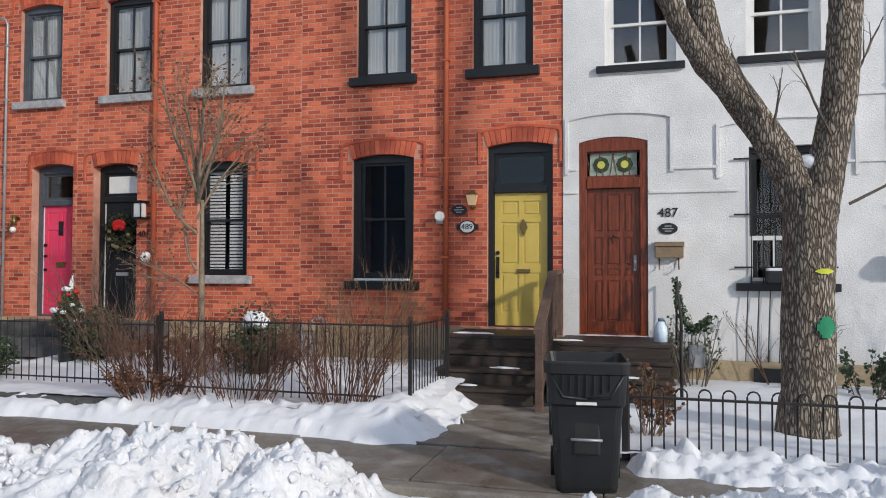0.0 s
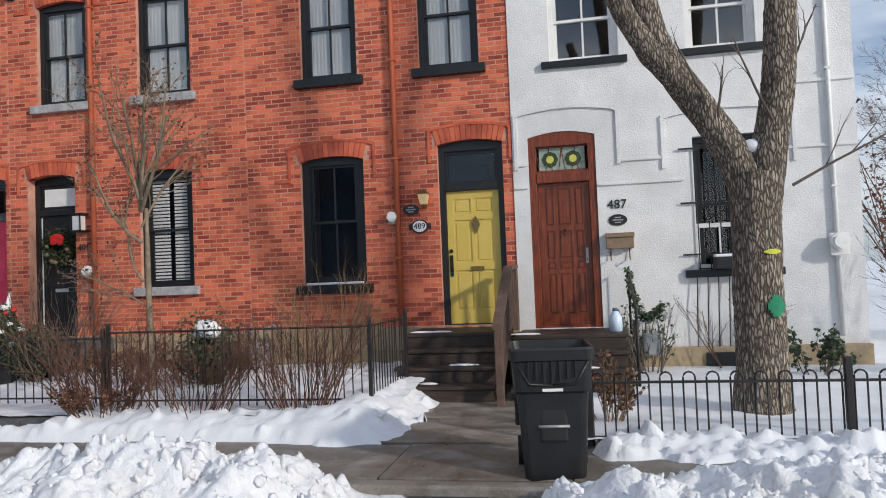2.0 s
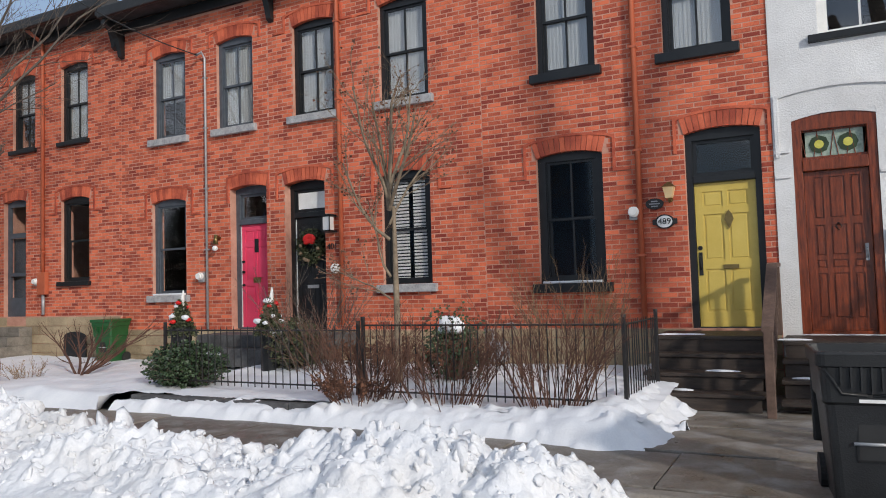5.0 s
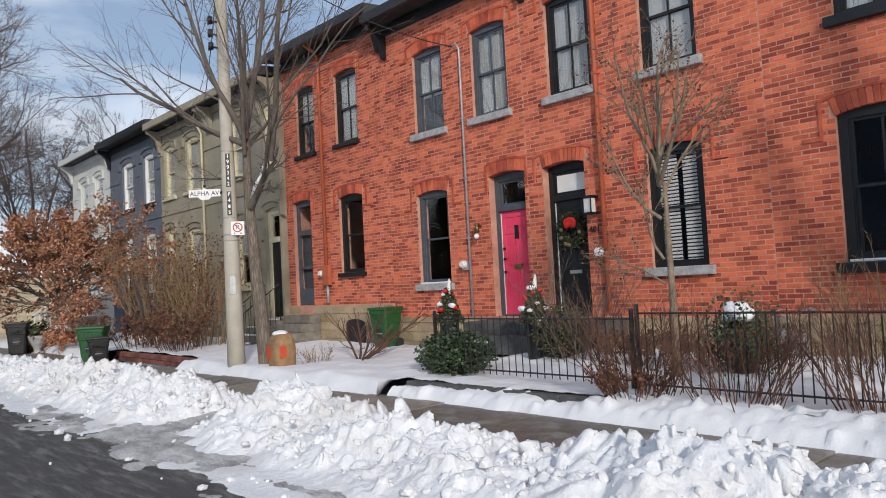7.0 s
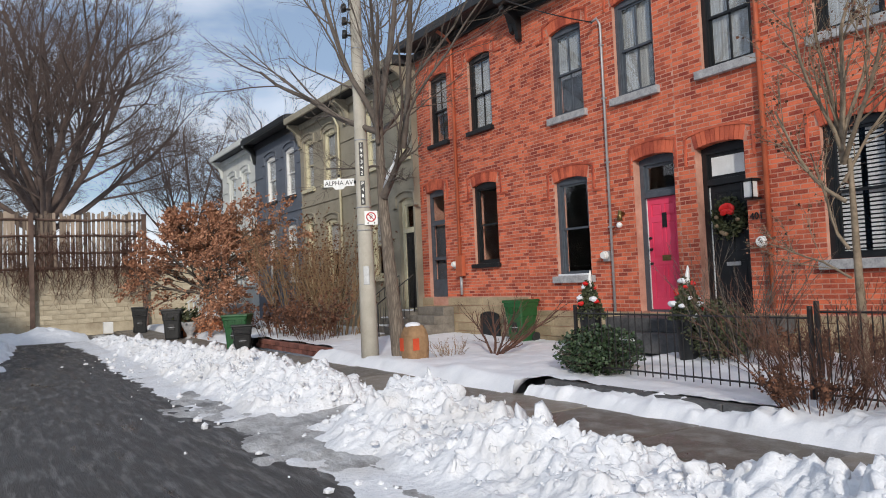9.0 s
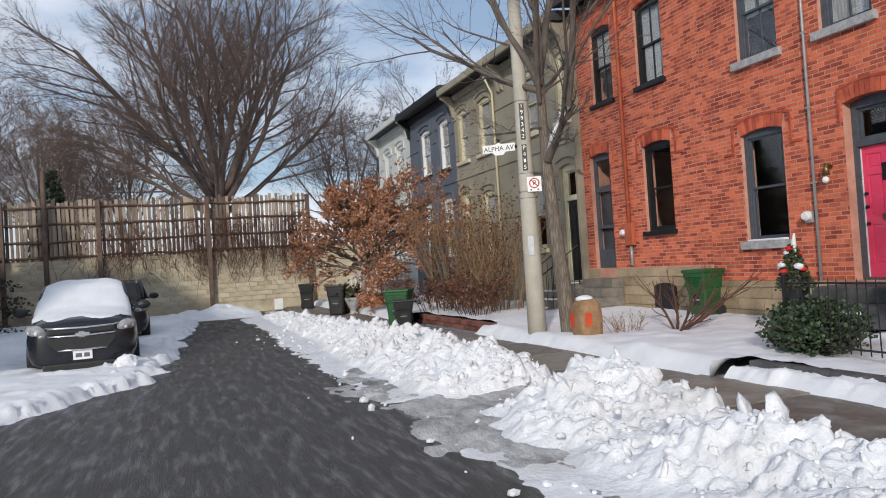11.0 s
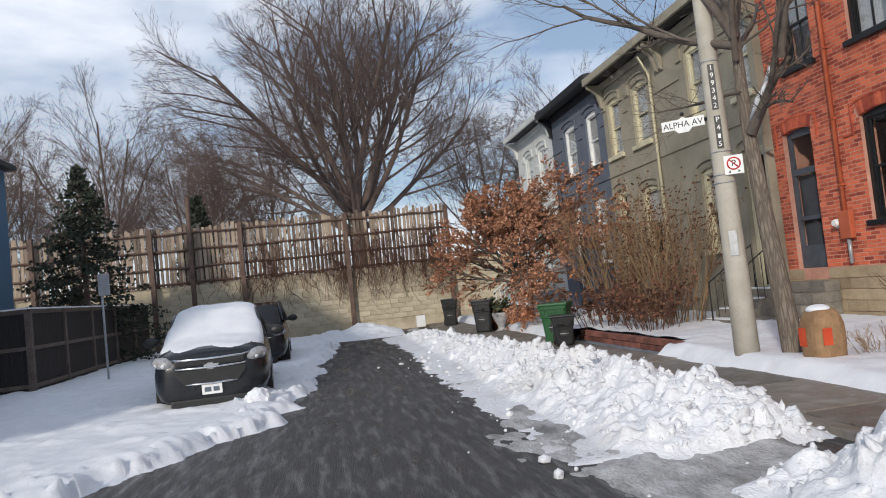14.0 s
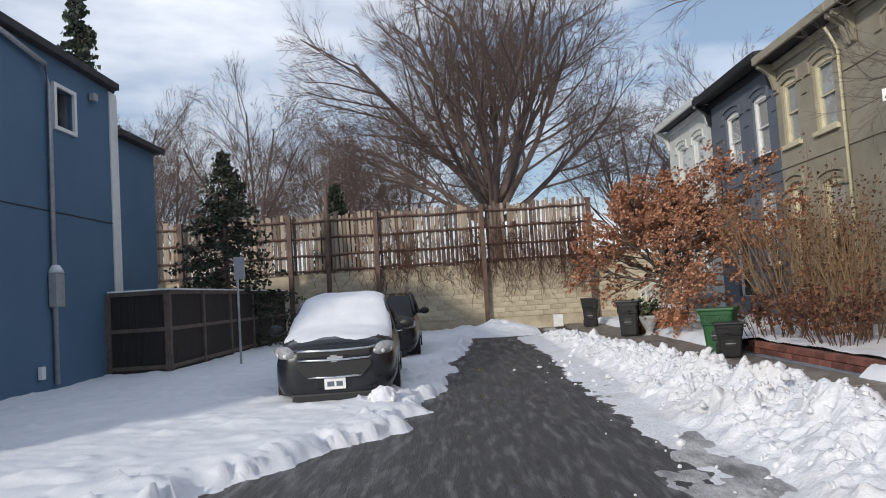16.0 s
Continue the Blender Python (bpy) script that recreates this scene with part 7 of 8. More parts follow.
# ---- leaf bag, pole, signs ----
BX, BY = -12.86, 7.66
lb = tagged(new("leaf_bag"), "full brown paper yard-waste bag topped with snow", "paper bag")
bm = bmesh.new()
n = 28
rings = []
for z, s in ((0, 0.19), (0.05, 0.21), (0.2, 0.222), (0.35, 0.226), (0.48, 0.215), (0.57, 0.185), (0.63, 0.15), (0.665, 0.09)):
    rings.append([bm.verts.new((BX + s * (1 + 0.05 * noise.noise(Vector((math.cos(a) * 4, math.sin(a) * 4, z * 9)))) * math.copysign(abs(math.cos(a)) ** 0.6, math.cos(a)) * (1 + 0.05 * noise.noise(Vector((a * 3, z * 6, 1)))), BY + s * 0.95 * math.copysign(abs(math.sin(a)) ** 0.6, math.sin(a)), 0.17 + z)) for a in (2 * math.pi * k / n for k in range(n))])
bm.faces.new(rings[0][::-1]); bm.faces.new(rings[-1])
for r, q in zip(rings, rings[1:]):
    for k in range(n):
        bm.faces.new((r[k], r[(k + 1) % n], q[(k + 1) % n], q[k]))
part("bag", bm, M["paperbag"], lb)
bm = bmesh.new(); bmesh.ops.create_icosphere(bm, subdivisions=3, radius=1, matrix=Matrix.Translation((BX, BY - 0.02, 0.81)) @ Matrix.Diagonal((0.14, 0.14, 0.06, 1))); part("snow", bm, M["snow"], lb)
boxpart("printed_panel", (BX + 0.222, BX + 0.228, BY - 0.16, BY - 0.04, 0.4, 0.6), M["orangebag"], lb, "orange printed square")
boxpart("printed_panel", (BX - 0.14, BX - 0.01, BY - 0.217, BY - 0.211, 0.38, 0.6), M["orangebag"], lb, "orange printed square")
PX, PY = -14.09, 7.41
pl = tagged(new("utility_pole"), "tall tapered concrete utility pole in the snowy verge", "utility pole")
def pole_r(z):
    return float(np.interp(z, [0, 2.6, 4.5, 9.5], [0.168, 0.138, 0.118, 0.1]))
bm = bmesh.new(); tube(bm, [(PX - 0.012 * z, PY, z) for z in (0, 1.3, 2.6, 2.61, 4.5, 7, 9.5)], [pole_r(z) for z in (0, 1.3, 2.6, 2.7, 4.5, 7, 9.5)], 24); part("shaft", bm, M["concrete"], pl)
face = lambda z, out=0.0: pose(PX - 0.012 * z, PY, z, 90, 0, 62) @ Matrix.Translation((0, 0, pole_r(z) + out))
bm = bmesh.new(); box(bm, -0.055, 0.055, -0.17, 0.17, -0.03, 0.012, 0.006); o = part("access_plate", bm, M["zinc"], pl); o.matrix_basis = face(1.72)
for z in (2.55, 2.66, 2.98, 4.25, 6.0):
    bm = bmesh.new(); tube(bm, [(PX - 0.012 * z, PY, z), (PX - 0.012 * z, PY, z + 0.02)], pole_r(z) + 0.006, 24)
    part("steel_band", bm, M["zinc"], pl)
bm = bmesh.new()
tube(bm, [(PX - 0.09, PY, 7.2), (PX - 0.45, PY - 0.9, 7.6), (PX - 0.6, PY - 1.9, 7.65)], 0.03, 8)
part("lamp_arm", bm, M["zinc"], pl)
for z in (6.25, 6.5, 6.75):
    bm = bmesh.new()
    tube(bm, [(PX - 0.07, PY - 0.1, z), (PX - 0.07, PY - 0.22, z), (PX - 0.07, PY - 0.24, z - 0.06), (PX - 0.07, PY - 0.24, z + 0.08)], [0.02, 0.02, 0.055, 0.045], 10)
    part("insulator", bm, M["black"], pl, "black spool insulator")
for strip, z1, z0 in (("199342", 4.2, 3.57), ("P4 5", 3.48, 3.03)):
    ns = tagged(new("number_strip"), "vertical black strip with white characters on the pole", "sign")
    bm = bmesh.new(); box(bm, -0.042, 0.042, -(z1 - z0) / 2, (z1 - z0) / 2, -0.04, 0.016); o = part("strip", bm, M["ink"], ns); o.matrix_basis = face((z0 + z1) / 2)
    for k, ch in enumerate(strip):
        zc = z1 - (z1 - z0) * (k + 0.5) / len(strip)
        if ch == " ":
            bm = bmesh.new(); box(bm, -0.018, 0.018, -0.03, 0.03, 0.016, 0.018); o = part("character", bm, M["sign"], ns); o.matrix_basis = face((z0 + z1) / 2) @ Matrix.Translation((0, zc - (z0 + z1) / 2, 0))
        else:
            text("character", ch, 0.098, face((z0 + z1) / 2) @ Matrix.Translation((0, zc - (z0 + z1) / 2, 0.018)), M["sign"], ns, 0.001)
sg = tagged(new("street_sign"), "white bracketed street name sign reading ALPHA AV", "street sign")
m = pose(PX - 0.31, PY - 0.36, 3.48, 90, 0, 49) @ Matrix.Scale(0.82, 4)
bm = bmesh.new()
prism(bm, [(-0.36, -0.085), (-0.15, -0.085), (-0.09, -0.15), (0.09, -0.15), (0.15, -0.085), (0.36, -0.085), (0.36, 0.085), (0.07, 0.085), (0, 0.12), (-0.07, 0.085), (-0.36, 0.085)], -0.012, 0.012)
o = part("blade", bm, M["sign"], sg); o.matrix_basis = m @ Matrix.Rotation(radians(-90), 4, "X")
text("lettering", "ALPHA AV", 0.145, m @ Matrix.Translation((0, -0.01, 0.0155)), M["ink"], sg, 0.002)
bm = bmesh.new(); bmesh.ops.create_icosphere(bm, subdivisions=2, radius=0.035, matrix=m @ Matrix.Translation((0, 0.17, 0))); tube(bm, [m @ Vector((0.36, 0, 0)), m @ Vector((0.62, 0, 0))], 0.03, 8)
part("finial", bm, M["ink"], sg)
ps = tagged(new("parking_sign"), "white no-parking sign with a red ring on the pole", "traffic sign")
m = pose(PX + 0.17, PY + 0.04, 2.78, 90, 0, 60) @ Matrix.Scale(0.8, 4)
bm = bmesh.new(); box(bm, -0.15, 0.15, -0.16, 0.16, -0.006, 0.006); o = part("plate", bm, M["sign"], ps); o.matrix_basis = m
bm = bmesh.new(); tube(bm, [(0.1 * math.cos(a), 0.02 + 0.1 * math.sin(a), 0.008) for a in (2 * math.pi * k / 24 for k in range(25))], 0.013, 6); tube(bm, [(-0.07, 0.09, 0.009), (0.07, -0.05, 0.009)], 0.011, 6); o = part("ring", bm, M["signred"], ps); o.matrix_basis = m
text("letter", "P", 0.15, m @ Matrix.Translation((0, 0.02, 0.009)), M["ink"], ps, 0.002)
bm = bmesh.new(); prism(bm, [(-0.1, 0), (-0.06, 0.025), (-0.06, -0.025)], -0.001, 0.001); prism(bm, [(0.1, 0), (0.06, -0.025), (0.06, 0.025)], -0.001, 0.001)
o = part("arrow", bm, M["ink"], ps); o.matrix_basis = m @ Matrix.Translation((0, -0.12, 0.009)) @ Matrix.Rotation(radians(-90), 4, "X")

# ---- black handrails and steps of the olive house ----
os_ = tagged(new("stone_steps"), "snowy stone steps with dry-laid edges to the olive door", "steps")
for k in range(4):
    boxpart("step", (-19.35, -18.2, 9.7 + 0.3 * k, 11.0, 0.1 + 0.18 * k, 0.28 + 0.18 * k), M["stepstone"], os_, bevel=0.015)
    boxpart("snow", (-19.3, -18.35, 9.74 + 0.3 * k, 9.96 + 0.3 * k, 0.28 + 0.18 * k, 0.31 + 0.18 * k), M["snow"], os_, bevel=0.012)
for x in (-18.95, -18.2):
    hr = tagged(new("handrail"), "black iron handrail of the olive house steps", "railing")
    bm = bmesh.new()
    tube(bm, [(x, 9.7, 0.15), (x, 9.7, 1.05), (x, 10.75, 1.75), (x, 10.75, 0.8)], 0.018, 8)
    part("rail", bm, M["iron"], hr)
    for k in range(6):
        y = 9.85 + k * 0.15
        bm = bmesh.new(); tube(bm, [(x, y, 0.2 + (y - 9.7) * 0.6), (x, y, 1.05 + (y - 9.7) * 0.67)], 0.008, 5); part("baluster", bm, M["iron"], hr)
ss = tagged(new("stone_steps"), "grey stone steps to the slate screen door", "steps")
for k in range(4):
    boxpart("step", (-18.15, -16.9, 10.0 + 0.27 * k, YF - 0.08, 0.12 + 0.2 * k, 0.32 + 0.2 * k), M["stepstone"], ss, bevel=0.015)
be = tagged(new("brick_edging"), "low red brick planter edging with snow on top", "edging")
for k in range(14):
    for j in range(2):
        x = -20.6 + 0.32 * k + (0.16 if j else 0)
        boxpart("edging_brick", (x, x + 0.3, 7.35, 7.5, 0.06 + 0.11 * j, 0.16 + 0.11 * j), M["oldbrick"], be, bevel=0.008)
gs = tagged(new("porch_steps"), "grey wooden porch steps with white slatted rail", "steps")
for k in range(5):
    boxpart("step", (-33.6, -32.4, 8.6 + 0.28 * k, 10.9, 0.05 + 0.18 * k, 0.23 + 0.18 * k), M["zinc"], gs)
for x in (-33.6, -32.4):
    bm = bmesh.new(); tube(bm, [(x, 8.6, 1.1), (x, 10.0, 2.0), (x, 10.9, 2.0)], 0.04, 6); part("handrail", bm, M["palegrey"], gs)
    for k in range(12):
        y = 8.65 + k * 0.19
        boxpart("baluster", (x - 0.02, x + 0.02, y, y + 0.05, 0.2 + min(1, (k / 8)) * 0.8, 1.1 + min(1, k / 8) * 0.9), M["palegrey"], gs)
for x, w, z in ((-15.77, 0.72, 0.6), (-12.2, 0.5, 0.3), (-11.2, 0.45, 0.3)):
    bm = bmesh.new()
    n = 10
    prism(bm, [(x, 0.1), (x + w, 0.1)] + [(x + w / 2 + w / 2 * math.cos(math.pi * k / n), 0.1 + z + 0.12 * math.sin(math.pi * k / n)) for k in range(n + 1)], YF - 0.1, YF - 0.06)
    tagged(link("basement_grate", bm, M["black"]), "black arched basement window in the stone plinth", "basement window")

# ---- retaining wall and board fence at the end of the street ----
WX = -35.2
rw = tagged(new("wall_west"), "tan block retaining wall with creeper stains", "wall", kind="structure")
boxpart("core", (WX - 0.5, WX - 0.03, -14, 10.6, -0.1, 2.68), M["concblock"], rw)
blk = None
for j in range(13):
    for k in range(41):
        y = -14 + k * 0.6 + (0.3 if j % 2 else 0)
        if blk is None:
            bm = bmesh.new(); box(bm, -0.035, 0, 0.006, 0.594, 0.006, 0.194)
            blk = bpy.data.meshes.new("block"); bm.to_mesh(blk); bm.free(); blk.materials.append(M["concblock"])
        if -4.5 < y < 10 and 2 <= j:
            o = new("block", blk); o.parent = rw; o.location = (WX + 0.002 * random.random(), y, 0.07 + j * 0.2)
terr = bmesh.new(); box(terr, -400, WX - 0.3, -300, 300, -0.2, 2.4)
tagged(link("ground_upper", terr, M["snow"]), "snowy raised ground behind the retaining wall", "ground", kind="structure")
bf = tagged(new("board_fence"), "tall weathered grey board fence with ragged tops on the wall", "fence")
FX = WX + 0.12
y = -13.0
bme = []
for v in range(5):
    bm = bmesh.new()
    w_, t_ = 0.135, 0.022
    tilt = random.uniform(-0.03, 0.03)
    vs = box(bm, 0, t_, 0, w_, 0, 1.0)
    vs[4].co.z += tilt; vs[5].co.z += tilt
    me = bpy.data.meshes.new("board"); bm.to_mesh(me); bm.free(); me.materials.append(M["fencewood"]); bme.append(me)
while y < 7.25:
    h_ = 2.35 + random.uniform(-0.07, 0.12)
    o = new("board", random.choice(bme)); o.parent = bf
    o.matrix_basis = Matrix.Translation((FX - 0.12 + random.uniform(-0.01, 0.01), y, 2.62)) @ Matrix.Rotation(random.gauss(0, 0.012), 4, "X") @ Matrix.Diagonal((1, random.uniform(0.8, 1.05), h_, 1))
    y += random.uniform(0.135, 0.19)
for z in (2.75, 3.35, 4.05, 4.72):
    for a, b in ((-13, -4.7), (-4.7, -1.2), (-1.2, 3.0), (3.0, 7.2)):
        bm = bmesh.new()
        n = 6
        tube(bm, [(FX - 0.045, a + (b - a) * k / n, z + random.uniform(-0.03, 0.03)) for k in range(n + 1)], 0.05, 4)
        part("rail", bm, M["rail"], bf)
for yy in (-9.0, -4.65, -1.2, 3.0, 7.22):
    boxpart("post", (FX - 0.02, FX + 0.16, yy - 0.09, yy + 0.09, 0.0, 4.98), M["rail"], bf, bevel=0.015)
def log(x, y, z, r, label):
    bm = bmesh.new(); tube(bm, [(x, y, 0), (x + 0.02, y, z * 0.5), (x, y + 0.03, z)], [r, r * 0.95, r * 0.85], 12)
    tagged(link("timber_pole", bm, M["rail"] if y > -4 else M["fencewood"]), label, "pole")
log(FX + 0.35, -3.1, 6.1, 0.1, "tall reddish timber pole before the fence")
log(FX + 0.35, -10.2, 5.6, 0.12, "tall grey timber pole at the fence")
# creeper over the wall
rnd = random.Random(100)
W = Wood()
for k in range(620):
    yy = rnd.choice([rnd.gauss(-0.5, 0.9), rnd.gauss(2.6, 0.8), rnd.gauss(4.8, 1.0), rnd.gauss(6.6, 0.4)])
    if not -4.5 < yy < 7.2: continue
    p = Vector((FX + 0.02, yy, rnd.uniform(2.4, 4.3)))
    pts = [p]
    for i in range(6):
        p = p + Vector((rnd.gauss(0.01, 0.015), rnd.gauss(0, 0.14), -rnd.uniform(0.05, 0.35)))
        p.x = max(p.x, WX + 0.02)
        pts.append(p.copy())
    W.limb(pts, [0.014 - 0.0016 * i for i in range(7)], 3)
cp = pydata("creeper", W.v, W.f, M["shrub"])
tagged(cp, "bare brown creeper stems hanging down the wall", "creeper", kind="stuff")

# ---- dark board fence and sign post on the south side ----
df = tagged(new("dark_fence"), "low dark-stained panel fence with snow on its cap", "fence")
def fence_bay(x0, y0, x1, y1, h0=0.1, h1=2.05):
    L = math.hypot(x1 - x0, y1 - y0)
    a = math.atan2(y1 - y0, x1 - x0)
    m = Matrix.Translation((x0, y0, 0)) @ Matrix.Rotation(a, 4, "Z")
    n = max(int(L / 0.15), 1)
    for k in range(n):
        o = boxpart("board", (L * k / n + 0.004, L * (k + 1) / n - 0.004, -0.012, 0.012, h0, h1 - 0.08), M["darkfence"], df); o.matrix_basis = m
    for z in (h0 + 0.1, (h0 + h1) / 2, h1 - 0.12):
        o = boxpart("rail", (0.0, L, -0.05, -0.012, z, z + 0.09), M["fencerail"], df); o.matrix_basis = m
    o = boxpart("cap", (0, L, -0.07, 0.07, h1 - 0.06, h1 - 0.02), M["fencerail"], df); o.matrix_basis = m
    o = boxpart("snow", (0, L, -0.06, 0.06, h1 - 0.02, h1 + 0.02), M["snow"], df, bevel=0.01); o.matrix_basis = m
    o = boxpart("post", (-0.06, 0.06, -0.07, 0.07, 0, h1 - 0.065), M["fencerail"], df); o.matrix_basis = m
for p in ((-23.3, -6.35, -23.3, -4.95), (-23.3, -4.95, -25.6, -4.95), (-25.6, -4.95, -27.9, -4.95), (-27.9, -4.95, -30.3, -4.95), (-30.3, -4.95, -32.7, -4.95), (-32.7, -4.95, -35.0, -4.95)):
    fence_bay(*p)
sp_ = tagged(new("sign_post"), "thin steel post with the back of a small sign", "traffic sign")
bm = bmesh.new(); tube(bm, [(-24.2, -3.55, 0), (-24.2, -3.55, 2.75)], 0.03, 8); part("post", bm, M["zinc"], sp_)
boxpart("plate", (-24.19, -24.165, -3.62, -3.35, 2.2, 2.75), M["zinc"], sp_, bevel=0.004)

# ---- blue house ----
bh = tagged(new("blue_house"), "tall blue-painted house with a black roof edge", "house")
bm = bmesh.new()
m_holes = [(-22.05, -21.3, 5.55, 6.45)]
# east of x = -19 the house is unseen, lengthened to shade the snow
panel(bm, -23.75, -9.0, -0.1, 7.05, -6.4, -6.65, m_holes)
bw = part("wall", bm, M["blue"], bh)
boxpart("rear_wall", (-23.75, -9.0, -15, -14.7, -0.1, 7.05), M["blue"], bh)
boxpart("side_wall", (-9.2, -9.0, -14.7, -6.66, -0.1, 7.05), M["blue"], bh)
boxpart("side_wall", (-23.75, -23.55, -14.7, -6.66, -0.1, 7.05), M["blue"], bh)
# inner wall added behind the pane, its indoor shade put into the colour
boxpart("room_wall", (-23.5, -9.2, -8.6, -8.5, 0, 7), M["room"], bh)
boxpart("seam", (-23.75, -9.0, -6.4, -6.385, 3.72, 3.74), M["black"], bw)
boxpart("roof", (-23.95, -8.8, -15.2, -6.2, 7.05, 7.22), M["roof"], bh, bevel=0.02)
bm = bmesh.new(); box(bm, -24.15, -23.76, -6.75, -6.38, -0.1, 7.0)
ch = part("chimney", bm, M["white"], bh, "narrow white brick chimney")
for k in range(60):
    boxpart("course", (-24.153, -23.757, -6.383, -6.372, k * 0.115, k * 0.115 + 0.1), M["white"], ch)
boxpart("rear_wing", (-26.6, -24.16, -14, -6.5, -0.1, 6.0), M["blue"], bh)
boxpart("wing_roof", (-26.8, -24.16, -14.2, -6.25, 6.0, 6.15), M["roof"], bh)
wn_ = bmesh.new()
for p in ((-22.13, -22.03, 5.5, 6.5), (-21.32, -21.22, 5.5, 6.5), (-22.03, -21.32, 5.5, 5.58), (-22.03, -21.32, 6.42, 6.5)):
    box(wn_, p[0], p[1], -6.4, -6.34, p[2], p[3])
wf_ = part("window", wn_, M["white"], bh)
g = boxpart("pane", (-22.03, -21.32, -6.46, -6.45, 5.58, 6.42), M["glass"], wf_); g.visible_shadow = False
bm = bmesh.new(); tube(bm, [(-21.0, -6.33, 0.2), (-21.0, -6.33, 6.3), (-20.8, -6.3, 6.75), (-19.2, -6.3, 6.95)], 0.05, 10); part("conduit", bm, M["zinc"], bh)
boxpart("meter_box", (-21.15, -20.85, -6.38, -6.2, 1.75, 2.45), M["zinc"], bh, bevel=0.02)
bm = bmesh.new(); tube(bm, [(-21.0, -6.3, 2.45), (-21.0, -6.3, 2.6), (-21.0, -6.3, 2.62)], [0.16, 0.08, 0.02], 12); part("meter_cap", bm, M["snow"], bh, "snow-capped fitting")
boxpart("flood_lamp", (-22.95, -22.75, -6.38, -6.25, 6.5, 6.68), M["zinc"], bh, bevel=0.02)
boxpart("vent", (-20.55, -20.4, -6.38, -6.3, 0.35, 0.6), M["white"], bh, bevel=0.01)

# ---- parked car ----
def car(cx, cy, rot, z0, paint, label, length=4.75, width=1.84, snowy=True):
    """A compact crossover; its nose points along +x before rot."""
    t = tagged(new("parked_car"), label, "car")
    hw = width / 2
    # stations along x: nose to tail; (x, half width, sill z, shoulder z)
    L = length
    st = [(2.37, 0.62, 0.24, 0.84), (2.32, 0.78, 0.18, 0.97), (2.14, 0.88, 0.17, 1.05), (1.6, 0.91, 0.2, 1.10), (1.0, 0.92, 0.22, 1.14), (0.2, 0.92, 0.22, 1.14), (-0.8, 0.92, 0.22, 1.16), (-1.7, 0.91, 0.24, 1.16), (-2.15, 0.86, 0.3, 1.12), (-2.36, 0.74, 0.4, 1.0)]
    bm = bmesh.new()
    rings = []
    for x, w, zs, zt in st:
        mid = (zs + zt) / 2
        rings.append([bm.verts.new(p) for p in ((x, -w * 0.94, zs), (x, -w, mid - 0.1), (x, -w, mid + 0.12), (x, -w * 0.93, zt), (x, -w * 0.5, zt + 0.05), (x, 0, zt + 0.065), (x, w * 0.5, zt + 0.05), (x, w * 0.93, zt), (x, w, mid + 0.12), (x, w, mid - 0.1), (x, w * 0.94, zs))])
    bm.faces.new(rings[0]); bm.faces.new(rings[-1][::-1])
    for r, q in zip(rings, rings[1:]):
        for k in range(10):
            bm.faces.new((r[k], r[k + 1], q[k + 1], q[k]))
        bm.faces.new((r[10], r[0], q[0], q[10]))
    bmesh.ops.recalc_face_normals(bm, faces=bm.faces)
    body = part("body", bm, paint, t)
    for p in body.data.polygons: p.use_smooth = True
    bv = body.modifiers.new("round", "SUBSURF"); bv.levels = bv.render_levels = 1
    # greenhouse
    gh = [(1.05, 0.80, 1.13, 1.14), (0.30, 0.72, 1.12, 1.60), (-0.5, 0.70, 1.13, 1.68), (-1.5, 0.69, 1.14, 1.66), (-2.1, 0.66, 1.12, 1.5), (-2.3, 0.7, 1.1, 1.14)]
    bm = bmesh.new(); rings = []
    for x, w, zs, zt in gh:
        rings.append([bm.verts.new(p) for p in ((x, -0.86, zs), (x, -w, zt - 0.05), (x, -w * 0.8, zt), (x, w * 0.8, zt), (x, w, zt - 0.05), (x, 0.86, zs))])
    bm.faces.new(rings[0]); bm.faces.new(rings[-1][::-1])
    for r, q in zip(rings, rings[1:]):
        for k in range(5): bm.faces.new((r[k], r[k + 1], q[k + 1], q[k]))
    part("cabin", bm, M["autoglass"] if not snowy else M["ink"], t, "dark tinted cabin glass")
    if True:
        bm = bmesh.new()
        for s in (-1, 1):
            tube(bm, [(1.02, s * 0.80, 1.14), (0.3, s * 0.715, 1.58), (-0.5, s * 0.695, 1.66), (-1.5, s * 0.685, 1.64), (-2.15, s * 0.69, 1.4)], 0.035, 6)
            tube(bm, [(-0.35, s * 0.87, 1.12), (-0.4, s * 0.71, 1.62)], 0.035, 6)
            tube(bm, [(-1.35, s * 0.87, 1.12), (-1.45, s * 0.7, 1.62)], 0.045, 6)
        part("pillars", bm, paint, t)
    # snow blanket over bonnet, windscreen and roof
    prof = [(2.31, 1.0), (2.2, 1.09), (2.05, 1.14), (1.6, 1.19), (1.15, 1.27), (0.85, 1.42), (0.3, 1.70), (-0.3, 1.79), (-1.2, 1.8), (-1.9, 1.72), (-2.2, 1.5)]
    if not snowy:
        prof = [(2.2, 1.0)] * 2
    bm = bmesh.new()
    nx, ny = 46, 22
    grid = []
    for i in range(nx + 1):
        x = 2.31 - 4.51 * i / nx
        zc = float(np.interp(-x, [-p[0] for p in prof], [p[1] for p in prof]))
        w = float(np.interp(-x, [-2.31, -1.6, -1.0, -0.3, 0.5, 2.2], [0.6, 0.82, 0.82, 0.74, 0.71, 0.66]))
        row = []
        for j in range(ny + 1):
            v = j / ny * 2 - 1
            z = zc - 0.02 - 0.11 * abs(v) ** 5 + 0.02 * noise.noise(Vector((x * 3, v * 3, 2)))
            row.append(bm.verts.new((x, v * w, z)))
        grid.append(row)
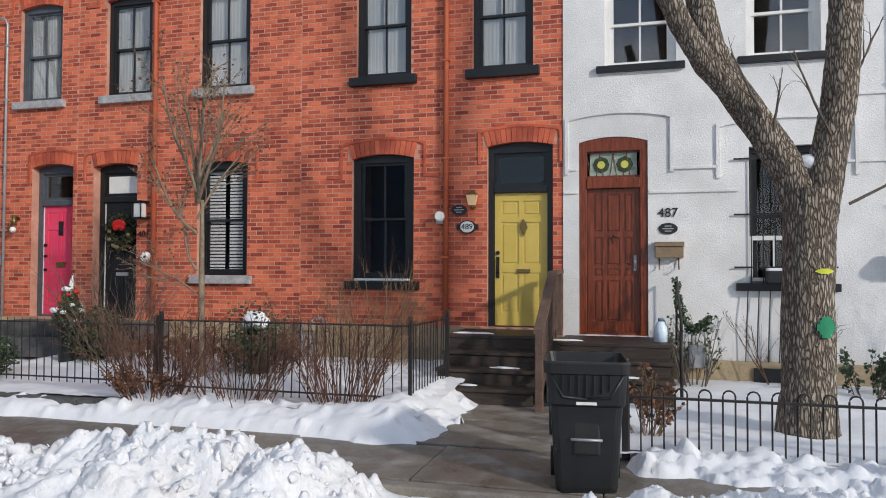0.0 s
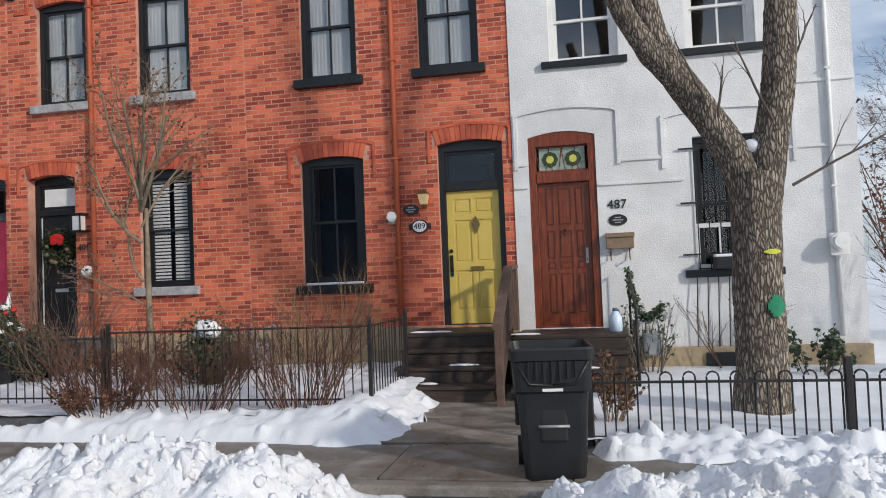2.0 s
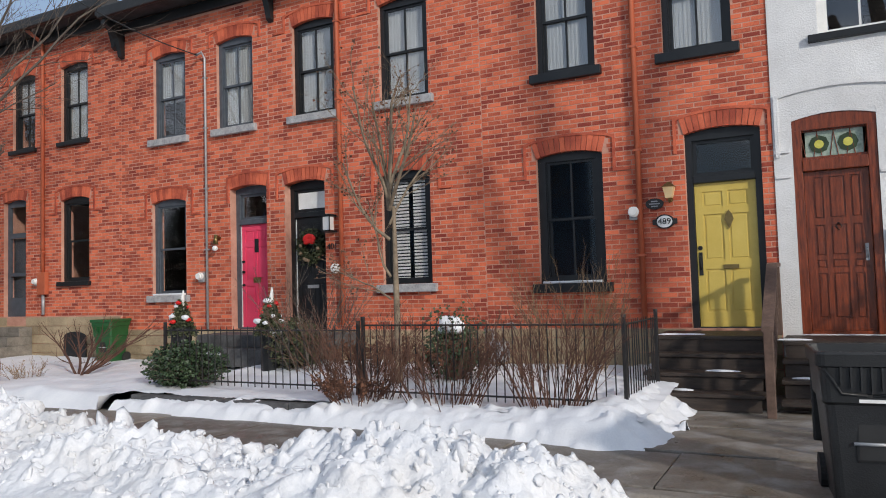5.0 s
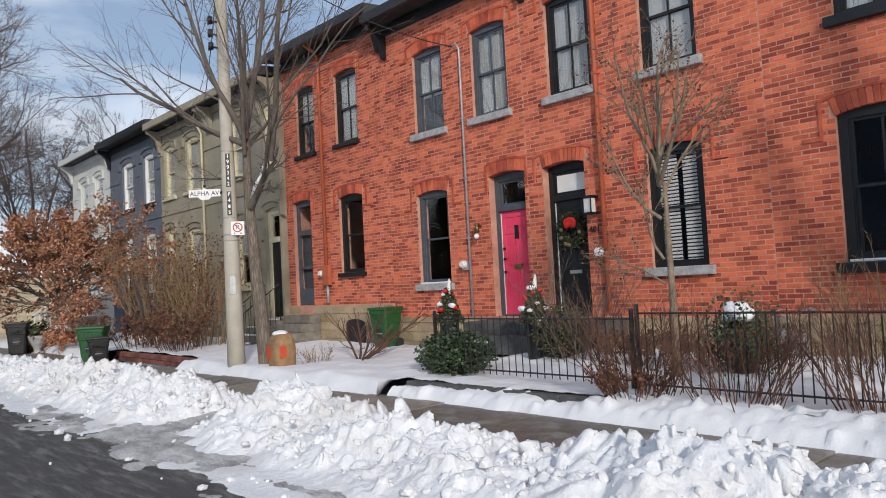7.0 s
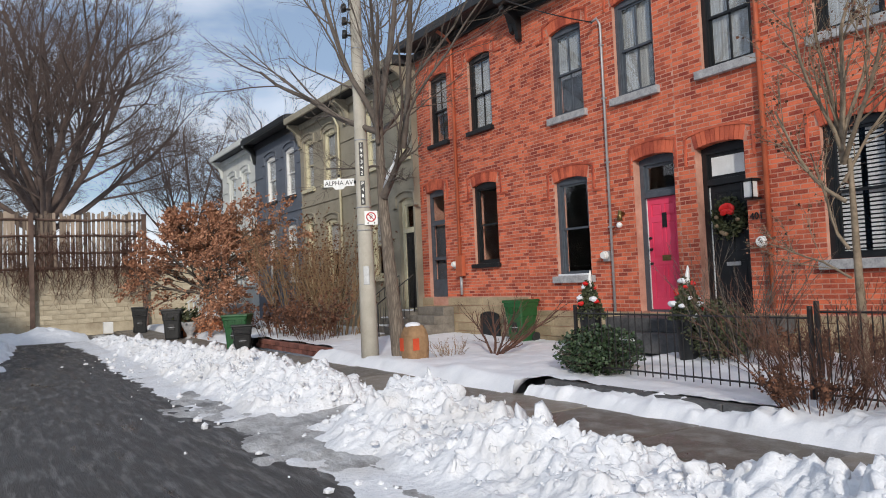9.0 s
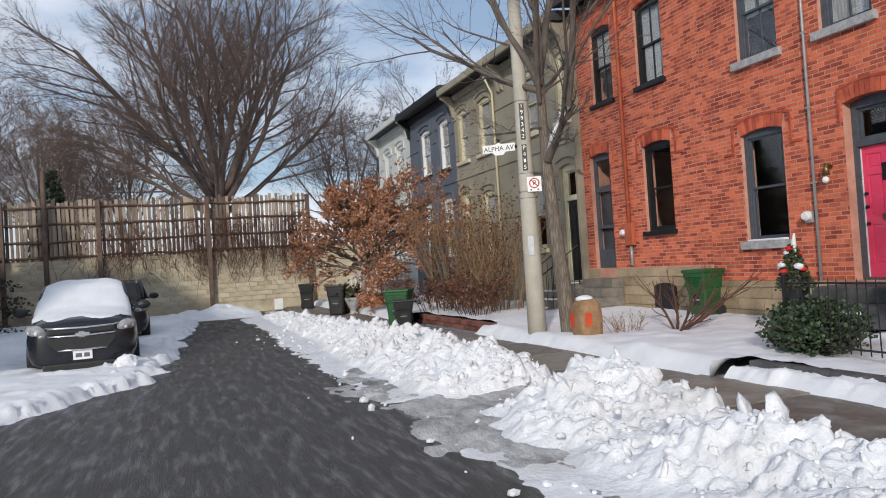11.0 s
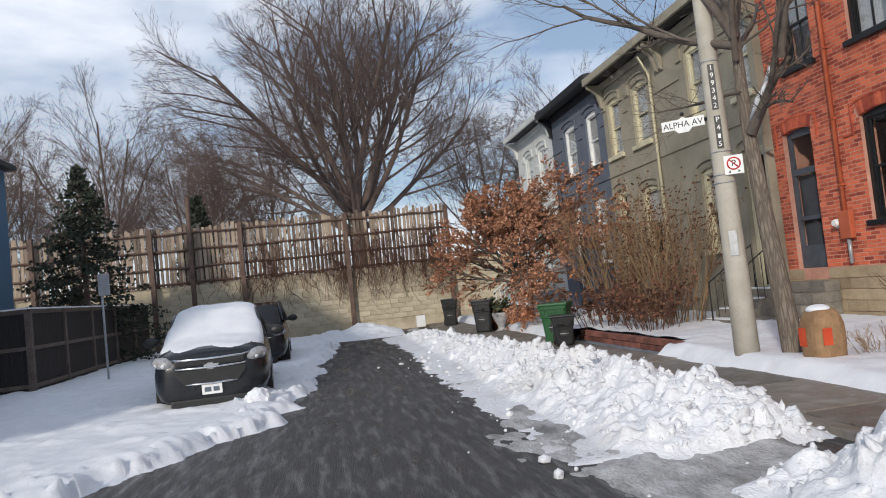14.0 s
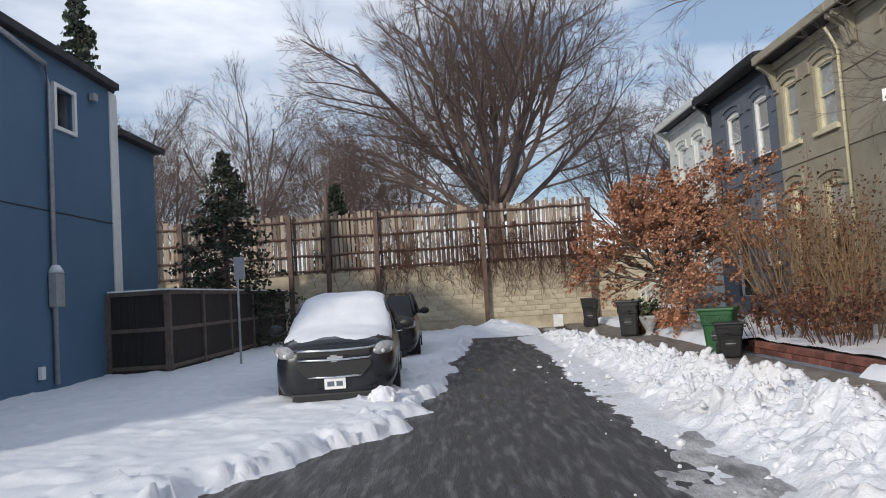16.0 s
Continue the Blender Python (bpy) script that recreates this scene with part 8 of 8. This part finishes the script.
    low = [[bm.verts.new((v.co.x, v.co.y, v.co.z - 0.1)) for v in row] for row in grid]
    for i in range(nx):
        for j in range(ny):
            bm.faces.new((grid[i][j], grid[i + 1][j], grid[i + 1][j + 1], grid[i][j + 1])).smooth = True
        for a, b in ((0, 0), (ny, ny)):
            bm.faces.new((grid[i][a], low[i][a], low[i + 1][a], grid[i + 1][a]))
    for i in (0, nx):
        for j in range(ny):
            bm.faces.new((grid[i][j], grid[i][j + 1], low[i][j + 1], low[i][j]))
    if snowy:
        part("snow", bm, M["snow"], t, "thick snow over bonnet, windscreen and roof")
    else:
        bm.free()
    # front
    bm = bmesh.new()
    box(bm, 2.28, 2.4, -0.52, 0.52, 0.83, 0.93, 0.02)
    part("upper_grille", bm, M["ink"], t)
    bm = bmesh.new(); prism(bm, [(-0.4, 0.56), (0.4, 0.56), (0.52, 0.70), (0.52, 0.77), (-0.52, 0.77), (-0.52, 0.70)], -0.04, 0.045); bmesh.ops.rotate(bm, verts=bm.verts, cent=(0, 0, 0), matrix=Matrix.Rotation(radians(90), 3, "Z")); bmesh.ops.translate(bm, verts=bm.verts, vec=(2.36, 0, 0)); part("lower_grille", bm, M["ink"], t)
    bm = bmesh.new()
    for z, w in ((0.935, 0.56), (0.80, 0.55), (0.555, 0.4)):
        tube(bm, [(2.29, -w - 0.03, z + 0.02), (2.385, -w * 0.9, z), (2.41, 0, z - 0.01), (2.385, w * 0.9, z), (2.29, w + 0.03, z + 0.02)], 0.018, 6)
    part("chrome_trim", bm, M["chrome"], t, "chrome grille bars")
    bm = bmesh.new(); prism(bm, [(-0.11, -0.03), (-0.045, -0.03), (-0.045, -0.05), (0.045, -0.05), (0.045, -0.03), (0.11, -0.03), (0.13, 0.03), (0.045, 0.03), (0.045, 0.05), (-0.045, 0.05), (-0.045, 0.03), (-0.09, 0.03)], -0.01, 0.01)
    o = part("badge", bm, M["zinc"], t); o.matrix_basis = pose(2.4, 0, 0.81, 0, 0, 90)
    for s in (-1, 1):
        turn = pose(2.2, s * 0.70, 0.905, 0, 0, s * 36) @ pose(0, 0, 0, s * 12, 0, 0)
        bm = bmesh.new(); bmesh.ops.create_icosphere(bm, subdivisions=3, radius=1, matrix=turn @ Matrix.Diagonal((0.13, 0.21, 0.1, 1)))
        for f in bm.faces: f.smooth = True
        lamp = part("headlight", bm, M["headlamp"], t, "clear headlight")
        for dy, r in ((-0.075, 0.05), (0.05, 0.058)):
            bm = bmesh.new(); bmesh.ops.create_icosphere(bm, subdivisions=2, radius=1, matrix=turn @ Matrix.Translation((0.095, dy * s, -0.01)) @ Matrix.Diagonal((0.032, r * 0.8, r * 0.8, 1)))
            for f in bm.faces: f.smooth = True
            part("lens", bm, M["lamp_glass"], lamp)
        bm = bmesh.new(); disc(bm, (2.24, s * 0.7, 0.46), 0.07, 0.04, 14, "x"); part("fog_lamp", bm, M["ink"], t)
        bm = bmesh.new(); bmesh.ops.create_icosphere(bm, subdivisions=2, radius=1, matrix=Matrix.Translation((0.85, s * 1.06, 1.2)) @ Matrix.Diagonal((0.07, 0.13, 0.09, 1))); box(bm, 0.82, 0.88, min(s * 0.88, s * 1.0), max(s * 0.88, s * 1.0), 1.14, 1.18); part("wing_mirror", bm, M["ink"], t)
        for x in (1.42, -1.42):
            bm = bmesh.new(); disc(bm, (x, s * 0.80 + (0.11 if s > 0 else 0.11), 0.35), 0.35, 0.22, 24, "y"); w_ = part("wheel", bm, M["tyre"], t)
            bm = bmesh.new(); disc(bm, (x, (0.925 if s > 0 else -0.915), 0.35), 0.22, 0.01, 20, "y"); part("rim", bm, M["zinc"], w_)
    boxpart("lower_bumper", (2.2, 2.375, -0.62, 0.62, 0.2, 0.33), M["ink"], t, bevel=0.03)
    boxpart("number_plate", (2.37, 2.4, -0.15, 0.15, 0.38, 0.54), M["sign"], t, bevel=0.002)
    boxpart("plate_writing", (2.4, 2.403, -0.11, -0.01, 0.42, 0.49), M["bluegrey"], t)
    boxpart("plate_writing", (2.4, 2.403, 0.02, 0.11, 0.42, 0.49), M["bluegrey"], t)
    t.matrix_basis = pose(cx, cy, z0, 0, 0, rot)
    return t
car(-19.1, -0.15, 4, -0.1, M["car"], "charcoal crossover parked nose-out under thick snow")
car(-25.6, -0.1, 2, -0.05, M["car"], "dark crossover parked behind the snow-covered one", snowy=False)
bm = bmesh.new(); bmesh.ops.create_icosphere(bm, subdivisions=3, radius=1, matrix=Matrix.Translation((-16.35, 0.72, 0.15)) @ Matrix.Diagonal((0.2, 0.2, 0.17, 1)))
for v in bm.verts: v.co += Vector((random.gauss(0, .012), random.gauss(0, .012), random.gauss(0, .012)))
tagged(link("snow_lump", bm, M["snow"]), "rounded lump of snow at the car's bumper", "snow lump")

# loose snow clods along the banks
rnd = random.Random(120)
V, F = [], []
ico = bmesh.new(); bmesh.ops.create_icosphere(ico, subdivisions=1, radius=1)
iv, if_ = [v.co.copy() for v in ico.verts], [[v.index for v in f.verts] for f in ico.faces]; ico.free()
for k in range(420):
    x = rnd.uniform(-22, 5)
    if -2.3 < x < -0.6: continue
    y = rnd.choice([rnd.gauss(3.9, 0.35), rnd.gauss(6.1, 0.12), rnd.gauss(5.0, 0.6)])
    r = 0.012 + rnd.random() ** 4 * 0.05
    c = float(np.interp(x, [q[0] for q in CREST], [q[1] for q in CREST]))
    dd = abs(y - 5.2) / (0.72 if y > 5.2 else 1.15)
    z = max(c * max(1 - dd ** 1.7, 0) ** 0.8 * 0.8, 0.0)
    b = len(V)
    s = Vector((rnd.uniform(.7, 1.3), rnd.uniform(.7, 1.3), rnd.uniform(.6, 1.0))) * r
    V += [(x + v.x * s.x * rnd.uniform(.85, 1.15), y + v.y * s.y, z + r * 0.4 + v.z * s.z) for v in iv]
    F += [tuple(i + b for i in f) for f in if_]
ob = pydata("snow_clods", V, F, M["snowbank"])
tagged(ob, "loose clods of snow scattered along the bank", "snow", kind="stuff")
# overhead cables
def cable(a, b, sag, name="cable"):
    bm = bmesh.new()
    A, B = Vector(a), Vector(b)
    tube(bm, [A.lerp(B, k / 16) - Vector((0, 0, sag * 4 * (k / 16) * (1 - k / 16))) for k in range(17)], 0.012, 5)
    tagged(link(name, bm, M["ink"]), "thin black overhead service cable", "cable")
cable((PX - 0.1, PY, 8.6), (-11.6, YF - 0.16, 6.25), 0.35)
cable((PX, PY, 8.4), (-22.0, YG - 0.4, 7.2), 0.3)

# ---- bricks of the red fronts ----
bricks(wall1, -5.598, -1.402, 0.885, E1 - 0.2, YF, ho1, ar1, pick=lambda a, b, z: -3.7 < a and z < 3.0)
bricks(wall2, -9.958, -5.602, 0.865, E1 - 0.2, YF, ho2, ar2)
bricks(wall3, -13.998, -9.962, 0.865, E1 - 0.12, YF, ho3, ar3)
bricks(wall4, -18.418, -14.002, 1.165, E4 - 0.2, YF, ho4, ar4)
